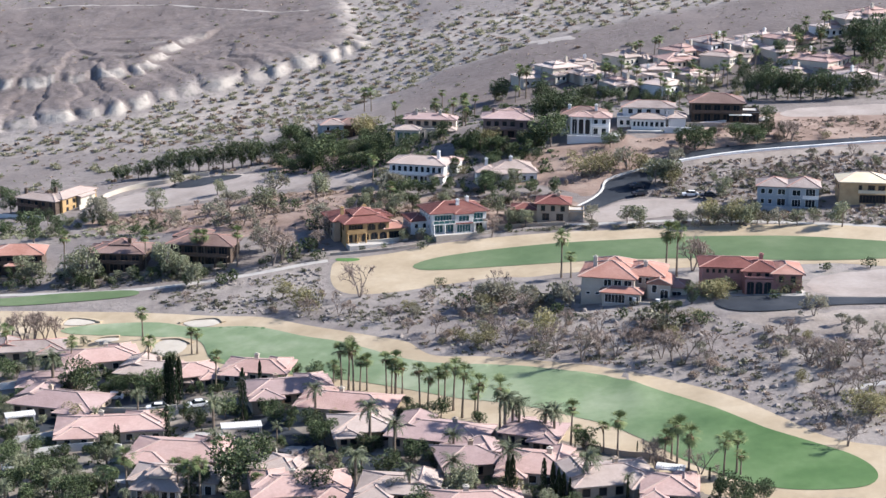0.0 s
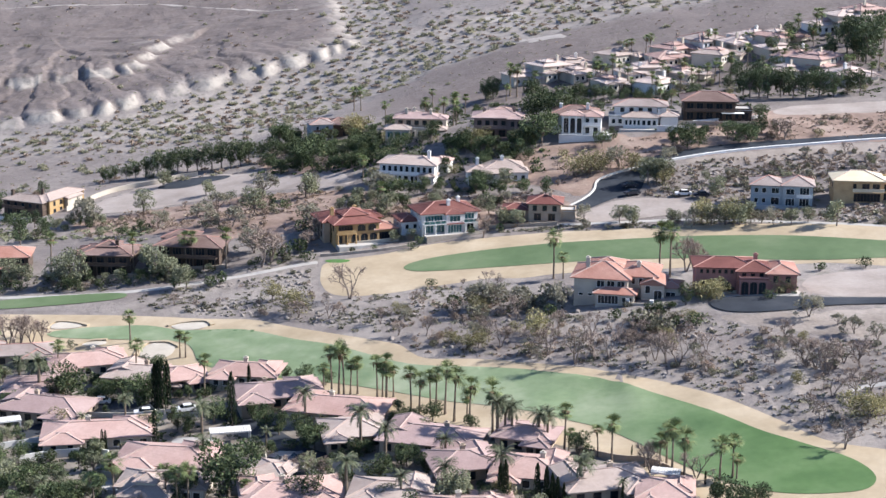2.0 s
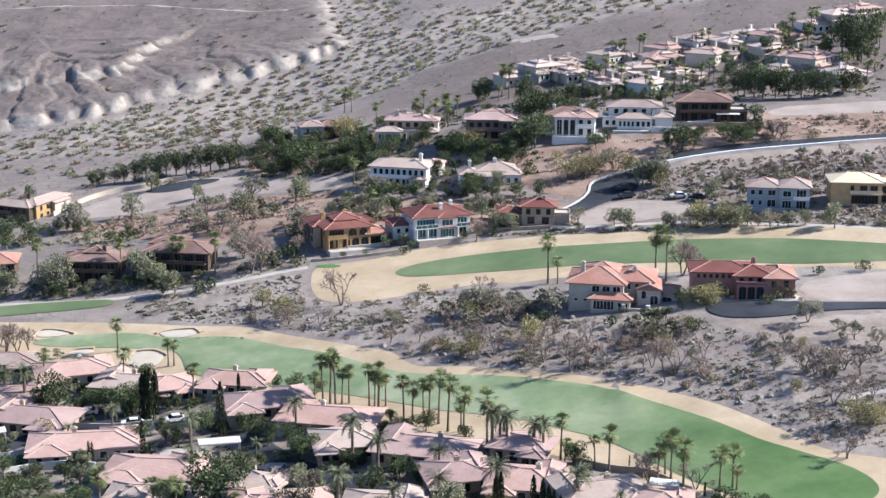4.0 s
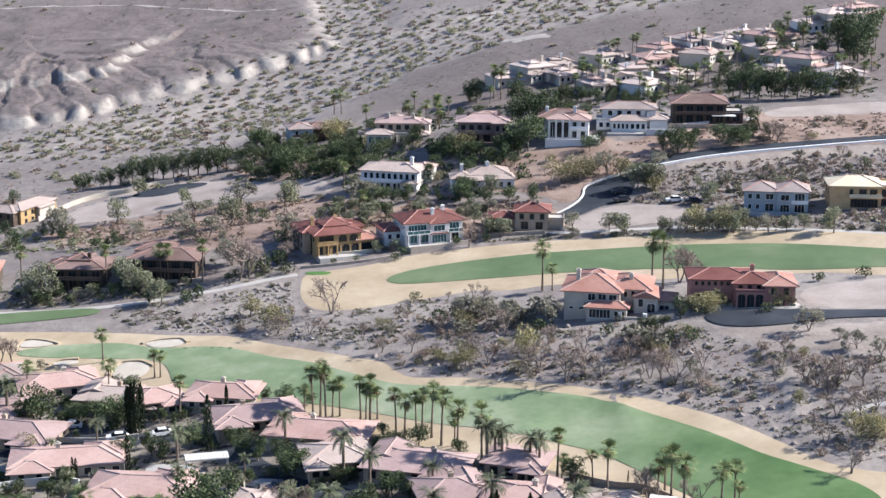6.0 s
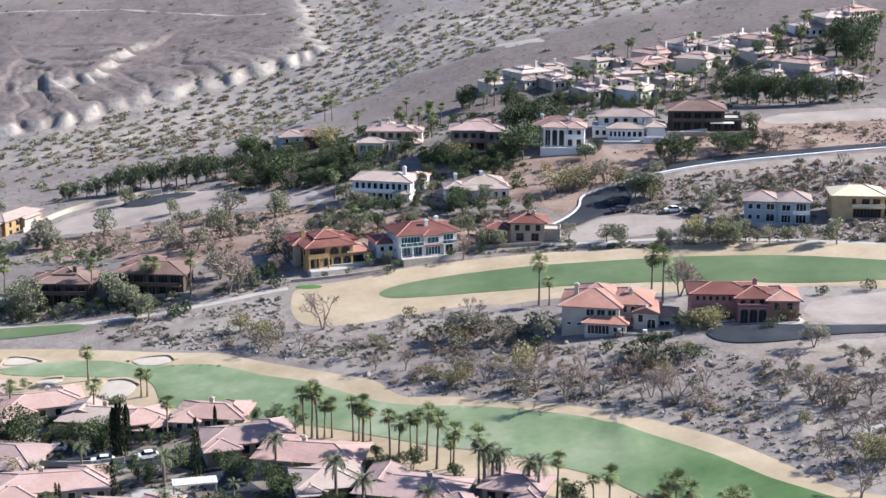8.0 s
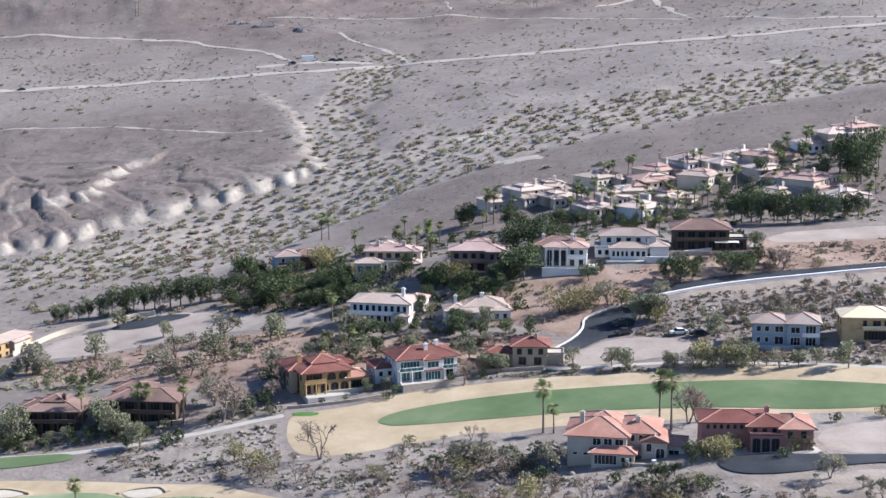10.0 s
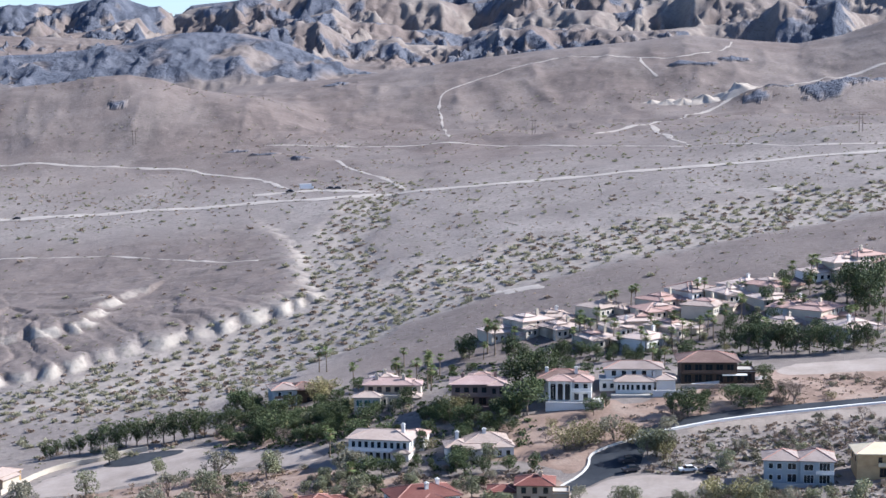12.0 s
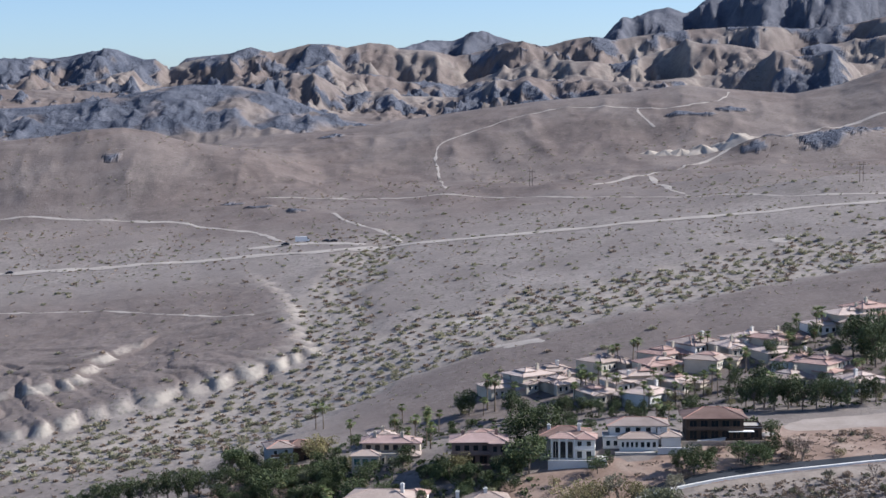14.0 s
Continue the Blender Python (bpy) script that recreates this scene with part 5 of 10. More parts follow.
PLANTS = {
    "fan": [fan_palm(11 + k, h, "tall fan palm with a slim bare trunk and round green crown") for k, h in enumerate((9.0, 11.0, 10.0))],
    "date": [date_palm(21 + k, h, "date palm with arching grey-green feathered fronds") for k, h in enumerate((7.0, 8.5))],
    "cypress": [cypress(31 + k, h, "slim dark green Italian cypress") for k, h in enumerate((8.0, 9.5))],
    "green": [broad_tree(n, 41 + k, h, w, GREEN_LEAF, lab) for k, (n, h, w, lab) in enumerate((
        ("evergreen_tree", 7.0, 6.5, "dense dark green evergreen tree with a rounded crown"),
        ("shade_tree", 6.0, 7.4, "wide dark green shade tree with a low spreading crown"),
        ("laurel_tree", 8.5, 6.0, "upright dark green laurel tree")))],
    "olive": [broad_tree("olive_tree", 51 + k, h, w, OLIVE_LEAF, "grey-green olive-like tree with an airy crown", count=1500, size=0.165) for k, (h, w) in enumerate(((6.0, 6.0), (5.0, 5.5)))],
    "yellow": [broad_tree("palo_verde_tree", 61 + k, h, w, YELLOW_LEAF, "yellow-green palo verde tree with a thin spreading crown", count=1300, size=0.15, low=0.12) for k, (h, w) in enumerate(((5.0, 6.5), (4.2, 6.0)))],
    "bare": [bare_tree("bare_tree", 71 + k, h, h, "leafless grey desert tree with fine branching twigs") for k, h in enumerate((5.5, 6.5, 4.5))],
    "airy": [bare_tree("desert_tree", 81 + k, h, h, "thin grey-green desert tree with a see-through crown", AIRY_LEAF, 2) for k, h in enumerate((5.5, 6.5))],
    "pine": [broad_tree("pine_tree", 91 + k, h, w * 1.2, PINE_LEAF, "round-headed dark green pine tree on a bare trunk", count=2100, size=0.19, fork=0.34, low=0.2, masses=14) for k, (h, w) in enumerate(((8.0, 6.0), (7.0, 5.5)))],
    "bush": [shrub("green_bush", 101 + k, w, h, GREEN_LEAF, "rounded dark green garden bush") for k, (w, h) in enumerate(((2.6, 1.9), (3.4, 2.2)))],
    "scrub": [shrub("desert_bush", 111 + k, w, h, SHRUB_LEAF, "low olive-grey desert bush") for k, (w, h) in enumerate(((2.2, 1.4), (3.0, 1.7)))],
    "dry": [shrub("dry_bush", 121 + k, w, h, DRY_LEAF, "dry brown desert bush", 260, 0.12) for k, (w, h) in enumerate(((2.2, 1.3), (3.0, 1.8)))],
}
PLANT_HEIGHT = {"fan": (9.0, 11.0, 10.0), "date": (7.0, 8.5), "cypress": (8.0, 9.5), "green": (7.0, 6.0, 8.5), "olive": (6.0, 5.0), "yellow": (5.0, 4.2), "bare": (5.5, 6.5, 4.5),
                "airy": (5.5, 6.5), "pine": (8.0, 7.0), "bush": (1.9, 2.2), "scrub": (1.4, 1.7), "dry": (1.3, 1.8)}
PLANTED = []


def plant(kind, x, y, h, seed):
    """One plant of a kind, of height h, standing on the ground."""
    rng = random.Random(seed * 7919 + int(x * 31) + int(y * 17))
    k = rng.randrange(len(PLANTS[kind]))
    PLANTED.append((kind, k, x, y, h, rng.uniform(0, 360)))


def set_out():
    """Set out all that was planted; the model plants become the first of their kind."""
    used = set()
    pieces = {(kind, k): list(model.children) for kind, models in PLANTS.items() for k, model in enumerate(models)}
    zs = ground(np.array([p[2] for p in PLANTED]), np.array([p[3] for p in PLANTED]))
    for (kind, k, x, y, h, turn), z in zip(PLANTED, zs):
        s = h / PLANT_HEIGHT[kind][k]
        wide = s ** 0.45 if kind == "fan" else s * (0.78 if kind == "pine" else 1.0)
        m = Matrix.LocRotScale((x, y, float(z)), Euler((0, 0, radians(turn))), (wide, wide, s))
        model = PLANTS[kind][k]
        if (kind, k) not in used:
            used.add((kind, k))
            model.matrix_basis = m
        else:
            c = model.copy()
            scene.collection.objects.link(c)
            c.matrix_basis = m
            for o in pieces[kind, k]:
                q = o.copy()
                scene.collection.objects.link(q)
                q.parent = c
    for kind, models in PLANTS.items():
        for k, model in enumerate(models):
            if (kind, k) not in used:
                for o in (*model.children_recursive, model):
                    bpy.data.objects.remove(o)


# ---- houses ----
def hip_roof(geo, caps, x0, y0, x1, y1, z, pitch, over, thick=0.22, gable=False):
    """A hipped (or gabled) roof with eaves over a rectangle; caps gathers the ridge and hip tiles."""
    x0, y0, x1, y1 = x0 - over, y0 - over, x1 + over, y1 + over
    w, d = x1 - x0, y1 - y0
    z0 = z - over * pitch * 0.6
    inset = 0 if gable else min(w, d) / 2
    if w >= d:
        rise = d / 2 * pitch
        a, b = (x0 + inset, (y0 + y1) / 2, z0 + thick + rise), (x1 - inset, (y0 + y1) / 2, z0 + thick + rise)
        tops = [(0, a), (1, b), (2, b), (3, a)]
    else:
        rise = w / 2 * pitch
        a, b = ((x0 + x1) / 2, y0 + inset, z0 + thick + rise), ((x0 + x1) / 2, y1 - inset, z0 + thick + rise)
        tops = [(0, a), (1, a), (2, b), (3, b)]
    low = [(x0, y0, z0), (x1, y0, z0), (x1, y1, z0), (x0, y1, z0)]
    mid = [(x, y, z0 + thick) for x, y, _ in low]
    v = low + mid + [a, b]
    if w >= d:
        faces = [(4, 5, 9, 8), (5, 6, 9), (6, 7, 8, 9), (7, 4, 8)]
    else:
        faces = [(4, 5, 8), (5, 6, 9, 8), (6, 7, 9), (7, 4, 8, 9)]
    geo.add(v, faces + [(3, 2, 1, 0), (0, 1, 5, 4), (1, 2, 6, 5), (2, 3, 7, 6), (3, 0, 4, 7)])
    up = Vector((0, 0, 0.06))
    for i, t in tops:
        caps.limb(Vector(mid[i]) + up, Vector(t) + up, 0.13, 0.13, 5)
    if (Vector(a) - Vector(b)).length > 0.5:
        caps.limb(Vector(a) + up, Vector(b) + up, 0.13, 0.13, 5)
    return rise


def face_frame(block, side):
    """Origin and axes of one wall of a block: along, outward."""
    x0, y0, w, d, h, z0 = block[:6]
    if side == "f":
        return Vector((x0, y0, z0)), Vector((1, 0, 0)), Vector((0, -1, 0)), w
    if side == "r":
        return Vector((x0 + w, y0, z0)), Vector((0, 1, 0)), Vector((1, 0, 0)), d
    if side == "l":
        return Vector((x0, y0 + d, z0)), Vector((0, -1, 0)), Vector((-1, 0, 0)), d
    return Vector((x0 + w, y0 + d, z0)), Vector((-1, 0, 0)), Vector((0, 1, 0)), w


def slab(o, a, n, u0, u1, z0, z1, n0, n1):
    g = Geo()
    vs = []
    for nn in (n0, n1):
        for u, z in ((u0, z0), (u1, z0), (u1, z1), (u0, z1)):
            vs.append(o + a * u + n * nn + Vector((0, 0, z)))
    return g.add(vs, [(0, 1, 2, 3), (7, 6, 5, 4), (4, 5, 1, 0), (5, 6, 2, 1), (6, 7, 3, 2), (7, 4, 0, 3)])


def wall_mesh(block, holes, sink):
    """Four joined walls 0.25 m thick with openings cut through them; holes: side -> list of (u0, u1, z0, z1)."""
    corners, faces = {}, {}
    x0, y0, w, d, h, z0 = block[:6]

    def corner(p):
        return corners.setdefault((round(p.x, 3), round(p.y, 3), round(p.z, 3)), len(corners))

    for side in "frbl":
        o, a, n, length = face_frame(block, side)
        e0, e1 = (0.0, length) if side in "fb" else (0.25, length - 0.25)
        hs = holes.get(side, [])
        us = sorted({e0, e1, *[u for q in hs for u in q[:2]]})
        zs = sorted({-sink, h, *[z for q in hs for z in q[2:4]]})
        for u0, u1 in zip(us, us[1:]):
            for v0, v1 in zip(zs, zs[1:]):
                um, vm = (u0 + u1) / 2, (v0 + v1) / 2
                if any(q[0] < um < q[1] and q[2] < vm < q[3] for q in hs):
                    continue
                s = slab(o, a, n, u0, u1, v0, v1, -0.25, 0.0)
                idx = [corner(Vector(p)) for p in s.v]
                for f in s.f:
                    face = tuple(idx[i] for i in f)
                    key = frozenset(face)
                    if key in faces:
                        del faces[key]
                    else:
                        faces[key] = face
    g = Geo()
    g.v, g.f = list(corners), list(faces.values())
    return g


def band(x0, y0, x1, y1, z0, z1, out):
    """A moulding that runs round a block, standing proud of its walls."""
    g = Geo()
    for e in (out, -0.05):
        for z in (z0, z1):
            g.v += [(x0 - e, y0 - e, z), (x1 + e, y0 - e, z), (x1 + e, y1 + e, z), (x0 - e, y1 + e, z)]
    for k in range(4):
        j = (k + 1) % 4
        g.f += [(k, j, j + 4, k + 4), (k + 4, j + 4, j + 12, k + 12), (k + 8, k, j, j + 8)[::-1], (k + 8, k + 12, j + 12, j + 8)]
    return g


def arch_plate(o, a, nn, u0, u1, s1):
    """Fills the upper corners of an opening so that it ends in a round arch."""
    r = (u1 - u0) / 2
    pts = [(u0, s1), (u1, s1)] + [(u0 + r + r * math.cos(t), s1 - r + r * math.sin(t)) for t in np.linspace(0, math.pi, 11)]
    g = Geo()
    n = len(pts)
    for d in (-0.02, -0.23):
        g.v += [tuple(o + a * u + nn * d + Vector((0, 0, z))) for u, z in pts]
    g.f = [tuple(range(n))[::-1], tuple(range(n, 2 * n))] + [(k, (k + 1) % n, (k + 1) % n + n, k + n) for k in range(n)]
    return g


def house(name, x, y, turn, label, blocks, windows=(), chimneys=(), balconies=(), columns=(), extra=(), group="", lift=0.2, category="house", size=0.88, hedge=0):
    """blocks: (x0, y0, width, depth, wall height, base height, roof kind, wall, tile[, pitch]); windows: (block, side, count, width, height, sill, from, to[, arched]);
    chimneys: (x, y, top); balconies: (x0, x1, y, z, out, material); columns: (x, y, z0, z1, radius)."""
    zs = [height(x + dx * 5, y + dy * 5) for dx, dy in ((0, 0), (1, 0), (-1, 0), (0, 1))]
    ob = thing(name, pose(x, y, sum(zs) / 4 + lift, 0, 0, turn) @ Matrix.Scale(size, 4), label, category, group)
    AVOID.append([(x + math.cos(radians(turn)) * u - math.sin(radians(turn)) * v, y + math.sin(radians(turn)) * u + math.cos(radians(turn)) * v)
                  for u, v in ((-9, -2), (9, -2), (9, 11), (-9, 11))])
    rng = random.Random(int(x * 13) + int(y * 7))
    if name == "ridge_house":  # wings and porches round the main block
        x0, _, w, d, _, _, _, wall, tile = blocks[0][:9]
        blocks = [*blocks, (x0 + w * rng.uniform(0.55, 0.7), -2.4, w * 0.3, 6, 2.7, 0, rng.choice(("hip", "gable")), PLASTER_CREAM, tile, 0.3),
                  (x0 + w * rng.uniform(0.2, 0.4), 4.5, w * 0.32, 5.5, blocks[0][4] + 1.3, 0, "hip", PLASTER_WHITE, rng.choice((ROOF_PALE, ROOF_PINK, tile)), 0.3)]
    for k in range(hedge):
        u, v = (rng.uniform(-11, 11), rng.uniform(-3.2, -1.6)) if k % 4 else (rng.choice((-12.5, 12.5)), rng.uniform(-1, 10))
        c, s = math.cos(radians(turn)), math.sin(radians(turn))
        plant(rng.choice(("bush", "bush", "bush", "olive", "green")), x + c * u - s * v, y + s * u + c * v, rng.uniform(1.2, 2.6), k)
    for bi, b in enumerate(blocks):
        x0, y0, w, d, h, z0, kind, wall, tile = b[:9]
        pitch = b[9] if len(b) > 9 else 0.32
        over = b[10] if len(b) > 10 else 0.6
        holes, panes = {}, []
        for q in windows:
            if q[0] != bi:
                continue
            _, side, n, ww, wh, sill, u0, u1 = q[:8]
            o, a, nn, length = face_frame(b, side)
            for k in range(n):
                c = u0 + (u1 - u0) * ((k + 0.5) / n)
                if c - ww / 2 < 0.15 or c + ww / 2 > length - 0.15 or sill + wh > h - 0.1:
                    continue
                hole = (round(c - ww / 2, 3), round(c + ww / 2, 3), sill, sill + wh)
                if any(not (hole[1] <= s[0] or hole[0] >= s[1] or hole[3] <= s[2] or hole[2] >= s[3]) for s in holes.get(side, [])):
                    continue
                holes.setdefault(side, []).append(hole)
                panes.append((o, a, nn, hole, q[8] if len(q) > 8 else ""))
        wl_ = part("wall", wall_mesh(b, holes, 2.5 if z0 < 1 else 0.0), wall, ob)
        for o, a, nn, (u0, u1, s0, s1), style in panes:
            t = 0.1
            rim = [o + a * u + nn * n + Vector((0, 0, z)) for n in (-0.16, 0.05) for e in (0, t) for u, z in ((u0 + e, s0 + e), (u1 - e, s0 + e), (u1 - e, s1 - e), (u0 + e, s1 - e))]
            f = Geo().add(rim, [q for k in range(4) for j in ((k + 1) % 4,) for q in ((k, j, j + 4, k + 4), (8 + k, k + 12, j + 12, 8 + j), (k, 8 + k, 8 + j, j), (k + 4, j + 4, j + 12, k + 12))])
            trim = TRIM_BROWN if wall in (PLASTER_BROWN_SHADE, PLASTER_MAUVE, PLASTER_TAN, PLASTER_OCHRE, PLASTER_PINK, TIMBER) else TRIM_WHITE
            win = part("window", f, trim, ob)
            if u1 - u0 > 1.3:
                for k in range(1, int((u1 - u0) / 0.9)):
                    c = u0 + (u1 - u0) * k / int((u1 - u0) / 0.9)
                    part("mullion", slab(o, a, nn, c - 0.04, c + 0.04, s0 + t, s1 - t, -0.15, -0.02), trim, win)
            # in loggias and porches the dark pane stands for the shaded opening
            part("pane", slab(o, a, nn, u0 + t * 0.6, u1 - t * 0.6, s0 + t * 0.6, s1 - t * 0.6, -0.14, -0.1), TEAL_GLASS if style == "teal" else GLASS, win)
            if style == "arch":
                part("arch", arch_plate(o, a, nn, u0 + 0.002, u1 - 0.002, s1 - 0.002), wall, ob)
        if h > 5 and "ridge" not in name:
            part("cornice", band(x0, y0, x0 + w, y0 + d, z0 + h - 0.45, z0 + h - 0.1, 0.14), TRIM_BROWN if wall is PLASTER_BROWN_SHADE else wall, ob)
            if not any(q[0] == bi and q[4] > 4 for q in windows):
                part("belt_course", band(x0, y0, x0 + w, y0 + d, z0 + h * 0.5 - 0.1, z0 + h * 0.5 + 0.15, 0.1), TRIM_BROWN if wall is PLASTER_BROWN_SHADE else wall, ob)
        if kind in ("hip", "gable"):
            roof, caps = Geo(), Geo()
            hip_roof(roof, caps, x0, y0, x0 + w, y0 + d, z0 + h, pitch, over, gable=kind == "gable")
            r = part("roof", roof, tile, ob)
            part("ridge_cap", caps, RIDGE_RED if tile in (ROOF_RED, ROOF_BROWN, ROOF_GREY) else RIDGE, r)
            if kind == "gable":
                if w >= d:
                    for xx in (x0 + 0.02, x0 + w - 0.27):
                        g = Geo().add([(xx, y0, z0 + h), (xx, y0 + d, z0 + h), (xx, y0 + d / 2, z0 + h + d / 2 * pitch), (xx + 0.25, y0, z0 + h), (xx + 0.25, y0 + d, z0 + h), (xx + 0.25, y0 + d / 2, z0 + h + d / 2 * pitch)],
                              [(0, 2, 1), (3, 4, 5), (0, 3, 5, 2), (1, 2, 5, 4)])
                        part("gable_wall", g, wall, ob)
                else:
                    for yy in (y0 + 0.02, y0 + d - 0.27):
                        g = Geo().add([(x0, yy, z0 + h), (x0 + w, yy, z0 + h), (x0 + w / 2, yy, z0 + h + w / 2 * pitch), (x0, yy + 0.25, z0 + h), (x0 + w, yy + 0.25, z0 + h), (x0 + w / 2, yy + 0.25, z0 + h + w / 2 * pitch)],
                              [(0, 1, 2), (3, 5, 4), (0, 2, 5, 3), (1, 4, 5, 2)])
                        part("gable_wall", g, wall, ob)
        elif kind == "flat":
            g = Geo().box(x0 - 0.1, y0 - 0.1, z0 + h, x0 + w + 0.1, y0 + d + 0.1, z0 + h + 0.25)
            part("roof", g, tile, ob)
            p = Geo()
            for e in ((x0 - 0.12, y0 - 0.12, x0 + w + 0.12, y0 + 0.12), (x0 - 0.12, y0 + d - 0.12, x0 + w + 0.12, y0 + d + 0.12), (x0 - 0.12, y0 + 0.12, x0 + 0.12, y0 + d - 0.12), (x0 + w - 0.12, y0 + 0.12, x0 + w + 0.12, y0 + d - 0.12)):
                p.box(e[0], e[1], z0 + h + 0.25, e[2], e[3], z0 + h + 0.7)
            part("parapet", p, wall, ob)
    for cx, cy, top in chimneys:
        g = Geo().box(cx - 0.5, cy - 0.4, 1.0, cx + 0.5, cy + 0.4, top)
        c = part("chimney", g, blocks[0][7], ob)
        part("chimney_cap", Geo().box(cx - 0.65, cy - 0.55, top, cx + 0.65, cy + 0.55, top + 0.2).box(cx - 0.3, cy - 0.25, top + 0.2, cx + 0.3, cy + 0.25, top + 0.5), blocks[0][7], c)
    for bx0, bx1, by, bz, out, mat in balconies:
        b = part("balcony", Geo().box(bx0, by - out, bz - 0.25, bx1, by - 0.02, bz), blocks[0][7], ob)
        g = Geo()
        n = max(2, int((bx1 - bx0) / 1.6))
        for k in range(n + 1):
            px = bx0 + 0.05 + (bx1 - bx0 - 0.1) * k / n
            g.box(px - 0.05, by - out + 0.02, bz, px + 0.05, by - out + 0.12, bz + 1.0)
        g.box(bx0, by - out, bz + 0.98, bx1, by - out + 0.14, bz + 1.08)
        part("railing", g, TRIM_WHITE if mat is TEAL_GLASS else mat, b)
        part("balustrade", Geo().box(bx0 + 0.1, by - out + 0.05, bz + 0.08, bx1 - 0.1, by - out + 0.08, bz + 0.95), mat, b)
    for cx, cy, c0, c1, r in columns:
        part("column", Geo().tube([((cx, cy, c0), r * 1.3), ((cx, cy, c0 + 0.3), r * 1.3), ((cx, cy, c0 + 0.32), r), ((cx, cy, c1 - 0.3), r * 0.9), ((cx, cy, c1 - 0.28), r * 1.3), ((cx, cy, c1), r * 1.3)], 8), blocks[0][7], ob)
    for pname, box, mat in extra:
        part(pname, Geo().box(*box), mat, ob)
    return ob


# ---- the houses, from the fairway up to the ridge ----
house("bungalow", -67.0, 326.1, 8, "single-storey pale plaster house with pink clay tile roofs", [(-12.0, 2.5, 24.1, 11, 2.75, 0, "hip", PLASTER_CREAM, ROOF_PINK, 0.27, 1.0), (-12.0, 0, 8.4, 7, 2.40, 0, "hip", PLASTER_CREAM, ROOF_PINK, 0.27, 0.9), (3.6, 6.1, 7.6, 8.2, 3.20, 0, "hip", PLASTER_CREAM, ROOF_PINK, 0.27)], windows=((0, "f", 5, 1.7, 1.8, 0.2, 8.7, 23.8), (1, "f", 2, 1.5, 1.5, 0.6, 0.4, 8.0), (0, "r", 3, 1.2, 1.3, 0.9, 1, 10), (0, "l", 3, 1.2, 1.3, 0.9, 1, 10), (1, "r", 1, 1.2, 1.4, 0.8, 1, 5)), chimneys=((-2.3, 9.1, 5.3),), group="tiled houses by the fairway", hedge=8)
house("bungalow", -51.4, 306.9, -6, "single-storey pale plaster house with pink clay tile roofs", [(-10.5, 2.5, 21.0, 12, 2.75, 0, "hip", PLASTER_TAN, ROOF_PINK, 0.27, 1.0), (-10.5, 0, 8.7, 7, 2.40, 0, "hip", PLASTER_TAN, ROOF_PINK, 0.27, 0.9), (1.8, 6.6, 7.8, 9.0, 3.20, 0, "hip", PLASTER_TAN, ROOF_PINK, 0.27)], windows=((0, "f", 4, 1.7, 1.8, 0.2, 9.0, 20.7), (1, "f", 2, 1.5, 1.5, 0.6, 0.4, 8.3), (0, "r", 3, 1.2, 1.3, 0.9, 1, 11), (0, "l", 3, 1.2, 1.3, 0.9, 1, 11), (1, "r", 1, 1.2, 1.4, 0.8, 1, 5)), group="tiled houses by the fairway", hedge=8)
house("bungalow", -84.2, 343.6, -14, "single-storey tan plaster house with mauve-grey tile roofs", [(-10.5, 2.5, 21.1, 12, 2.75, 0, "hip", PLASTER_TAN, ROOF_MAUVE, 0.27, 1.0), (2.9, 0, 7.6, 7, 2.40, 0, "hip", PLASTER_TAN, ROOF_MAUVE, 0.27, 0.9), (-10.5, 6.6, 6.8, 9.0, 3.20, 0, "gable", PLASTER_TAN, ROOF_MAUVE, 0.27)], windows=((0, "f", 4, 1.7, 1.8, 0.2, 0.3, 13.2), (1, "f", 2, 1.5, 1.5, 0.6, 0.4, 7.2), (0, "r", 3, 1.2, 1.3, 0.9, 1, 11), (0, "l", 3, 1.2, 1.3, 0.9, 1, 11), (1, "r", 1, 1.2, 1.4, 0.8, 1, 5)), chimneys=((-3.1, 9.7, 5.3),), group="tiled houses by the fairway", hedge=8)
house("bungalow", -77.1, 371.9, 18, "single-storey pale plaster house with pink clay tile roofs", [(-9.2, 2.5, 18.5, 11, 2.75, 0, "hip", PLASTER_CREAM, ROOF_PINK, 0.27, 1.0), (-9.2, 0, 6.6, 7, 2.40, 0, "hip", PLASTER_CREAM, ROOF_PINK, 0.27, 0.9), (2.6, 6.1, 5.9, 8.2, 3.20, 0, "hip", PLASTER_CREAM, ROOF_PINK, 0.27)], windows=((0, "f", 3, 1.7, 1.8, 0.2, 6.9, 18.2), (1, "f", 2, 1.5, 1.5, 0.6, 0.4, 6.2), (0, "r", 3, 1.2, 1.3, 0.9, 1, 10), (0, "l", 3, 1.2, 1.3, 0.9, 1, 10), (1, "r", 1, 1.2, 1.4, 0.8, 1, 5)), chimneys=((1.7, 9.1, 5.3),), group="tiled houses by the fairway", hedge=8)
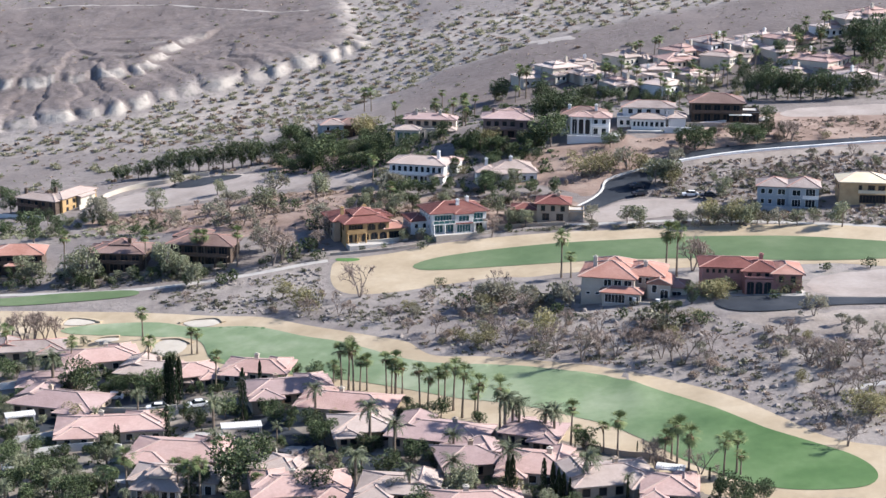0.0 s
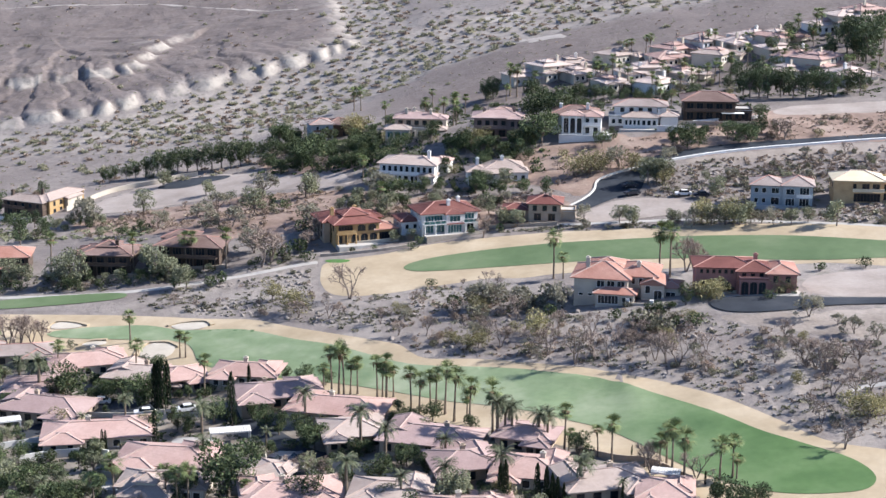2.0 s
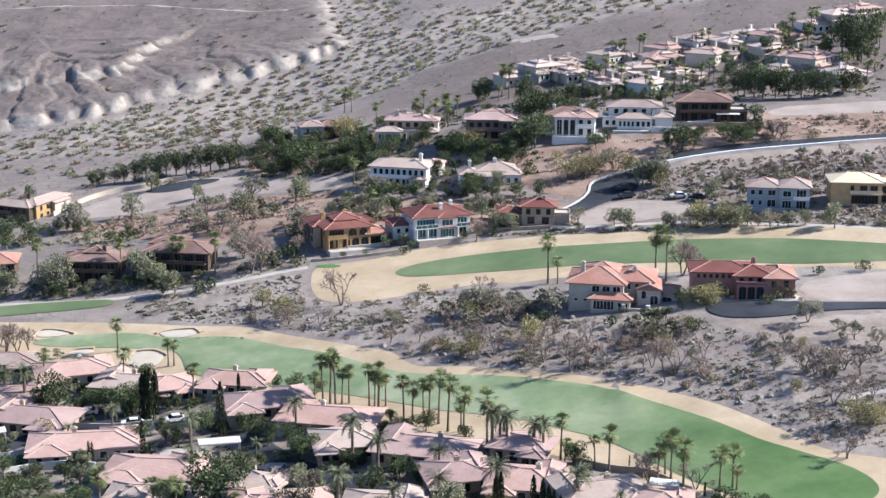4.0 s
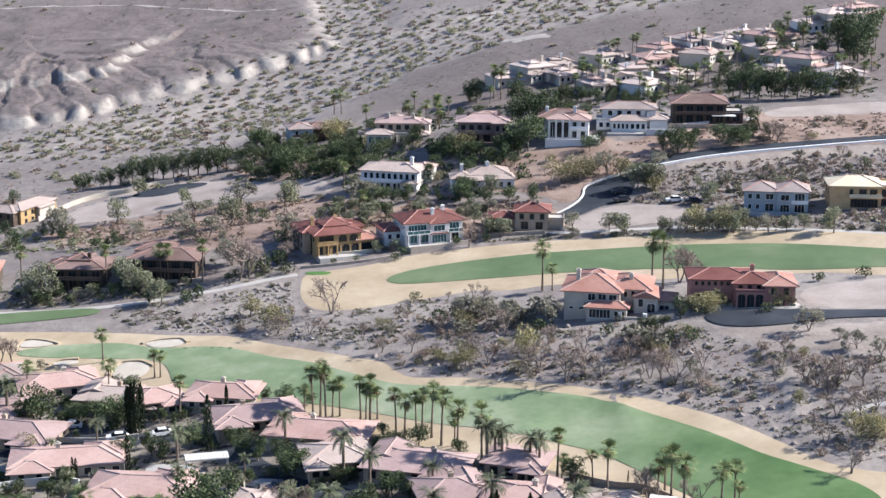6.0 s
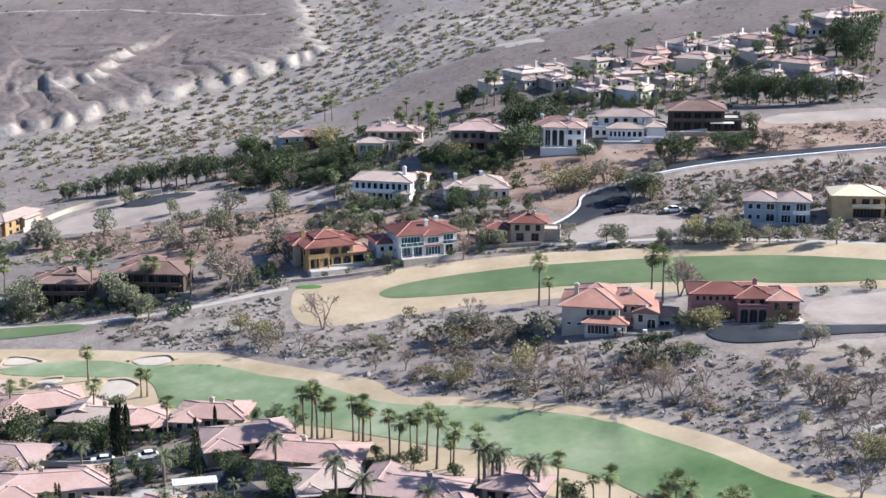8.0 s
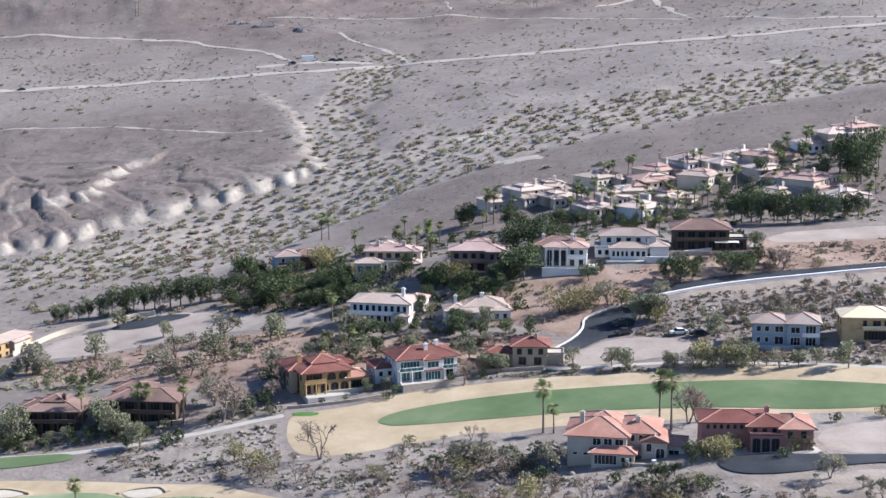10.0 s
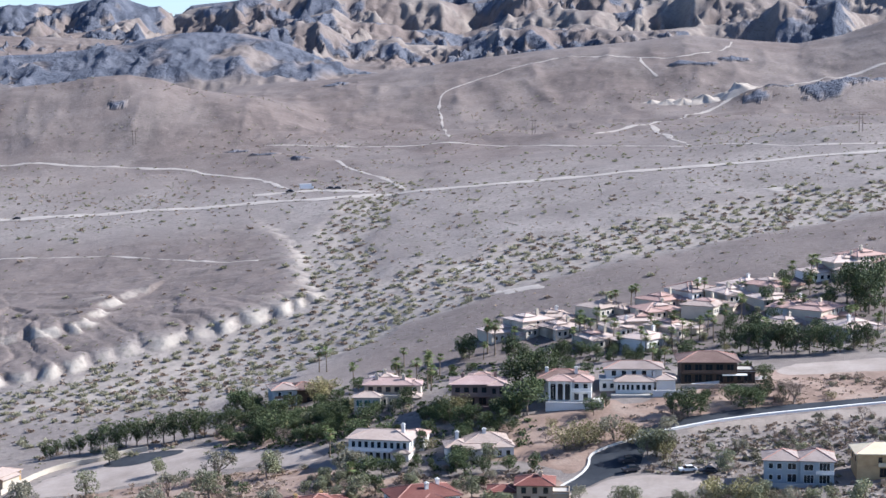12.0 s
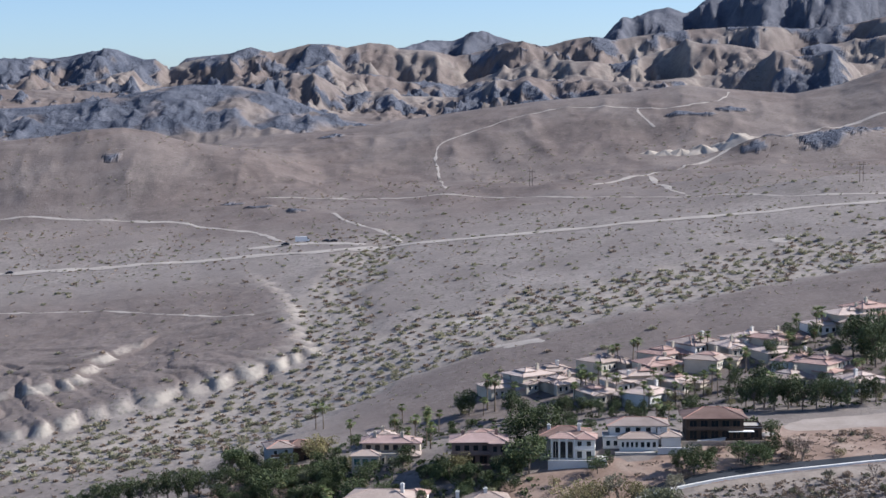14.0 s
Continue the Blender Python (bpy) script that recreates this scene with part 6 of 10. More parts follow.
house("bungalow", -64.3, 361.0, -10, "single-storey house with pale beige tile roofs", [(-10.2, 2.5, 20.4, 11, 2.75, 0, "hip", PLASTER_TAN, ROOF_BEIGE, 0.27, 1.0), (2.2, 0, 8.0, 7, 2.40, 0, "hip", PLASTER_TAN, ROOF_BEIGE, 0.27, 0.9), (-10.2, 6.1, 7.2, 8.2, 3.20, 0, "gable", PLASTER_TAN, ROOF_BEIGE, 0.27)], windows=((0, "f", 4, 1.7, 1.8, 0.2, 0.3, 12.1), (1, "f", 2, 1.5, 1.5, 0.6, 0.4, 7.6), (0, "r", 3, 1.2, 1.3, 0.9, 1, 10), (0, "l", 3, 1.2, 1.3, 0.9, 1, 10), (1, "r", 1, 1.2, 1.4, 0.8, 1, 5)), chimneys=((-1.2, 9.1, 5.3),), group="tiled houses by the fairway", hedge=8)
house("bungalow", -53.6, 358.6, 20, "single-storey pale plaster house with pink clay tile roofs", [(-5.7, 2.5, 11.4, 10, 2.75, 0, "hip", PLASTER_TAN, ROOF_PINK, 0.27, 1.0), (1.1, 0, 4.6, 7, 2.40, 0, "hip", PLASTER_TAN, ROOF_PINK, 0.27, 0.9), (-5.7, 5.5, 4.1, 7.5, 3.20, 0, "hip", PLASTER_TAN, ROOF_PINK, 0.27)], windows=((0, "f", 2, 1.7, 1.8, 0.2, 0.3, 6.5), (1, "f", 2, 1.5, 1.5, 0.6, 0.4, 4.2), (0, "r", 3, 1.2, 1.3, 0.9, 1, 9), (0, "l", 3, 1.2, 1.3, 0.9, 1, 9), (1, "r", 1, 1.2, 1.4, 0.8, 1, 5)), group="tiled houses by the fairway", hedge=8)
house("bungalow", -41.9, 357.6, -8, "single-storey pale plaster house with pink clay tile roofs", [(-7.8, 2.5, 15.7, 10, 2.75, 0, "hip", PLASTER_CREAM, ROOF_PINK, 0.27, 1.0), (-7.8, 0, 5.7, 7, 2.40, 0, "hip", PLASTER_CREAM, ROOF_PINK, 0.27, 0.9), (2.1, 5.5, 5.1, 7.5, 3.20, 0, "hip", PLASTER_CREAM, ROOF_PINK, 0.27)], windows=((0, "f", 3, 1.7, 1.8, 0.2, 6.0, 15.4), (1, "f", 2, 1.5, 1.5, 0.6, 0.4, 5.3), (0, "r", 3, 1.2, 1.3, 0.9, 1, 9), (0, "l", 3, 1.2, 1.3, 0.9, 1, 9), (1, "r", 1, 1.2, 1.4, 0.8, 1, 5)), chimneys=((-0.6, 8.5, 5.3),), group="tiled houses by the fairway", hedge=8)
house("bungalow", -31.2, 341.9, 14, "single-storey tan plaster house with mauve-grey tile roofs", [(-9.9, 2.5, 19.8, 11, 2.75, 0, "hip", PLASTER_TAN, ROOF_MAUVE, 0.27, 1.0), (-9.9, 0, 7.1, 7, 2.40, 0, "hip", PLASTER_TAN, ROOF_MAUVE, 0.27, 0.9), (2.8, 6.1, 6.4, 8.2, 3.20, 0, "hip", PLASTER_TAN, ROOF_MAUVE, 0.27)], windows=((0, "f", 4, 1.7, 1.8, 0.2, 7.4, 19.5), (1, "f", 2, 1.5, 1.5, 0.6, 0.4, 6.7), (0, "r", 3, 1.2, 1.3, 0.9, 1, 10), (0, "l", 3, 1.2, 1.3, 0.9, 1, 10), (1, "r", 1, 1.2, 1.4, 0.8, 1, 5)), chimneys=((-3.0, 9.1, 5.3),), group="tiled houses by the fairway", hedge=8)
house("bungalow", -20.8, 328.7, -12, "single-storey pale plaster house with pink clay tile roofs", [(-11.0, 2.5, 22.0, 12, 2.75, 0, "hip", PLASTER_CREAM, ROOF_PINK, 0.27, 1.0), (2.7, 0, 8.3, 7, 2.40, 0, "hip", PLASTER_CREAM, ROOF_PINK, 0.27, 0.9), (-11.0, 6.6, 7.5, 9.0, 3.20, 0, "hip", PLASTER_CREAM, ROOF_PINK, 0.27)], windows=((0, "f", 4, 1.7, 1.8, 0.2, 0.3, 13.4), (1, "f", 2, 1.5, 1.5, 0.6, 0.4, 7.9), (0, "r", 3, 1.2, 1.3, 0.9, 1, 11), (0, "l", 3, 1.2, 1.3, 0.9, 1, 11), (1, "r", 1, 1.2, 1.4, 0.8, 1, 5)), chimneys=((-2.0, 9.7, 5.3),), group="tiled houses by the fairway", hedge=8)
house("bungalow", -14.4, 314.3, 10, "single-storey house with pale beige tile roofs", [(-6.7, 2.5, 13.3, 11, 2.75, 0, "hip", PLASTER_TAN, ROOF_BEIGE, 0.27, 1.0), (-6.7, 0, 5.1, 7, 2.40, 0, "hip", PLASTER_TAN, ROOF_BEIGE, 0.27, 0.9), (1.6, 6.1, 4.6, 8.2, 3.20, 0, "hip", PLASTER_TAN, ROOF_BEIGE, 0.27)], windows=((0, "f", 2, 1.7, 1.8, 0.2, 5.4, 13.0), (1, "f", 2, 1.5, 1.5, 0.6, 0.4, 4.7), (0, "r", 3, 1.2, 1.3, 0.9, 1, 10), (0, "l", 3, 1.2, 1.3, 0.9, 1, 10), (1, "r", 1, 1.2, 1.4, 0.8, 1, 5)), group="tiled houses by the fairway", hedge=8)
house("bungalow", -2.0, 306.2, -15, "single-storey tan plaster house with mauve-grey tile roofs", [(-10.3, 2.5, 20.6, 12, 2.75, 0, "hip", PLASTER_TAN, ROOF_MAUVE, 0.27, 1.0), (2.6, 0, 7.7, 7, 2.40, 0, "hip", PLASTER_TAN, ROOF_MAUVE, 0.27, 0.9), (-10.3, 6.6, 6.9, 9.0, 3.20, 0, "gable", PLASTER_TAN, ROOF_MAUVE, 0.27)], windows=((0, "f", 4, 1.7, 1.8, 0.2, 0.3, 12.6), (1, "f", 2, 1.5, 1.5, 0.6, 0.4, 7.3), (0, "r", 3, 1.2, 1.3, 0.9, 1, 11), (0, "l", 3, 1.2, 1.3, 0.9, 1, 11), (1, "r", 1, 1.2, 1.4, 0.8, 1, 5)), chimneys=((2.9, 9.7, 5.3),), group="tiled houses by the fairway", hedge=8)
house("bungalow", 7.0, 292.6, 12, "single-storey tan plaster house with mauve-grey tile roofs", [(-6.8, 2.5, 13.5, 11, 2.75, 0, "hip", PLASTER_TAN, ROOF_MAUVE, 0.27, 1.0), (-6.8, 0, 5.1, 7, 2.40, 0, "hip", PLASTER_TAN, ROOF_MAUVE, 0.27, 0.9), (1.7, 6.1, 4.6, 8.2, 3.20, 0, "gable", PLASTER_TAN, ROOF_MAUVE, 0.27)], windows=((0, "f", 2, 1.7, 1.8, 0.2, 5.4, 13.2), (1, "f", 2, 1.5, 1.5, 0.6, 0.4, 4.7), (0, "r", 3, 1.2, 1.3, 0.9, 1, 10), (0, "l", 3, 1.2, 1.3, 0.9, 1, 10), (1, "r", 1, 1.2, 1.4, 0.8, 1, 5)), chimneys=((0.1, 9.1, 5.3),), group="tiled houses by the fairway", hedge=8)
house("bungalow", 16.4, 287.0, -10, "single-storey pale plaster house with pink clay tile roofs", [(-7.2, 2.5, 14.3, 12, 2.75, 0, "hip", PLASTER_CREAM, ROOF_PINK, 0.27, 1.0), (-7.2, 0, 5.2, 7, 2.40, 0, "hip", PLASTER_CREAM, ROOF_PINK, 0.27, 0.9), (2.0, 6.6, 4.7, 9.0, 3.20, 0, "gable", PLASTER_CREAM, ROOF_PINK, 0.27)], windows=((0, "f", 3, 1.7, 1.8, 0.2, 5.5, 14.0), (1, "f", 2, 1.5, 1.5, 0.6, 0.4, 4.8), (0, "r", 3, 1.2, 1.3, 0.9, 1, 11), (0, "l", 3, 1.2, 1.3, 0.9, 1, 11), (1, "r", 1, 1.2, 1.4, 0.8, 1, 5)), chimneys=((2.3, 9.7, 5.3),), group="tiled houses by the fairway", hedge=8)
house("bungalow", 16.0, 305.1, -18, "single-storey tan plaster house with mauve-grey tile roofs", [(-5.9, 2.5, 11.9, 9, 2.75, 0, "hip", PLASTER_TAN, ROOF_MAUVE, 0.27, 1.0), (1.0, 0, 4.9, 7, 2.40, 0, "hip", PLASTER_TAN, ROOF_MAUVE, 0.27, 0.9), (-5.9, 5.0, 4.4, 6.8, 3.20, 0, "hip", PLASTER_TAN, ROOF_MAUVE, 0.27)], windows=((0, "f", 2, 1.7, 1.8, 0.2, 0.3, 6.7), (1, "f", 2, 1.5, 1.5, 0.6, 0.4, 4.5), (0, "r", 3, 1.2, 1.3, 0.9, 1, 8), (0, "l", 3, 1.2, 1.3, 0.9, 1, 8), (1, "r", 1, 1.2, 1.4, 0.8, 1, 5)), group="tiled houses by the fairway", hedge=8)
house("bungalow", 31.7, 280.2, 14, "single-storey house with pale grey-beige tile roofs", [(-8.6, 2.5, 17.1, 11, 2.75, 0, "hip", PLASTER_TAN, ROOF_BEIGE, 0.27, 1.0), (2.6, 0, 6.0, 7, 2.40, 0, "hip", PLASTER_TAN, ROOF_BEIGE, 0.27, 0.9), (-8.6, 6.1, 5.4, 8.2, 3.20, 0, "gable", PLASTER_TAN, ROOF_BEIGE, 0.27)], windows=((0, "f", 3, 1.7, 1.8, 0.2, 0.3, 10.8), (1, "f", 2, 1.5, 1.5, 0.6, 0.4, 5.6), (0, "r", 3, 1.2, 1.3, 0.9, 1, 10), (0, "l", 3, 1.2, 1.3, 0.9, 1, 10), (1, "r", 1, 1.2, 1.4, 0.8, 1, 5)), chimneys=((1.7, 9.1, 5.3),), group="tiled houses by the fairway", hedge=8)
house("bungalow", 39.4, 274.8, -8, "single-storey pale plaster house with pink clay tile roofs", [(-5.0, 2.5, 9.9, 10, 2.75, 0, "hip", PLASTER_TAN, ROOF_PINK, 0.27, 1.0), (-5.0, 0, 4.1, 7, 2.40, 0, "hip", PLASTER_TAN, ROOF_PINK, 0.27, 0.9), (0.9, 5.5, 3.7, 7.5, 3.20, 0, "hip", PLASTER_TAN, ROOF_PINK, 0.27)], windows=((0, "f", 2, 1.7, 1.8, 0.2, 4.4, 9.6), (1, "f", 2, 1.5, 1.5, 0.6, 0.4, 3.7), (0, "r", 3, 1.2, 1.3, 0.9, 1, 9), (0, "l", 3, 1.2, 1.3, 0.9, 1, 9), (1, "r", 1, 1.2, 1.4, 0.8, 1, 5)), group="tiled houses by the fairway", hedge=8)
house("bungalow", -24.1, 283.4, 10, "single-storey pale plaster house with pink clay tile roofs", [(-9.7, 2.5, 19.4, 12, 2.75, 0, "hip", PLASTER_CREAM, ROOF_PINK, 0.27, 1.0), (2.6, 0, 7.1, 7, 2.40, 0, "hip", PLASTER_CREAM, ROOF_PINK, 0.27, 0.9), (-9.7, 6.6, 6.4, 9.0, 3.20, 0, "hip", PLASTER_CREAM, ROOF_PINK, 0.27)], windows=((0, "f", 4, 1.7, 1.8, 0.2, 0.3, 12.0), (1, "f", 2, 1.5, 1.5, 0.6, 0.4, 6.7), (0, "r", 3, 1.2, 1.3, 0.9, 1, 11), (0, "l", 3, 1.2, 1.3, 0.9, 1, 11), (1, "r", 1, 1.2, 1.4, 0.8, 1, 5)), chimneys=((-1.7, 9.7, 5.3),), group="tiled houses by the fairway", hedge=8)
house("bungalow", -31.7, 297.1, -20, "single-storey house with pale beige tile roofs", [(-4.3, 2.5, 8.5, 8, 2.75, 0, "hip", PLASTER_CREAM, ROOF_BEIGE, 0.27, 1.0), (-4.3, 0, 3.2, 7, 2.40, 0, "hip", PLASTER_CREAM, ROOF_BEIGE, 0.27, 0.9), (1.1, 4.4, 2.9, 6.0, 3.20, 0, "hip", PLASTER_CREAM, ROOF_BEIGE, 0.27)], windows=((0, "f", 2, 1.7, 1.8, 0.2, 3.5, 8.2), (1, "f", 2, 1.5, 1.5, 0.6, 0.4, 2.8), (0, "r", 3, 1.2, 1.3, 0.9, 1, 7), (0, "l", 3, 1.2, 1.3, 0.9, 1, 7), (1, "r", 1, 1.2, 1.4, 0.8, 1, 5)), group="tiled houses by the fairway", hedge=8)
# grey tile here stands for the shade lying on these roofs
house("bungalow", -96.7, 381.1, 10, "single-storey house with tile roofs, their shade put into the grey colour", [(-8.9, 2.5, 17.7, 9, 2.75, 0, "hip", PLASTER_TAN, ROOF_GREY, 0.27, 1.0), (2.6, 0, 6.3, 7, 2.40, 0, "hip", PLASTER_TAN, ROOF_GREY, 0.27, 0.9), (-8.9, 5.0, 5.7, 6.8, 3.20, 0, "gable", PLASTER_TAN, ROOF_GREY, 0.27)], windows=((0, "f", 3, 1.7, 1.8, 0.2, 0.3, 11.1), (1, "f", 2, 1.5, 1.5, 0.6, 0.4, 5.9), (0, "r", 3, 1.2, 1.3, 0.9, 1, 8), (0, "l", 3, 1.2, 1.3, 0.9, 1, 8), (1, "r", 1, 1.2, 1.4, 0.8, 1, 5)), chimneys=((-0.4, 7.9, 5.3),), group="tiled houses by the fairway", hedge=8)
house("bungalow", -87.2, 359.3, 6, "single-storey tan plaster house with mauve-grey tile roofs", [(-7.1, 2.5, 14.2, 8, 2.75, 0, "hip", PLASTER_TAN, ROOF_MAUVE, 0.27, 1.0), (-7.1, 0, 5.6, 7, 2.40, 0, "hip", PLASTER_TAN, ROOF_MAUVE, 0.27, 0.9), (1.5, 4.4, 5.0, 6.0, 3.20, 0, "gable", PLASTER_TAN, ROOF_MAUVE, 0.27)], windows=((0, "f", 2, 1.7, 1.8, 0.2, 5.9, 13.9), (1, "f", 2, 1.5, 1.5, 0.6, 0.4, 5.2), (0, "r", 3, 1.2, 1.3, 0.9, 1, 7), (0, "l", 3, 1.2, 1.3, 0.9, 1, 7), (1, "r", 1, 1.2, 1.4, 0.8, 1, 5)), group="tiled houses by the fairway", hedge=8)
house("bungalow", -8.0, 281.7, -6, "single-storey house with pale beige tile roofs", [(-7.6, 2.5, 15.1, 10, 2.75, 0, "hip", PLASTER_TAN, ROOF_BEIGE, 0.27, 1.0), (-7.6, 0, 6.2, 7, 2.40, 0, "hip", PLASTER_TAN, ROOF_BEIGE, 0.27, 0.9), (1.4, 5.5, 5.6, 7.5, 3.20, 0, "gable", PLASTER_TAN, ROOF_BEIGE, 0.27)], windows=((0, "f", 2, 1.7, 1.8, 0.2, 6.5, 14.8), (1, "f", 2, 1.5, 1.5, 0.6, 0.4, 5.8), (0, "r", 3, 1.2, 1.3, 0.9, 1, 9), (0, "l", 3, 1.2, 1.3, 0.9, 1, 9), (1, "r", 1, 1.2, 1.4, 0.8, 1, 5)), chimneys=((1.7, 8.5, 5.3),), group="tiled houses by the fairway", hedge=8)
house("bungalow", 6.8, 271.3, 6, "single-storey pale plaster house with pink clay tile roofs", [(-8.8, 2.5, 17.6, 11, 2.75, 0, "hip", PLASTER_CREAM, ROOF_PINK, 0.27, 1.0), (-8.8, 0, 7.3, 7, 2.40, 0, "hip", PLASTER_CREAM, ROOF_PINK, 0.27, 0.9), (1.5, 6.1, 6.6, 8.2, 3.20, 0, "hip", PLASTER_CREAM, ROOF_PINK, 0.27)], windows=((0, "f", 3, 1.7, 1.8, 0.2, 7.6, 17.3), (1, "f", 2, 1.5, 1.5, 0.6, 0.4, 6.9), (0, "r", 3, 1.2, 1.3, 0.9, 1, 10), (0, "l", 3, 1.2, 1.3, 0.9, 1, 10), (1, "r", 1, 1.2, 1.4, 0.8, 1, 5)), chimneys=((-1.8, 9.1, 5.3),), group="tiled houses by the fairway", hedge=8)
house("pavilion_house", -49.7, 292.8, -5, "low house with a wide beige roof and a columned terrace", [(-9, 3, 18, 9, 3.2, 0, "hip", PLASTER_CREAM, ROOF_BEIGE, 0.3, 0.8), (-7, -1.2, 9, 7, 3.1, 0, "hip", PLASTER_CREAM, ROOF_BEIGE, 0.4, 1.2), (-4.5, 1, 4, 4, 1.6, 3.6, "hip", PLASTER_CREAM, ROOF_BEIGE, 0.4, 0.7)], windows=((1, "f", 5, 1.4, 2.4, 0.1, 0.2, 8.8), (0, "f", 4, 1.6, 2.2, 0.2, 9.5, 17.5)), columns=((-7.6, -2.0, 0, 3.0, 0.18), (-5, -2.0, 0, 3.0, 0.18), (-2.4, -2.0, 0, 3.0, 0.18), (0.2, -2.0, 0, 3.0, 0.18), (2.6, -2.0, 0, 3.0, 0.18)))
# brown front block: the shade on the ochre villa's front is put into its colour
house("villa", -131.1, 537.7, -24, "two-storey ochre villa with pale tile roof, its shaded front coloured brown", [(-8.5, 0, 17, 9, 5.6, 0, "hip", PLASTER_BROWN_SHADE, ROOF_BEIGE, 0.28), (1.5, 3, 8, 21, 6.0, 0, "hip", PLASTER_OCHRE, ROOF_BEIGE, 0.28), (4.5, 12, 6.5, 9, 5.2, 0, "gable", PLASTER_CREAM, ROOF_BEIGE, 0.34)], windows=((0, "f", 5, 1.6, 1.7, 3.4, 0.5, 16.5), (0, "f", 4, 2.0, 2.1, 0.4, 0.5, 16.5), (1, "r", 5, 1.3, 1.8, 3.5, 1, 20), (1, "r", 5, 1.5, 2.1, 0.4, 1, 20)), chimneys=((-6.5, 3, 8.4), (3, 8, 8.6)), balconies=((-8, 2, 0, 3.1, 1.8, TRIM_BROWN),))
house("villa", -118.4, 459.5, 6, "two-storey brown villa with an orange-red tile roof", [(-8, 0, 16, 11, 5.8, 0, "hip", PLASTER_BROWN_SHADE, ROOF_ORANGE, 0.34, 0.9), (-3, -2.5, 6, 4, 2.8, 0, "hip", PLASTER_BROWN_SHADE, ROOF_ORANGE, 0.3)], windows=((0, "f", 4, 2.2, 1.8, 3.3, 0.5, 15.5), (0, "f", 4, 2.0, 2.2, 0.2, 0.5, 15.5)), balconies=((-7, 7, 0, 3.0, 1.5, TRIM_BROWN),))
house("villa", -88.5, 447.6, -4, "two-storey dark brown villa with a red-brown hipped roof", [(-6.5, 0, 15, 12, 6.2, 0, "hip", PLASTER_BROWN_SHADE, ROOF_BROWN, 0.27, 1.0), (-10, 5, 7, 8, 5.2, 0, "hip", PLASTER_TAN, ROOF_BROWN, 0.34), (-2.5, 4, 6, 6, 1.3, 6.5, "hip", PLASTER_BROWN_SHADE, ROOF_BROWN, 0.34)], windows=((0, "f", 4, 2.4, 2.0, 3.6, 0.5, 14.5), (0, "f", 4, 2.6, 2.5, 0.2, 0.5, 14.5)), chimneys=((3.4, 5, 9.4),), balconies=((-6, 8, 0, 3.2, 1.8, TRIM_BROWN),), columns=((-5.8, -1.6, 0, 3.0, 0.22), (-1.5, -1.6, 0, 3.0, 0.22), (3.0, -1.6, 0, 3.0, 0.22), (7.6, -1.6, 0, 3.0, 0.22)))
house("villa", -65.7, 445.8, -8, "two-storey dark brown villa with deep shaded porches", [(-9, 0, 19, 11, 6.6, 0, "hip", PLASTER_BROWN_SHADE, ROOF_BROWN, 0.3, 1.2), (-9.5, 7, 10, 8, 7.2, 0, "hip", PLASTER_TAN, ROOF_BROWN, 0.34)], windows=((0, "f", 5, 2.8, 2.3, 3.8, 0.5, 18.5), (0, "f", 5, 2.6, 2.6, 0.2, 0.5, 18.5), (0, "r", 2, 1.5, 2, 3.8, 1, 10)), balconies=((-8.5, 9.5, 0, 3.4, 2.2, TRIM_BROWN),), columns=((-8.2, -2, 0, 3.2, 0.22), (-3.4, -2, 0, 3.2, 0.22), (1.4, -2, 0, 3.2, 0.22), (5.6, -2, 0, 3.2, 0.22), (9.2, -2, 0, 3.2, 0.22)))
house("villa", -19.8, 454.0, 20, "ochre two-storey villa with red tile roofs and an arcaded terrace", [(-8, 0, 14, 10, 6.2, 0, "hip", PLASTER_OCHRE, ROOF_RED, 0.27, 1.0), (-10, 6, 9, 12, 5.8, 0, "hip", PLASTER_TAN, ROOF_RED, 0.36, 0.8), (5.0, 0.5, 6.5, 7, 3.7, 0, "hip", PLASTER_OCHRE, ROOF_ORANGE, 0.36, 0.8), (-1.5, 9, 11, 7, 5.6, 0, "hip", PLASTER_OCHRE, ROOF_RED, 0.36, 0.8), (-4, 4, 7, 7, 1.4, 6.4, "hip", PLASTER_OCHRE, ROOF_RED, 0.36, 0.7)], windows=((0, "f", 1, 4.6, 2.2, 3.6, 0.4, 6.0), (0, "f", 2, 2.6, 2.2, 3.6, 6.6, 13.4, "arch"), (0, "f", 1, 1.3, 2.4, 0.2, 0.4, 2.6), (0, "f", 1, 1.2, 2.4, 0.2, 2.6, 4.6), (0, "f", 3, 2.4, 2.7, 0.1, 4.8, 13.6, "arch"), (2, "f", 1, 4.8, 2.6, 0.1, 0.4, 6.1), (0, "l", 3, 1.3, 1.9, 3.6, 0.6, 9), (1, "l", 4, 1.2, 1.8, 3.2, 0.8, 11), (1, "l", 3, 1.2, 1.8, 0.6, 0.8, 11)), chimneys=((-6.5, 9, 9.2), (1, 10, 9.2)), balconies=((-7.8, -1.6, 0, 3.3, 1.3, PLASTER_OCHRE),), columns=((-7.6, -1.1, 0, 3.1, 0.25), (-4.6, -1.1, 0, 3.1, 0.25), (-1.8, -1.1, 0, 3.1, 0.25)), extra=(("terrace", (-8, -4, -2.4, 11, -0.1, 0.02), CONCRETE),))
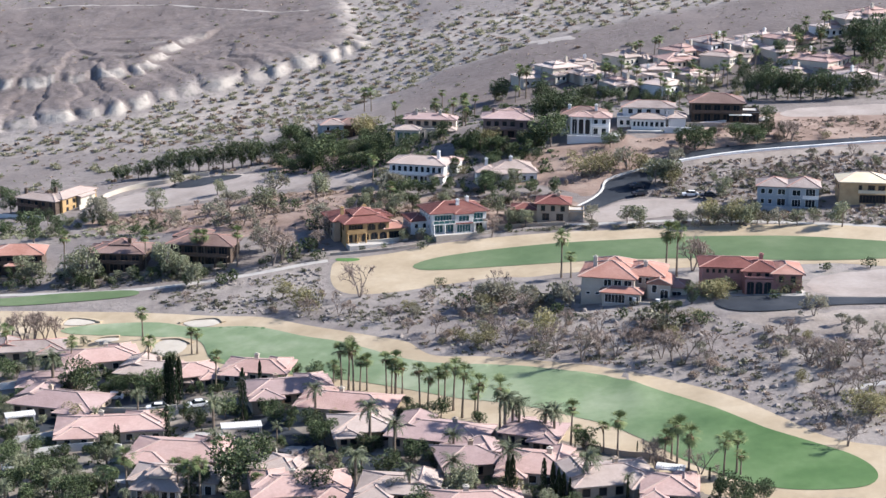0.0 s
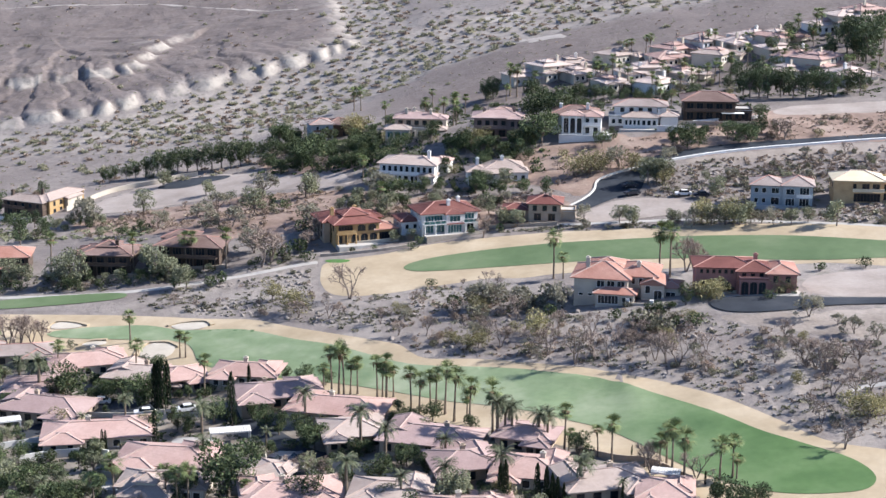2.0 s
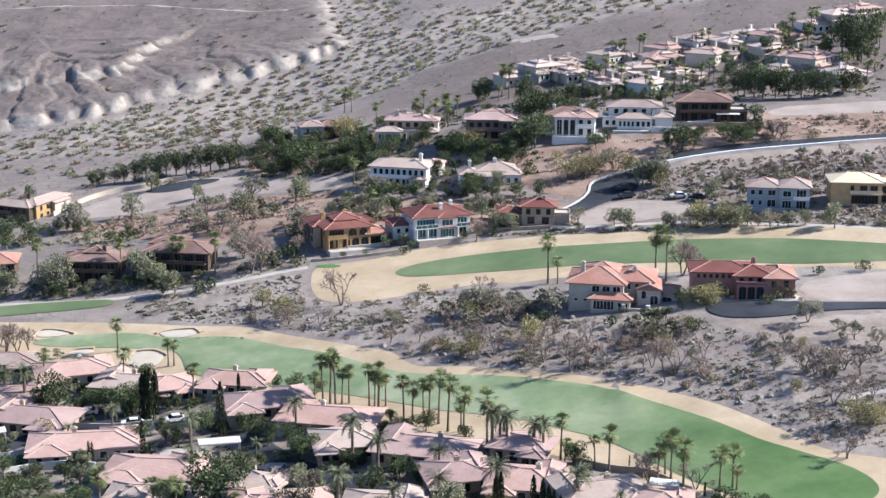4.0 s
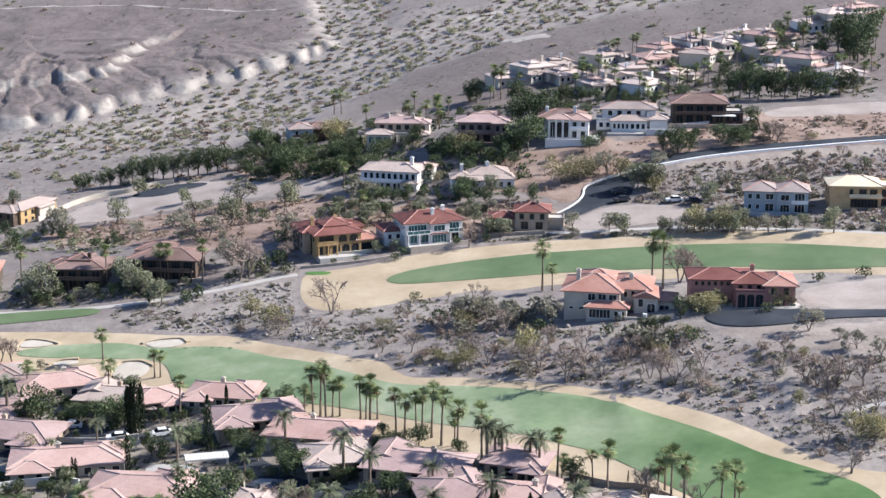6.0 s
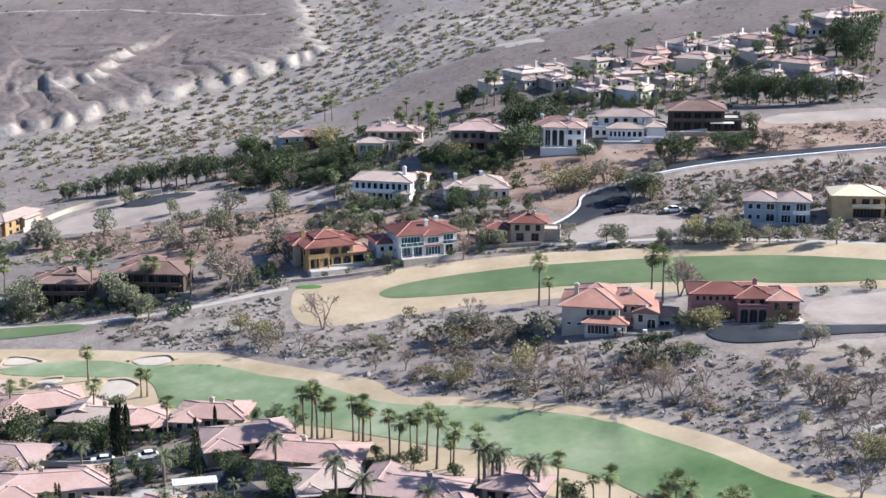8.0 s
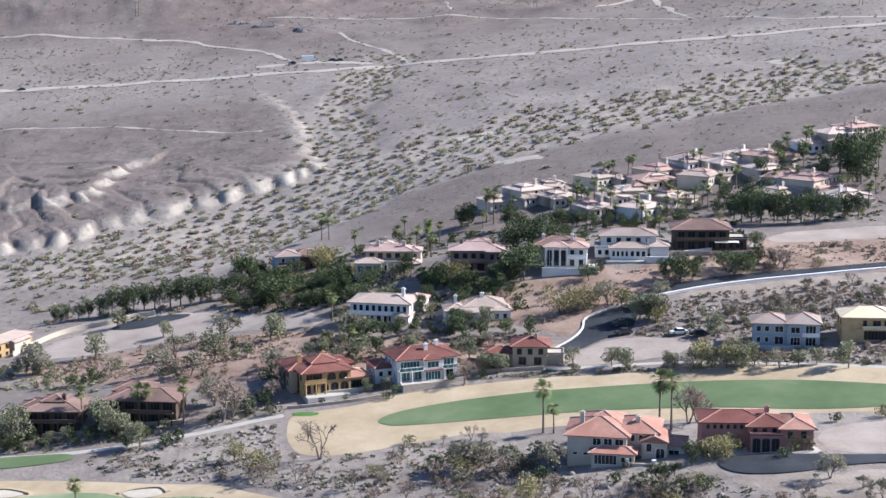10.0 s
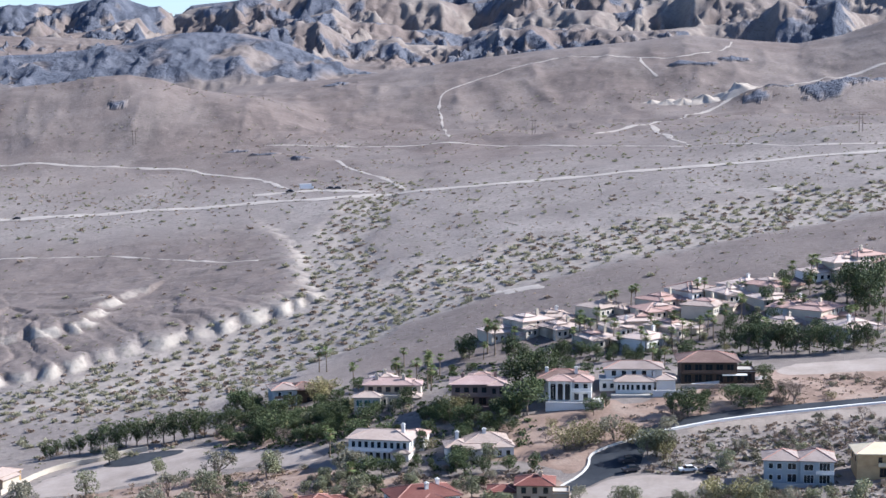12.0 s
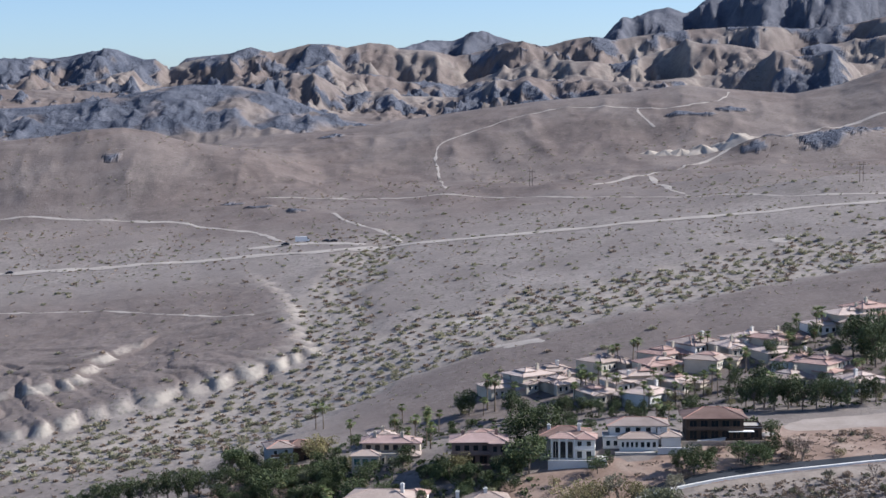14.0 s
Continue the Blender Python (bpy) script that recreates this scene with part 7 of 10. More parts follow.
house("villa", 4.3, 457.4, 18, "white two-storey villa with a red tile roof and glazed balconies", [(-9, 0, 18, 12, 6.4, 0, "hip", PLASTER_WHITE, ROOF_RED, 0.34, 0.9), (-1.5, -1.2, 5.5, 5, 6.0, 0, "hip", PLASTER_WHITE, ROOF_RED, 0.3, 0.5), (-14, 5, 6, 9, 3.2, 0, "hip", PLASTER_WHITE, ROOF_RED, 0.34)], windows=((0, "f", 1, 5.8, 2.2, 3.5, 0.6, 7.0, "teal"), (0, "f", 2, 3.3, 2.7, 0.1, 0.4, 7.4, "teal"), (1, "f", 1, 3.6, 1.9, 3.6, 0.4, 5.2, "teal"), (1, "f", 1, 4.6, 2.6, 0.1, 0.2, 5.3, "teal"), (0, "f", 1, 3.2, 2.3, 3.5, 13.4, 17.4, "teal"), (0, "f", 1, 2.3, 2.4, 0.2, 14, 17.4), (0, "l", 4, 1.2, 1.6, 3.8, 1, 11), (0, "l", 3, 1.2, 1.6, 0.8, 1, 11), (2, "f", 2, 1.3, 1.6, 0.7, 0.4, 5.6), (2, "l", 3, 1.2, 1.5, 0.8, 0.8, 8)), chimneys=((0.6, 3.5, 9.4), (4.6, 6, 9.6)), balconies=((-8.8, -1.6, 0, 3.2, 1.5, TEAL_GLASS), (4.1, 8.9, 0, 3.2, 1.5, TEAL_GLASS)), columns=((-8.5, -1.3, 0, 3.0, 0.22), (-5.0, -1.3, 0, 3.0, 0.22), (-1.9, -1.3, 0, 3.0, 0.22), (4.6, -1.3, 0, 3.0, 0.22), (8.6, -1.3, 0, 3.0, 0.22)), extra=(("terrace_wall", (-9, -5.2, -2.5, 9, -4.9, 0.5), STONE), ("terrace", (-8.9, -4.9, -2.4, 8.9, -1.6, 0.05), CONCRETE), ("skirt_roof", (-1.6, -2.1, 3.0, 4.1, -1.25, 3.2), ROOF_RED), ("stair", (9.2, -3, -2.4, 13, 3, 0.4), PLASTER_WHITE)))
house("villa", 30.2, 460.6, -6, "small tan two-storey house with a red tile roof", [(-5, 0, 10, 9, 5.6, 0, "hip", PLASTER_TAN, ROOF_RED, 0.36, 0.8), (-13, 2, 8, 7, 3.0, 0, "hip", PLASTER_TAN, ROOF_RED, 0.3), (4.5, 1, 5, 6, 3.0, 0, "flat", PLASTER_TAN, CONCRETE)], windows=((0, "f", 3, 1.4, 1.8, 3.2, 0.4, 9.6), (0, "f", 2, 2.2, 2.3, 0.2, 0.6, 9.4), (1, "f", 2, 1.6, 1.7, 0.6, 0.5, 7.5)), chimneys=((1.5, 4, 8.2),))
house("mansion", -8.1, 501.5, -14, "white two-storey mansion with a pale tile roof and full-width balcony", [(-9.5, 0, 19, 12, 6.8, 0, "hip", PLASTER_WHITE, ROOF_BEIGE, 0.27, 0.9), (4.5, -2, 5.2, 6, 3.3, 0, "hip", PLASTER_WHITE, ROOF_BEIGE, 0.3), (5.5, 8, 6.5, 8, 6.2, 0, "hip", PLASTER_WHITE, ROOF_PINK, 0.36)], windows=((0, "f", 9, 1.3, 2.1, 4.0, 0.5, 18.5), (0, "f", 7, 1.5, 2.6, 0.2, 0.4, 14), (1, "f", 2, 1.2, 1.7, 0.7, 0.4, 4.8), (0, "r", 3, 1.1, 1.8, 4.2, 1, 11)), chimneys=((6.3, 5.5, 10.4),), balconies=((-10, 4.6, 0, 3.5, 1.9, TRIM_WHITE),), columns=((-9.7, -1.7, 0, 3.3, 0.24), (-6.9, -1.7, 0, 3.3, 0.24), (-4.1, -1.7, 0, 3.3, 0.24), (-1.3, -1.7, 0, 3.3, 0.24), (1.5, -1.7, 0, 3.3, 0.24), (4.2, -1.7, 0, 3.3, 0.24)))
house("ranch_house", 17.8, 493.6, 4, "low white house with several pale tile roofs and a dark skylight", [(-9, 1, 7, 9, 3.2, 0, "hip", PLASTER_WHITE, ROOF_BEIGE, 0.34), (-3, 3, 13, 11, 3.8, 0, "hip", PLASTER_WHITE, ROOF_BEIGE, 0.36), (5, 0, 6, 8, 3.2, 0, "hip", PLASTER_WHITE, ROOF_BEIGE, 0.34), (-4, -1, 5, 5, 3.0, 0, "gable", PLASTER_WHITE, ROOF_BEIGE, 0.34)], windows=((0, "f", 2, 1.4, 1.8, 0.5, 0.5, 6.5), (1, "f", 3, 1.8, 2.2, 0.3, 4.5, 12.5), (2, "f", 2, 1.4, 1.8, 0.5, 0.4, 5.6)), chimneys=((-5.5, 6, 6.8), (3, 8, 7.0)))
house("villa", -37.3, 605.7, 14, "two-storey house on the ridge with blue-grey shade in its wall colour and a brown tile roof", [(-7.5, 0, 9, 10, 6.2, 0, "hip", PLASTER_BLUE_SHADE, ROOF_GREY, 0.3, 0.9), (0, 2, 10, 9, 5.6, 0, "hip", PLASTER_BROWN_SHADE, ROOF_BROWN, 0.34, 1.2), (6, 6, 10, 7, 4.6, 0, "hip", PLASTER_TAN, ROOF_BROWN, 0.32)], windows=((0, "f", 2, 1.4, 1.8, 3.6, 0.6, 8.5), (0, "f", 2, 1.7, 2.2, 0.3, 0.6, 8.5), (1, "f", 2, 2.6, 2.4, 0.3, 0.6, 9)), balconies=((-7, 1, 0, 3.1, 1.6, TRIM_BROWN),))
house("villa", -6.2, 548.9, -4, "cream house with white-framed windows and beige tile roofs", [(-11, 0, 9, 7, 3.4, 0, "hip", PLASTER_CREAM, ROOF_BEIGE, 0.32), (-2, 1.5, 6.5, 6, 3.2, 0, "flat", PLASTER_CREAM, CONCRETE), (4.5, 0, 6.5, 7, 3.4, 0, "hip", PLASTER_CREAM, ROOF_BEIGE, 0.32), (-8, 6, 16, 9, 6.6, 0, "hip", PLASTER_TAN, ROOF_MAUVE, 0.3, 0.9), (7, 6, 4, 7, 6.4, 0, "hip", PLASTER_CREAM, ROOF_MAUVE, 0.34)], windows=((0, "f", 3, 2.2, 2.3, 0.3, 0.4, 8.6, "teal"), (1, "f", 3, 1.2, 2.3, 0.3, 0.3, 6.2), (2, "f", 3, 1.4, 2.3, 0.3, 0.4, 6.1), (3, "f", 5, 1.7, 1.8, 4.1, 0.6, 15.4), (4, "f", 1, 1.4, 1.8, 4.0, 0.4, 3.6)), columns=((-2.2, -0.4, 0, 3.4, 0.3), (4.3, -0.4, 0, 3.4, 0.3), (-0.2, 0.6, 0, 3.2, 0.2), (2.2, 0.6, 0, 3.2, 0.2)), chimneys=((-4, 9, 9.6), (5, 9, 9.4)))
house("villa", 19.7, 528.5, -3, "rose-brown two-storey house with terraces and a tile roof", [(-8.5, 0, 17, 11, 7.2, 0, "hip", PLASTER_MAUVE, ROOF_MAUVE, 0.28, 0.9), (3.5, -1.2, 5.5, 6, 6.9, 0, "hip", PLASTER_MAUVE, ROOF_MAUVE, 0.3), (-3, 7, 8, 7, 7.9, 0, "hip", PLASTER_MAUVE, ROOF_PINK, 0.32)], windows=((0, "f", 4, 1.6, 1.8, 4.4, 0.5, 11.8), (0, "f", 3, 2.4, 2.4, 0.4, 0.5, 11.8), (1, "f", 2, 1.3, 1.9, 4.2, 0.4, 5.1), (1, "f", 1, 2.6, 2.3, 0.4, 0.4, 5.1)), balconies=((-8.3, 3.4, 0, 3.6, 1.8, PLASTER_MAUVE),), chimneys=((-5, 5, 9.6), (5.5, 6, 9.8)), extra=(("terrace_wall", (-8.5, -4.5, -2.5, 9, -4.1, 0.9), PLASTER_MAUVE),))
house("mansion", 43.0, 522.1, -8, "white mansion with a three-arched portico and red-brown tile roof", [(-8, 3, 15, 11, 6.6, 0, "hip", PLASTER_WHITE, ROOF_BROWN, 0.34, 0.9), (2.5, 0, 6.5, 8, 6.4, 0, "hip", PLASTER_WHITE, ROOF_PINK, 0.34, 0.8), (-4.5, 0, 7.4, 6, 6.6, 0, "hip", PLASTER_WHITE, ROOF_PINK, 0.34, 0.8)], windows=((2, "f", 3, 1.8, 5.4, 0.3, 0.3, 7.1, "arch"), (1, "f", 2, 1.5, 2.0, 3.8, 0.4, 6.1), (1, "f", 2, 1.7, 2.4, 0.3, 0.4, 6.1), (1, "r", 3, 1.2, 1.8, 3.9, 0.8, 7.2)), columns=((-4.4, -0.7, 0, 6.4, 0.28), (-2.0, -0.7, 0, 6.4, 0.28), (0.4, -0.7, 0, 6.4, 0.28), (2.7, -0.7, 0, 6.4, 0.28)), chimneys=((4, 6, 9.8), (-5.5, 8, 9.2)), balconies=((2.7, 8.8, 0, 3.4, 1.4, TRIM_WHITE),), extra=(("terrace", (-5, -5, -2.8, 9.5, -0.9, -0.1), PLASTER_WHITE), ("terrace_wall", (-5.2, -5.4, -2.8, 9.7, -5.0, 0.8), PLASTER_WHITE), ("stair", (9.6, -4, -2.5, 13, 2, 0.9), PLASTER_WHITE)))
house("mansion", 63.8, 524.0, -5, "white two-storey house with grey tile roof and long terrace wall", [(-9.5, 5, 18, 10, 6.6, 0, "hip", PLASTER_WHITE, ROOF_GREY, 0.3, 0.9), (-6.5, 0, 12, 7, 3.4, 0, "hip", PLASTER_WHITE, ROOF_BEIGE, 0.32, 0.7), (-11.5, 3, 5.5, 7, 3.0, 0, "flat", PLASTER_WHITE, CONCRETE), (6.5, 2, 6, 9, 3.6, 0, "hip", PLASTER_WHITE, ROOF_BEIGE, 0.34)], windows=((0, "f", 5, 1.7, 1.9, 4.2, 1, 17), (1, "f", 4, 1.0, 1.9, 0.6, 0.3, 6), (1, "f", 3, 1.3, 1.9, 0.6, 6.2, 11.6), (2, "f", 2, 1.4, 1.8, 0.5, 0.4, 5)), chimneys=((6, 4.5, 5.6),), extra=(("terrace_wall", (5, -3, -2.5, 16, -2.5, 1.2), PLASTER_WHITE), ("terrace", (-8, -3, -2.6, 5, -0.2, -0.4), CONCRETE)))
house("villa", 85.4, 530.3, -4, "dark brown two-storey house with a dark red-brown tile roof", [(-9, 0, 18, 12, 7.0, 0, "hip", PLASTER_BROWN_SHADE, ROOF_BROWN, 0.34, 1.2), (7, 2, 8, 8, 3.4, 0, "flat", PLASTER_BROWN_SHADE, CONCRETE)], windows=((0, "f", 5, 2.4, 2.2, 4.0, 0.5, 17.5), (0, "f", 5, 2.4, 2.6, 0.3, 0.5, 17.5), (1, "f", 2, 2.6, 2.4, 0.3, 0.5, 7.5)), balconies=((-8.6, 8.6, 0, 3.5, 2.0, TRIM_BROWN),), extra=(("terrace_wall", (-11, -5, -2.5, 16, -4.6, 0.6), STONE), ("awning", (4, -3, 3.0, 12, -0.1, 3.15), TRIM_WHITE)))
house("villa", 93.6, 455.9, -10, "pale two-storey house with blue-grey shade in its wall colour and two brown tile roofs", [(-9, 0, 9.5, 10, 6.3, 0, "hip", PLASTER_BLUE_SHADE, ROOF_GREY, 0.36, 0.8), (0.5, -0.8, 9, 10, 6.6, 0, "hip", PLASTER_BLUE_SHADE, ROOF_GREY, 0.42, 0.8)], windows=((0, "f", 2, 1.4, 1.7, 3.8, 0.4, 5), (0, "f", 1, 2.6, 2.4, 0.2, 5.3, 9.2), (0, "f", 1, 2.4, 1.9, 3.7, 5.3, 9.2), (1, "f", 1, 3.0, 2.4, 3.7, 4.2, 8.8), (1, "f", 1, 3.0, 2.5, 0.2, 4.2, 8.8), (1, "f", 1, 2.6, 1.9, 3.7, 0.5, 4), (1, "f", 1, 2.8, 2.4, 0.2, 0.5, 4), (0, "f", 2, 1.2, 1.6, 0.7, 0.4, 5)), balconies=((4.6, 9.4, -0.8, 3.2, 1.8, TRIM_WHITE),), extra=(("garden_wall", (-11, -3, -2.0, 10, -2.7, 0.6), PLASTER_BLUE_SHADE),))
house("house_under_construction", 113.9, 453.2, -6, "unfinished house with pale roof sheathing and raw timber walls", [(-7.5, 0, 15, 11, 6.6, 0, "hip", TIMBER, PLYWOOD, 0.34, 0.7), (6.5, 1.5, 9, 9, 6.0, 0, "flat", TIMBER, PLYWOOD)], windows=((0, "f", 1, 1.1, 2.0, 3.7, 5.2, 7.2), (0, "f", 2, 2.2, 1.7, 4.0, 8, 14.2), (0, "f", 1, 8.0, 2.6, 0.1, 5.5, 14.6), (1, "f", 3, 2.2, 2.2, 3.2, 0.5, 8.5), (1, "f", 3, 2.2, 2.4, 0.2, 0.5, 8.5), (0, "l", 2, 1.4, 1.6, 3.8, 1, 10)), balconies=((-2, 7.5, 0, 3.3, 1.3, PLYWOOD),))
house("mansion", 42.7, 383.3, -12, "white two-storey mansion with orange clay tile roofs above the slope", [(-12, 0, 14, 13, 6.2, 0, "hip", PLASTER_CREAM, ROOF_ORANGE, 0.38, 1.0), (-1, 3.5, 10, 12, 6.4, 0, "hip", PLASTER_CREAM, ROOF_ORANGE, 0.38, 0.9), (-6, -3, 10, 4.5, 3.0, 0, "hip", PLASTER_CREAM, ROOF_ORANGE, 0.36, 0.8), (5.5, 1, 6, 9, 4.9, 0, "gable", PLASTER_CREAM, ROOF_ORANGE, 0.42, 0.5), (10.5, 3, 5, 7, 3.8, 0, "hip", PLASTER_CREAM, ROOF_ORANGE, 0.36), (-9, 7, 9, 9, 7.0, 0, "hip", PLASTER_CREAM, ROOF_ORANGE, 0.38, 0.9)], windows=((0, "f", 3, 2.1, 1.9, 3.7, 5.6, 13.6), (2, "f", 1, 5.4, 2.4, 0.1, 0.3, 6.3), (0, "f", 2, 1.2, 0.8, 1.2, 0.6, 5.5), (1, "f", 2, 1.1, 1.8, 4.0, 3.2, 7), (3, "f", 1, 1.4, 2.2, 2.4, 0.6, 2.8, "arch"), (3, "f", 1, 2.2, 3.4, 0.1, 3.0, 5.7, "arch"), (2, "f", 2, 1.1, 1.4, 0.8, 6.6, 9.8), (4, "f", 1, 2.6, 2.6, 0.1, 0.6, 4.4), (4, "r", 2, 1.2, 1.6, 1.0, 0.6, 6.4)), chimneys=((-9, 5, 10.2), (4.2, 7, 9.2)), extra=(("garden_wall", (3, -4.2, -2.0, 8.2, -3.9, 1.2), PLASTER_CREAM), ("garden_wall", (9.2, -4.2, -2.0, 14, -3.9, 1.2), PLASTER_CREAM), ("gate_pier", (8.2, -4.5, -2, 9.2, -3.6, 2.2), PLASTER_WHITE), ("gate_pier", (2.2, -4.5, -2, 3, -3.6, 2.2), PLASTER_WHITE)))
house("mansion", 70.7, 378.6, -4, "rose-pink two-storey mansion with a red tile roof and arched porch", [(-12.5, 3, 15, 10, 6.4, 0, "hip", PLASTER_PINK, ROOF_RED, 0.26, 0.9), (-2, 1, 9, 9, 6.0, 0, "hip", PLASTER_PINK, ROOF_RED, 0.34, 0.8), (5.5, 0, 7.5, 11, 5.8, 0, "hip", PLASTER_PINK, ROOF_ORANGE, 0.34, 0.8), (-1.6, -0.6, 7.2, 2.2, 4.2, 0, "flat", PLASTER_PINK, ROOF_RED)], windows=((0, "f", 6, 0.8, 1.1, 4.7, 0.6, 10), (0, "f", 3, 1.6, 2.0, 0.6, 0.6, 9.5), (3, "f", 3, 1.9, 3.5, 0.1, 0.3, 6.9, "arch"), (1, "f", 3, 1.1, 1.2, 4.6, 0.5, 7.2), (2, "f", 2, 1.3, 1.8, 3.4, 0.6, 6.8), (2, "f", 1, 2.6, 2.4, 0.2, 0.6, 6.8), (2, "r", 3, 1.2, 1.8, 3.4, 1, 10)), chimneys=((3, 7, 9.0),))
house("ridge_house", 36.9, 646.0, 23, "pale house on the ridge with a beige tile roof", [(-6.8, 2, 13.5, 12, 3.4, 0, "hip", PLASTER_CREAM, ROOF_PALE, 0.27), (1.4, 0, 5.4, 7, 3.0, 0, "hip", PLASTER_CREAM, ROOF_PALE, 0.27)], windows=((0, "f", 3, 1.5, 1.7, 0.6, 0.5, 8.1), (1, "f", 2, 1.4, 1.7, 0.6, 0.3, 5.1)), chimneys=((2.7, 6, 6.6),), group="ridge houses", size=0.98, lift=-0.5)
house("ridge_house", 47.8, 648.2, 33, "pale house on the ridge with a beige tile roof", [(-7.0, 2, 14.0, 12, 5.4, 0, "hip", PLASTER_CREAM, ROOF_PALE, 0.27), (-7.0, 0, 5.6, 7, 3.0, 0, "gable", PLASTER_CREAM, ROOF_PALE, 0.27)], windows=((0, "f", 3, 1.5, 1.7, 3.4, 5.6, 13.5), (1, "f", 2, 1.4, 1.7, 0.6, 0.3, 5.3)), chimneys=((2.4, 6, 8.6),), group="ridge houses", size=0.98, lift=-0.5)
house("ridge_house", 55.0, 657.3, 12, "pale house on the ridge with a greyish beige tile roof", [(-5.8, 2, 11.5, 12, 3.0, 0, "hip", PLASTER_WHITE, ROOF_BEIGE, 0.27), (1.2, 0, 4.6, 7, 3.0, 0, "hip", PLASTER_WHITE, ROOF_BEIGE, 0.27)], windows=((0, "f", 3, 1.5, 1.7, 0.6, 0.5, 6.9), (1, "f", 2, 1.4, 1.7, 0.6, 0.3, 4.3)), chimneys=((0.6, 6, 6.2),), group="ridge houses", size=0.98, lift=-0.5)
house("ridge_house", 57.8, 641.0, 26, "pale house on the ridge with a beige tile roof", [(-6.7, 2, 13.4, 12, 3.0, 0, "hip", PLASTER_CREAM, ROOF_PALE, 0.27), (-6.7, 0, 5.4, 7, 3.0, 0, "hip", PLASTER_CREAM, ROOF_PALE, 0.27)], windows=((0, "f", 3, 1.5, 1.7, 0.6, 5.4, 12.9), (1, "f", 2, 1.4, 1.7, 0.6, 0.3, 5.1)), chimneys=((1.9, 6, 6.2),), group="ridge houses", size=0.98, lift=-0.5)
house("ridge_house", 75.4, 656.6, 42, "pale house on the ridge with a greyish beige tile roof", [(-7.1, 2, 14.2, 12, 3.4, 0, "hip", PLASTER_CREAM, ROOF_BEIGE, 0.27), (1.4, 0, 5.7, 7, 3.0, 0, "hip", PLASTER_CREAM, ROOF_BEIGE, 0.27)], windows=((0, "f", 3, 1.5, 1.7, 0.6, 0.5, 8.5), (1, "f", 2, 1.4, 1.7, 0.6, 0.3, 5.4)), chimneys=((1.6, 6, 6.6),), group="ridge houses", size=0.98, lift=-0.5)
house("ridge_house", 76.8, 631.4, 19, "pale house on the ridge with a beige tile roof", [(-6.0, 2, 12.1, 12, 3.0, 0, "hip", PLASTER_WHITE, ROOF_PALE, 0.27), (-6.0, 0, 4.8, 7, 3.0, 0, "gable", PLASTER_WHITE, ROOF_PALE, 0.27)], windows=((0, "f", 3, 1.5, 1.7, 0.6, 4.8, 11.6), (1, "f", 2, 1.4, 1.7, 0.6, 0.3, 4.5)), chimneys=((1.4, 6, 6.2),), group="ridge houses", size=0.98, lift=-0.5)
house("ridge_house", 83.0, 634.3, 9, "pale house on the ridge with a beige tile roof", [(-6.6, 2, 13.3, 12, 3.4, 0, "hip", PLASTER_CREAM, ROOF_PALE, 0.27), (1.3, 0, 5.3, 7, 3.0, 0, "hip", PLASTER_CREAM, ROOF_PALE, 0.27)], windows=((0, "f", 3, 1.5, 1.7, 0.6, 0.5, 8.0), (1, "f", 2, 1.4, 1.7, 0.6, 0.3, 5.0)), chimneys=((-2.0, 6, 6.6),), group="ridge houses", size=0.98, lift=-0.5)
house("ridge_house", 91.3, 644.0, 20, "pale house on the ridge with a pink tile roof", [(-7.4, 2, 14.9, 12, 3.2, 0, "hip", PLASTER_CREAM, ROOF_PINK, 0.27), (-7.4, 0, 6.0, 7, 3.0, 0, "hip", PLASTER_CREAM, ROOF_PINK, 0.27)], windows=((0, "f", 3, 1.5, 1.7, 0.6, 6.0, 14.4), (1, "f", 2, 1.4, 1.7, 0.6, 0.3, 5.7)), chimneys=((1.4, 6, 6.4),), group="ridge houses", size=0.98, lift=-0.5)
house("ridge_house", 85.1, 611.6, 48, "pale house on the ridge with a beige tile roof", [(-6.8, 2, 13.7, 12, 3.4, 0, "hip", PLASTER_WHITE, ROOF_PALE, 0.27), (1.3, 0, 5.5, 7, 3.0, 0, "hip", PLASTER_WHITE, ROOF_PALE, 0.27)], windows=((0, "f", 3, 1.5, 1.7, 0.6, 0.5, 8.2), (1, "f", 2, 1.4, 1.7, 0.6, 0.3, 5.2)), chimneys=((2.8, 6, 6.6),), group="ridge houses", size=0.98, lift=-0.5)
house("ridge_house", 95.3, 622.6, 46, "pale house on the ridge with a beige tile roof", [(-6.6, 2, 13.1, 12, 3.4, 0, "hip", PLASTER_CREAM, ROOF_PALE, 0.27), (-6.6, 0, 5.2, 7, 3.0, 0, "gable", PLASTER_CREAM, ROOF_PALE, 0.27)], windows=((0, "f", 3, 1.5, 1.7, 0.6, 5.2, 12.6), (1, "f", 2, 1.4, 1.7, 0.6, 0.3, 4.9)), chimneys=((-1.1, 6, 6.6),), group="ridge houses", size=0.98, lift=-0.5)
house("ridge_house", 96.9, 654.0, 40, "pale house on the ridge with a pink tile roof", [(-7.6, 2, 15.2, 12, 3.2, 0, "hip", PLASTER_CREAM, ROOF_PINK, 0.27), (1.5, 0, 6.1, 7, 3.0, 0, "hip", PLASTER_CREAM, ROOF_PINK, 0.27)], windows=((0, "f", 3, 1.5, 1.7, 0.6, 0.5, 9.1), (1, "f", 2, 1.4, 1.7, 0.6, 0.3, 5.8)), chimneys=((2.4, 6, 6.4),), group="ridge houses", size=0.98, lift=-0.5)
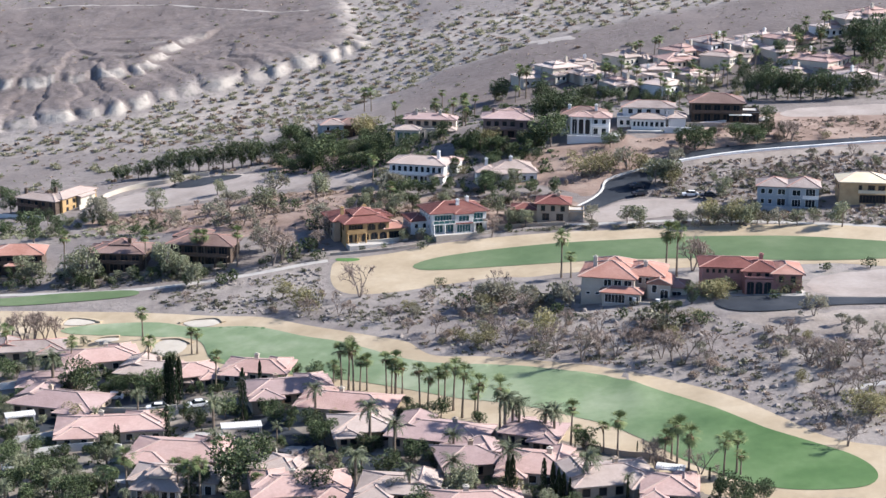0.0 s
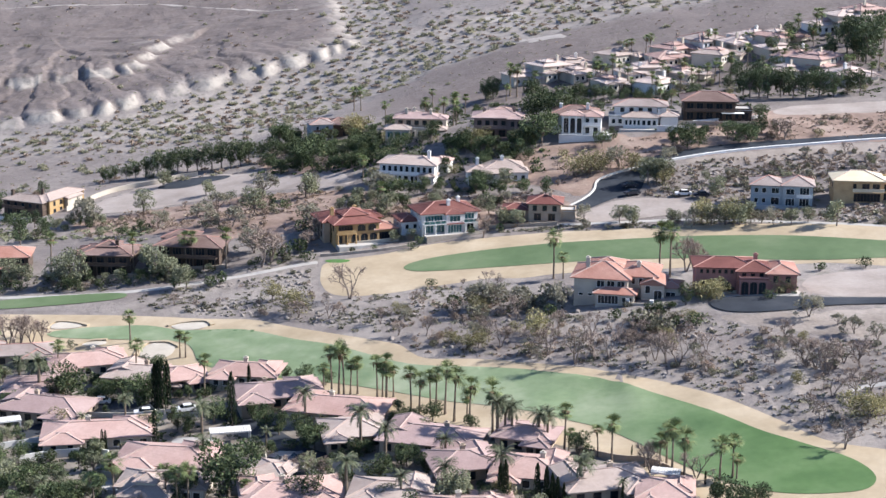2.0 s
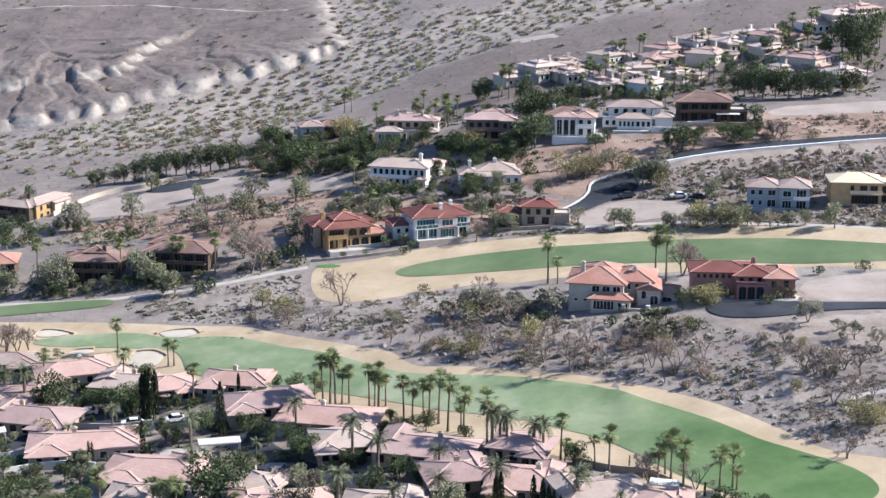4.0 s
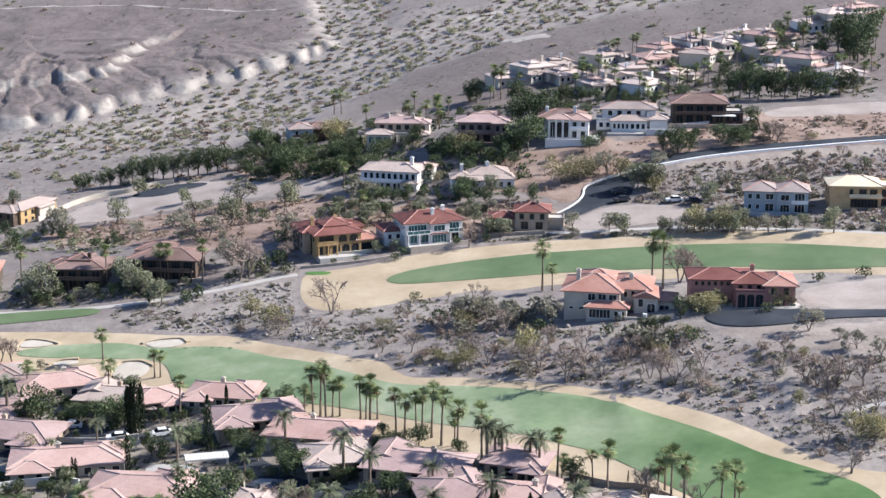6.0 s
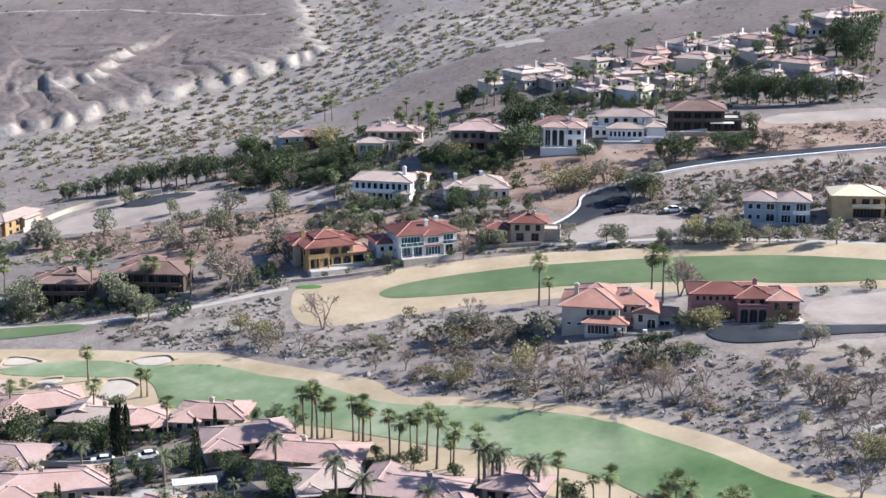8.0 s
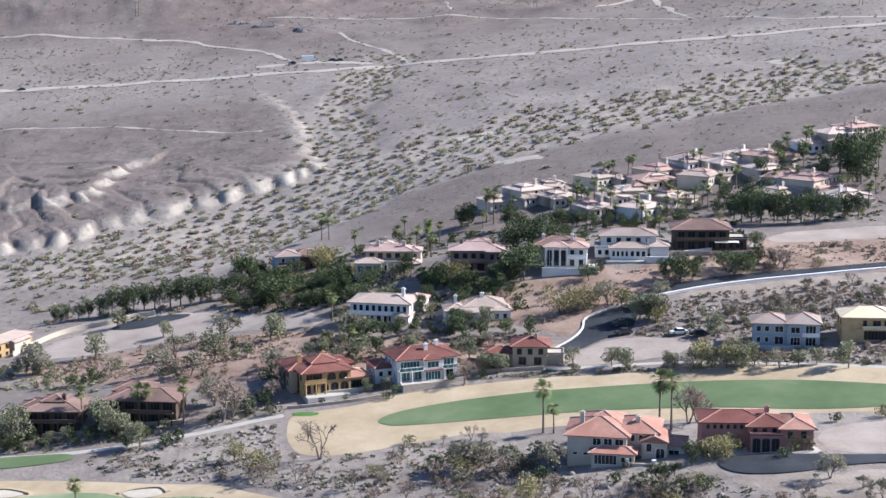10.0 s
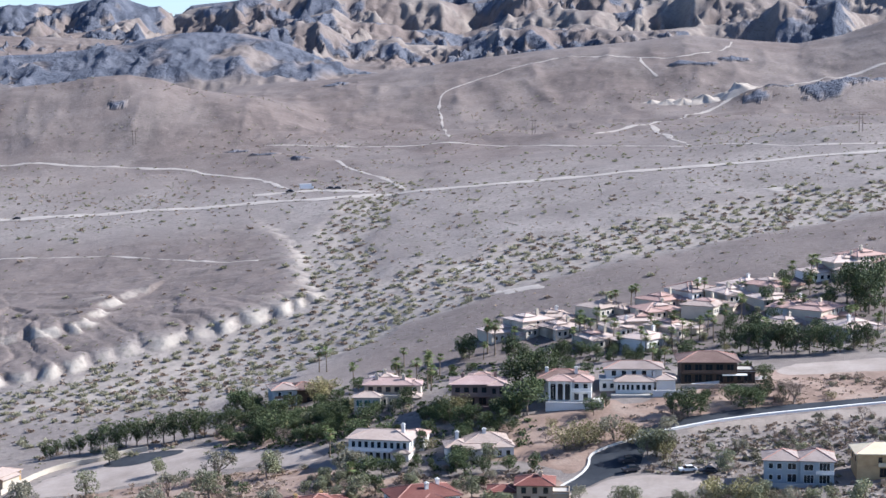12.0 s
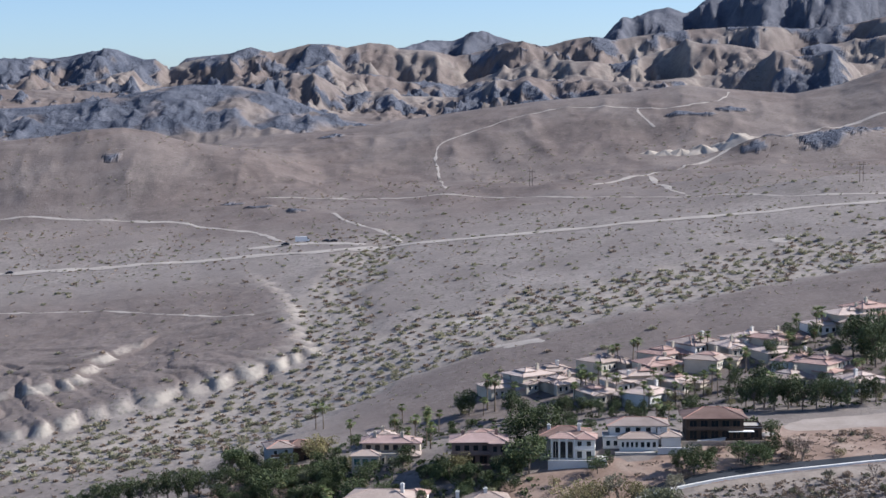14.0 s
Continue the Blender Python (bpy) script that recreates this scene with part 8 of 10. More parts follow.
house("ridge_house", 107.8, 659.5, 38, "white house on the ridge with a grey-brown tile roof", [(-7.4, 2, 14.9, 12, 3.4, 0, "hip", PLASTER_WHITE, ROOF_GREY, 0.27), (-7.4, 0, 6.0, 7, 3.0, 0, "hip", PLASTER_WHITE, ROOF_GREY, 0.27)], windows=((0, "f", 3, 1.5, 1.7, 0.6, 6.0, 14.4), (1, "f", 2, 1.4, 1.7, 0.6, 0.3, 5.7)), chimneys=((3.0, 6, 6.6),), group="ridge houses", size=0.98, lift=-0.5)
house("ridge_house", 110.8, 639.1, 60, "pale house on the ridge with a greyish beige tile roof", [(-6.6, 2, 13.1, 12, 3.4, 0, "hip", PLASTER_CREAM, ROOF_BEIGE, 0.27), (1.4, 0, 5.2, 7, 3.0, 0, "hip", PLASTER_CREAM, ROOF_BEIGE, 0.27)], windows=((0, "f", 3, 1.5, 1.7, 0.6, 0.5, 7.9), (1, "f", 2, 1.4, 1.7, 0.6, 0.3, 4.9)), chimneys=((3.3, 6, 6.6),), group="ridge houses", size=0.98, lift=-0.5)
house("ridge_house", 119.1, 649.0, 26, "pale house on the ridge with a beige tile roof", [(-6.6, 2, 13.3, 12, 3.4, 0, "hip", PLASTER_CREAM, ROOF_PALE, 0.27), (-6.6, 0, 5.3, 7, 3.0, 0, "gable", PLASTER_CREAM, ROOF_PALE, 0.27)], windows=((0, "f", 3, 1.5, 1.7, 0.6, 5.3, 12.8), (1, "f", 2, 1.4, 1.7, 0.6, 0.3, 5.0)), chimneys=((-2.3, 6, 6.6),), group="ridge houses", size=0.98, lift=-0.5)
house("ridge_house", 126.4, 655.6, 40, "pale house on the ridge with a beige tile roof", [(-7.6, 2, 15.3, 12, 3.2, 0, "hip", PLASTER_WHITE, ROOF_PALE, 0.27), (1.5, 0, 6.1, 7, 3.0, 0, "hip", PLASTER_WHITE, ROOF_PALE, 0.27)], windows=((0, "f", 3, 1.5, 1.7, 0.6, 0.5, 9.2), (1, "f", 2, 1.4, 1.7, 0.6, 0.3, 5.8)), chimneys=((0.7, 6, 6.4),), group="ridge houses", size=0.98, lift=-0.5)
house("ridge_house", 134.9, 651.0, 46, "pale house on the ridge with a pink tile roof", [(-8.1, 2, 16.2, 12, 3.4, 0, "hip", PLASTER_CREAM, ROOF_PINK, 0.27), (-8.1, 0, 6.5, 7, 3.0, 0, "hip", PLASTER_CREAM, ROOF_PINK, 0.27)], windows=((0, "f", 3, 1.5, 1.7, 0.6, 6.5, 15.7), (1, "f", 2, 1.4, 1.7, 0.6, 0.3, 6.2)), chimneys=((0.6, 6, 6.6),), group="ridge houses", size=0.98, lift=-0.5)
house("ridge_house", 130.3, 635.4, 18, "pale house on the ridge with a beige tile roof", [(-6.8, 2, 13.5, 12, 3.2, 0, "hip", PLASTER_CREAM, ROOF_PALE, 0.27), (1.4, 0, 5.4, 7, 3.0, 0, "hip", PLASTER_CREAM, ROOF_PALE, 0.27)], windows=((0, "f", 3, 1.5, 1.7, 0.6, 0.5, 8.1), (1, "f", 2, 1.4, 1.7, 0.6, 0.3, 5.1)), chimneys=((1.3, 6, 6.4),), group="ridge houses", size=0.98, lift=-0.5)
house("ridge_house", 138.4, 625.6, 60, "pale house on the ridge with a pink tile roof", [(-8.9, 2, 17.8, 12, 3.0, 0, "hip", PLASTER_WHITE, ROOF_PINK, 0.27), (-8.9, 0, 7.1, 7, 3.0, 0, "gable", PLASTER_WHITE, ROOF_PINK, 0.27)], windows=((0, "f", 3, 1.5, 1.7, 0.6, 7.1, 17.3), (1, "f", 2, 1.4, 1.7, 0.6, 0.3, 6.8)), chimneys=((3.7, 6, 6.2),), group="ridge houses", size=0.98, lift=-0.5)
house("ridge_house", 129.8, 604.3, 37, "pale house on the ridge with a greyish beige tile roof", [(-7.5, 2, 15.0, 12, 3.4, 0, "hip", PLASTER_CREAM, ROOF_BEIGE, 0.27), (1.5, 0, 6.0, 7, 3.0, 0, "hip", PLASTER_CREAM, ROOF_BEIGE, 0.27)], windows=((0, "f", 3, 1.5, 1.7, 0.6, 0.5, 9.0), (1, "f", 2, 1.4, 1.7, 0.6, 0.3, 5.7)), chimneys=((-0.1, 6, 6.6),), group="ridge houses", size=0.98, lift=-0.5)
house("ridge_house", 142.9, 610.2, 49, "pale house on the ridge with a pink tile roof", [(-8.7, 2, 17.4, 12, 5.4, 0, "hip", PLASTER_CREAM, ROOF_PINK, 0.27), (-8.7, 0, 7.0, 7, 3.0, 0, "hip", PLASTER_CREAM, ROOF_PINK, 0.27)], windows=((0, "f", 3, 1.5, 1.7, 3.4, 7.0, 16.9), (1, "f", 2, 1.4, 1.7, 0.6, 0.3, 6.7)), chimneys=((-1.7, 6, 8.6),), group="ridge houses", size=0.98, lift=-0.5)
house("ridge_house", 152.5, 657.9, 17, "pale house on the ridge with a beige tile roof", [(-7.0, 2, 14.1, 12, 3.2, 0, "hip", PLASTER_WHITE, ROOF_PALE, 0.27), (1.4, 0, 5.6, 7, 3.0, 0, "hip", PLASTER_WHITE, ROOF_PALE, 0.27)], windows=((0, "f", 3, 1.5, 1.7, 0.6, 0.5, 8.5), (1, "f", 2, 1.4, 1.7, 0.6, 0.3, 5.3)), chimneys=((3.0, 6, 6.4),), group="ridge houses", size=0.98, lift=-0.5)
house("ridge_house", 161.9, 659.4, 20, "pale house on the ridge with a beige tile roof", [(-8.3, 2, 16.6, 12, 5.4, 0, "hip", PLASTER_CREAM, ROOF_PALE, 0.27), (-8.3, 0, 6.6, 7, 3.0, 0, "gable", PLASTER_CREAM, ROOF_PALE, 0.27)], windows=((0, "f", 3, 1.5, 1.7, 3.4, 6.6, 16.1), (1, "f", 2, 1.4, 1.7, 0.6, 0.3, 6.3)), chimneys=((1.9, 6, 8.6),), group="ridge houses", size=0.98, lift=-0.5)
house("ridge_house", 170.1, 663.5, 30, "pale house on the ridge with a pink tile roof", [(-7.2, 2, 14.3, 12, 5.4, 0, "hip", PLASTER_CREAM, ROOF_PINK, 0.27), (1.5, 0, 5.7, 7, 3.0, 0, "hip", PLASTER_CREAM, ROOF_PINK, 0.27)], windows=((0, "f", 3, 1.5, 1.7, 3.4, 0.5, 8.6), (1, "f", 2, 1.4, 1.7, 0.6, 0.3, 5.4)), chimneys=((-1.8, 6, 8.6),), group="ridge houses", size=0.98, lift=-0.5)
house("ridge_house", 147.1, 589.1, 28, "pale house on the ridge with a beige tile roof", [(-7.4, 2, 14.7, 12, 3.2, 0, "hip", PLASTER_WHITE, ROOF_PALE, 0.27), (-7.4, 0, 5.9, 7, 3.0, 0, "hip", PLASTER_WHITE, ROOF_PALE, 0.27)], windows=((0, "f", 3, 1.5, 1.7, 0.6, 5.9, 14.2), (1, "f", 2, 1.4, 1.7, 0.6, 0.3, 5.6)), chimneys=((-3.0, 6, 6.4),), group="ridge houses", size=0.98, lift=-0.5)
house("ridge_house", -5.0, 608.2, 14, "pale house on the ridge with a beige tile roof", [(-4.2, 2, 8.4, 12, 3.0, 0, "hip", PLASTER_CREAM, ROOF_PALE, 0.27), (0.8, 0, 3.4, 7, 3.0, 0, "hip", PLASTER_CREAM, ROOF_PALE, 0.27)], windows=((0, "f", 3, 1.5, 1.7, 0.6, 0.5, 5.0), (1, "f", 2, 1.4, 1.7, 0.6, 0.3, 3.1)), chimneys=((-0.9, 6, 6.2),), group="ridge houses", size=0.98, lift=-0.5)
house("ridge_house", 68.1, 623.0, 25, "pale house on the ridge with a beige tile roof", [(-6.1, 2, 12.2, 12, 3.2, 0, "hip", PLASTER_CREAM, ROOF_PALE, 0.27), (-6.1, 0, 4.9, 7, 3.0, 0, "gable", PLASTER_CREAM, ROOF_PALE, 0.27)], windows=((0, "f", 3, 1.5, 1.7, 0.6, 4.9, 11.7), (1, "f", 2, 1.4, 1.7, 0.6, 0.3, 4.6)), chimneys=((2.3, 6, 6.4),), group="ridge houses", size=0.98, lift=-0.5)


# ---- trees and bushes: place and height ----
for i, (x, y, h) in enumerate([(-21.5, 349.3, 10.0), (-20.0, 348.9, 11.1), (-18.8, 346.9, 10.7), (-17.5, 348.2, 7.2), (-16.0, 347.8, 7.6), (-11.7, 344.8, 8.4), (-10.6, 344.5, 7.1), (-9.8, 343.5, 8.9), (-8.3, 343.7, 6.5), (-4.5, 333.8, 9.3), (-2.8, 333.4, 8.0), (-0.6, 336.0, 7.2), (0.6, 334.7, 8.4), (2.4, 330.9, 10.5), (4.2, 326.1, 10.7), (7.2, 323.8, 9.0), (11.4, 314.0, 11.5), (24.6, 305.9, 9.0), (25.4, 305.7, 4.2), (30.5, 302.1, 5.8), (32.4, 295.9, 9.6), (42.3, 295.5, 7.7), (42.6, 290.4, 10.3), (40.6, 292.7, 7.3), (44.3, 287.2, 9.9), (50.5, 286.8, 8.6), (53.3, 289.4, 7.4), (53.8, 288.3, 4.5), (-72.0, 393.8, 7.5), (-66.8, 371.2, 8.5)]):
    plant("fan", x, y, h, i)
for i, (x, y, h) in enumerate([(-58.4, 381.4, 6.1), (-57.1, 381.1, 5.8), (-85.7, 377.3, 7.3), (-102.2, 384.7, 8.2), (-49.6, 357.0, 8.8), (29.5, 411.5, 11.7), (31.8, 410.7, 6.2), (54.5, 404.4, 12.8), (57.0, 403.6, 12.8), (-15.2, 474.9, 8.5), (-66.0, 445.9, 9.5), (-64.1, 445.4, 9.4), (-55.0, 443.3, 10.5), (-80.4, 448.0, 10.2), (-103.9, 454.5, 11.1), (-30.7, 651.2, 8.4), (-28.0, 649.5, 8.4), (28.0, 635.2, 11.5), (30.4, 632.5, 11.5), (-17.8, 620.8, 8.0), (-3.3, 622.0, 7.4), (7.4, 614.5, 9.0), (11.1, 618.9, 7.1), (-0.7, 638.1, 6.2), (-48.3, 293.7, 7.6), (-46.1, 292.8, 7.5), (-44.0, 292.4, 8.1), (-58.0, 295.7, 9.2), (-61.7, 295.6, 6.1), (-33.5, 291.2, 4.8)]):
    plant("fan", x, y, h, i)
for i, (x, y, h) in enumerate([(-9.7, 343.2, 6.2), (-23.4, 351.0, 6.1), (-23.3, 530.6, 4.7), (-21.8, 516.8, 7.3), (6.7, 325.3, 5.9)]):
    plant("fan", x, y, h, i)
for i, (x, y, h) in enumerate([(74.0, 661.1, 7.3), (75.6, 659.9, 7.9), (81.4, 663.6, 7.4), (82.8, 662.7, 8.0), (104.8, 659.3, 6.9), (107.3, 659.8, 6.7), (118.0, 655.5, 5.2), (120.3, 654.2, 5.2), (83.2, 629.2, 7.0), (83.2, 623.2, 6.3), (84.9, 622.3, 6.3), (60.7, 640.6, 8.1), (66.5, 640.8, 8.1), (91.0, 625.2, 7.9), (92.5, 617.5, 6.9), (94.3, 611.6, 7.2), (97.5, 614.2, 7.8), (101.3, 619.6, 7.9), (106.5, 617.1, 9.8), (114.8, 630.5, 8.1), (132.2, 643.8, 7.2), (138.5, 657.8, 8.5), (145.5, 657.9, 9.6), (148.1, 660.4, 9.0), (161.2, 675.8, 3.3), (134.4, 624.5, 7.0), (126.9, 624.9, 6.4), (29.8, 648.1, 6.7), (68.1, 630.3, 8.0), (70.4, 626.2, 7.9)]):
    plant("fan", x, y, h, i)
for i, (x, y, h) in enumerate([(77.4, 609.5, 7.7), (70.8, 615.2, 5.8), (101.7, 611.7, 7.8), (3.1, 602.9, 9.5), (6.6, 598.9, 10.3)]):
    plant("fan", x, y, h, i)
for i, (x, y, h) in enumerate([(-25.8, 331.4, 8.9), (-13.9, 314.2, 10.1), (-8.9, 306.8, 8.7), (2.3, 304.2, 6.2), (12.2, 289.2, 8.8), (25.8, 284.7, 8.2), (-64.3, 343.0, 6.9), (-46.9, 332.4, 7.6), (-44.3, 314.9, 6.1), (-15.3, 288.1, 10.1), (-5.6, 286.1, 7.0), (-32.5, 318.9, 5.5), (12.2, 311.0, 10.5), (13.7, 311.9, 8.7), (15.0, 311.7, 8.9), (20.0, 310.7, 7.5), (21.6, 309.2, 7.6), (-86.7, 362.8, 9.7), (-92.0, 366.8, 7.8), (-37.9, 307.2, 6.5), (2.0, 288.9, 7.5), (32.9, 281.9, 4.7), (-14.8, 298.7, 5.0)]):
    plant("date", x, y, h, i)
for i, (x, y, h) in enumerate([(-59.2, 350.3, 10.4), (-58.4, 350.1, 11.1), (-57.6, 349.9, 11.6), (-56.7, 351.1, 10.6), (-41.2, 336.0, 11.9), (-40.0, 357.8, 5.7), (-55.9, 329.0, 7.7), (-65.9, 325.9, 5.1), (-65.2, 325.8, 4.9), (11.8, 283.8, 7.8), (12.6, 282.7, 8.7), (18.1, 281.9, 8.2), (19.7, 281.7, 7.4), (20.7, 281.5, 6.3), (21.6, 281.4, 5.6), (22.7, 281.3, 4.5), (32.7, 280.1, 4.0), (48.0, 286.7, 2.8), (-27.7, 455.2, 4.8), (36.7, 301.5, 2.2)]):
    plant("cypress", x, y, h, i)
for i, (x, y, h) in enumerate([(-84.4, 315.0, 4.8), (-80.7, 311.6, 4.7), (-77.0, 309.7, 4.7), (-73.9, 307.8, 4.7), (-69.8, 304.2, 4.6), (-80.6, 302.3, 5.2), (-73.9, 298.5, 5.7), (-69.6, 293.4, 6.2), (-66.1, 291.5, 5.6), (-80.0, 293.2, 5.6), (-75.3, 291.2, 5.6), (-78.9, 358.7, 8.3), (-82.1, 359.0, 6.3), (-67.9, 356.8, 5.8), (-64.0, 355.4, 6.7), (-61.3, 354.2, 6.9), (-52.6, 337.1, 4.2), (-50.2, 336.6, 3.7), (-45.2, 339.1, 5.2), (-36.8, 338.3, 4.7), (-33.9, 332.7, 5.1), (-30.9, 328.5, 5.3), (-24.7, 318.8, 4.8), (-22.9, 317.8, 5.0), (-21.4, 320.0, 4.7), (-32.1, 360.4, 3.7), (-27.6, 357.7, 3.5), (-22.5, 356.2, 2.8), (-37.2, 296.3, 10.3), (-38.0, 294.8, 8.2)]):
    plant(("green", "olive", "green", "green", "date")[i % 5] if x < -60 and y < 320 else "green", x, y, h, i)
for i, (x, y, h) in enumerate([(-34.4, 315.4, 4.2), (-31.1, 316.0, 3.5), (-15.4, 311.5, 4.2), (-13.2, 311.5, 3.7), (-45.3, 294.9, 6.4), (-83.9, 331.9, 4.4), (-80.9, 305.3, 6.4), (-75.8, 297.5, 7.9), (-80.7, 298.0, 6.2), (-71.4, 297.0, 6.1), (-66.3, 297.5, 4.5), (-22.5, 289.3, 5.8), (50.7, 275.2, 6.2), (48.0, 276.7, 5.2), (53.5, 274.9, 5.2), (55.8, 276.8, 4.2), (-1.1, 299.9, 4.4), (-9.5, 297.5, 5.0), (-7.1, 332.5, 3.6), (-0.1, 327.4, 4.2), (-71.4, 358.6, 4.6), (-88.6, 332.1, 3.8), (10.0, 282.7, 4.2)]):
    plant(("green", "olive", "green", "green", "date")[i % 5] if x < -60 and y < 320 else "green", x, y, h, i)
for i, (x, y, h) in enumerate([(56.8, 375.0, 5.4), (50.4, 369.1, 4.3), (48.5, 369.2, 3.6), (52.4, 370.1, 3.3), (-42.6, 550.0, 7.4), (-38.9, 549.5, 8.9), (-33.7, 540.3, 4.7), (-29.0, 537.2, 4.9), (-24.4, 536.9, 5.1), (-20.4, 549.5, 6.7), (-50.8, 591.8, 7.3), (-55.4, 603.3, 8.9), (-46.6, 564.9, 7.0), (-15.0, 524.2, 7.0), (-11.8, 535.9, 6.6), (7.9, 528.1, 6.8), (11.3, 522.5, 7.3), (14.7, 516.3, 7.2), (20.6, 511.7, 6.3), (24.9, 512.2, 6.3), (28.6, 519.2, 6.4), (32.9, 517.7, 10.0), (35.0, 525.5, 7.4), (31.4, 540.0, 8.5), (38.4, 536.9, 10.3), (50.6, 512.4, 4.9), (54.4, 516.5, 4.5), (71.6, 509.5, 6.7), (75.6, 507.4, 7.4), (79.2, 508.7, 5.8)]):
    plant(("green", "olive", "green", "green", "date")[i % 5] if x < -60 and y < 320 else "green", x, y, h, i)
for i, (x, y, h) in enumerate([(91.4, 510.6, 6.5), (94.9, 510.9, 5.4), (99.6, 518.3, 6.4), (-14.1, 490.3, 5.2), (-11.5, 487.7, 5.2), (-7.4, 486.7, 5.1), (-3.3, 487.6, 5.7), (0.8, 489.6, 4.8), (-15.6, 487.5, 4.8), (-8.8, 474.5, 5.9), (13.9, 482.5, 4.2), (18.8, 483.9, 4.3), (12.5, 492.3, 5.2), (25.3, 483.0, 4.6), (-47.9, 497.7, 4.4), (5.8, 488.5, 3.8), (31.8, 482.0, 5.9)]):
    plant(("green", "olive", "green", "green", "date")[i % 5] if x < -60 and y < 320 else "green", x, y, h, i)
for i, (x, y, h) in enumerate([(-114.2, 584.1, 4.8), (-110.2, 583.7, 5.4), (-105.4, 579.2, 6.2), (-102.5, 581.3, 6.6), (-98.9, 581.1, 7.7), (-94.9, 580.6, 8.7), (-91.3, 580.2, 8.9), (-87.9, 580.2, 9.1), (-84.9, 582.3, 9.1), (-81.1, 580.1, 8.2), (-76.1, 579.1, 10.2), (-73.0, 580.9, 9.9), (-69.3, 576.4, 9.4), (-66.2, 578.1, 9.8), (-63.4, 580.0, 8.6), (-59.4, 578.9, 7.8), (-55.6, 580.0, 8.0), (-111.2, 578.8, 4.6), (-140.8, 543.3, 8.9), (-148.8, 563.9, 6.2), (-131.6, 568.7, 5.5), (-122.4, 496.7, 10.5), (-115.6, 500.7, 7.3), (-123.2, 519.2, 5.7), (-107.3, 523.5, 6.6), (-54.9, 616.1, 5.4)]):
    plant("pine", x, y, h, i)
for i, (x, y, h) in enumerate([(106.3, 589.3, 9.7), (107.1, 580.8, 10.0), (110.6, 583.1, 10.0), (112.4, 576.9, 11.2), (116.6, 576.4, 10.3), (119.9, 572.0, 10.2), (124.1, 571.8, 9.5), (128.4, 571.6, 9.9), (132.9, 569.3, 9.1), (138.0, 572.2, 8.8), (142.1, 571.6, 8.5), (103.2, 600.4, 6.1), (134.9, 651.0, 8.8), (142.9, 651.6, 7.4), (151.6, 632.1, 14.3), (153.4, 624.9, 16.2), (154.9, 616.7, 16.0), (160.0, 628.2, 16.3), (152.9, 644.4, 8.3), (125.0, 637.8, 8.2), (131.6, 628.6, 7.7), (122.6, 614.1, 7.9), (108.2, 616.2, 7.9), (21.7, 632.9, 9.0), (18.9, 634.4, 8.0), (35.2, 622.3, 9.5), (39.4, 615.6, 7.5), (44.6, 611.6, 6.2), (49.3, 613.0, 6.6), (53.2, 614.6, 6.0)]):
    plant("pine", x, y, h, i)
for i, (x, y, h) in enumerate([(57.4, 611.3, 6.4), (61.9, 602.6, 6.6), (67.0, 600.3, 5.4), (71.4, 599.7, 5.2), (74.9, 592.7, 5.6), (51.9, 611.1, 8.0), (87.2, 576.5, 7.4), (77.6, 576.2, 5.4), (113.9, 604.2, 9.6), (131.5, 590.9, 7.6), (144.9, 628.5, 8.1), (-52.4, 609.1, 7.1), (-56.5, 613.8, 7.8)]):
    plant("pine", x, y, h, i)
for i, (x, y, h) in enumerate([(-72.4, 536.1, 5.1), (-89.7, 559.6, 6.0), (-47.8, 454.6, 5.7), (-51.7, 485.2, 8.6), (-38.4, 505.1, 7.5), (-90.2, 522.9, 7.5), (-13.5, 471.2, 7.5), (83.6, 444.2, 5.6), (80.4, 442.5, 5.6), (76.8, 443.6, 5.1), (73.2, 444.7, 5.6), (50.2, 454.6, 5.3), (53.7, 451.9, 5.3), (93.1, 438.7, 4.4), (97.7, 439.9, 4.0), (104.0, 434.5, 6.6), (63.1, 447.9, 4.5), (-96.0, 442.8, 9.7), (-99.3, 443.9, 8.1), (-113.5, 448.8, 7.4), (-72.8, 440.1, 8.7), (-75.8, 449.6, 6.5), (-69.6, 439.3, 6.3), (61.1, 483.2, 7.7), (63.7, 484.8, 7.7), (65.1, 482.4, 7.7), (18.1, 460.4, 5.2), (22.7, 458.5, 5.2), (-110.3, 445.2, 6.5), (-64.0, 431.6, 6.2)]):
    plant("olive", x, y, h, i)
for i, (x, y, h) in enumerate([(4.0, 286.0, 6.4), (5.0, 284.6, 5.8), (-8.1, 287.0, 4.2), (-23.7, 304.9, 4.5), (-20.2, 301.2, 4.5), (15.2, 469.7, 5.8), (20.7, 490.6, 5.2), (78.5, 469.5, 5.9)]):
    plant("olive", x, y, h, i)
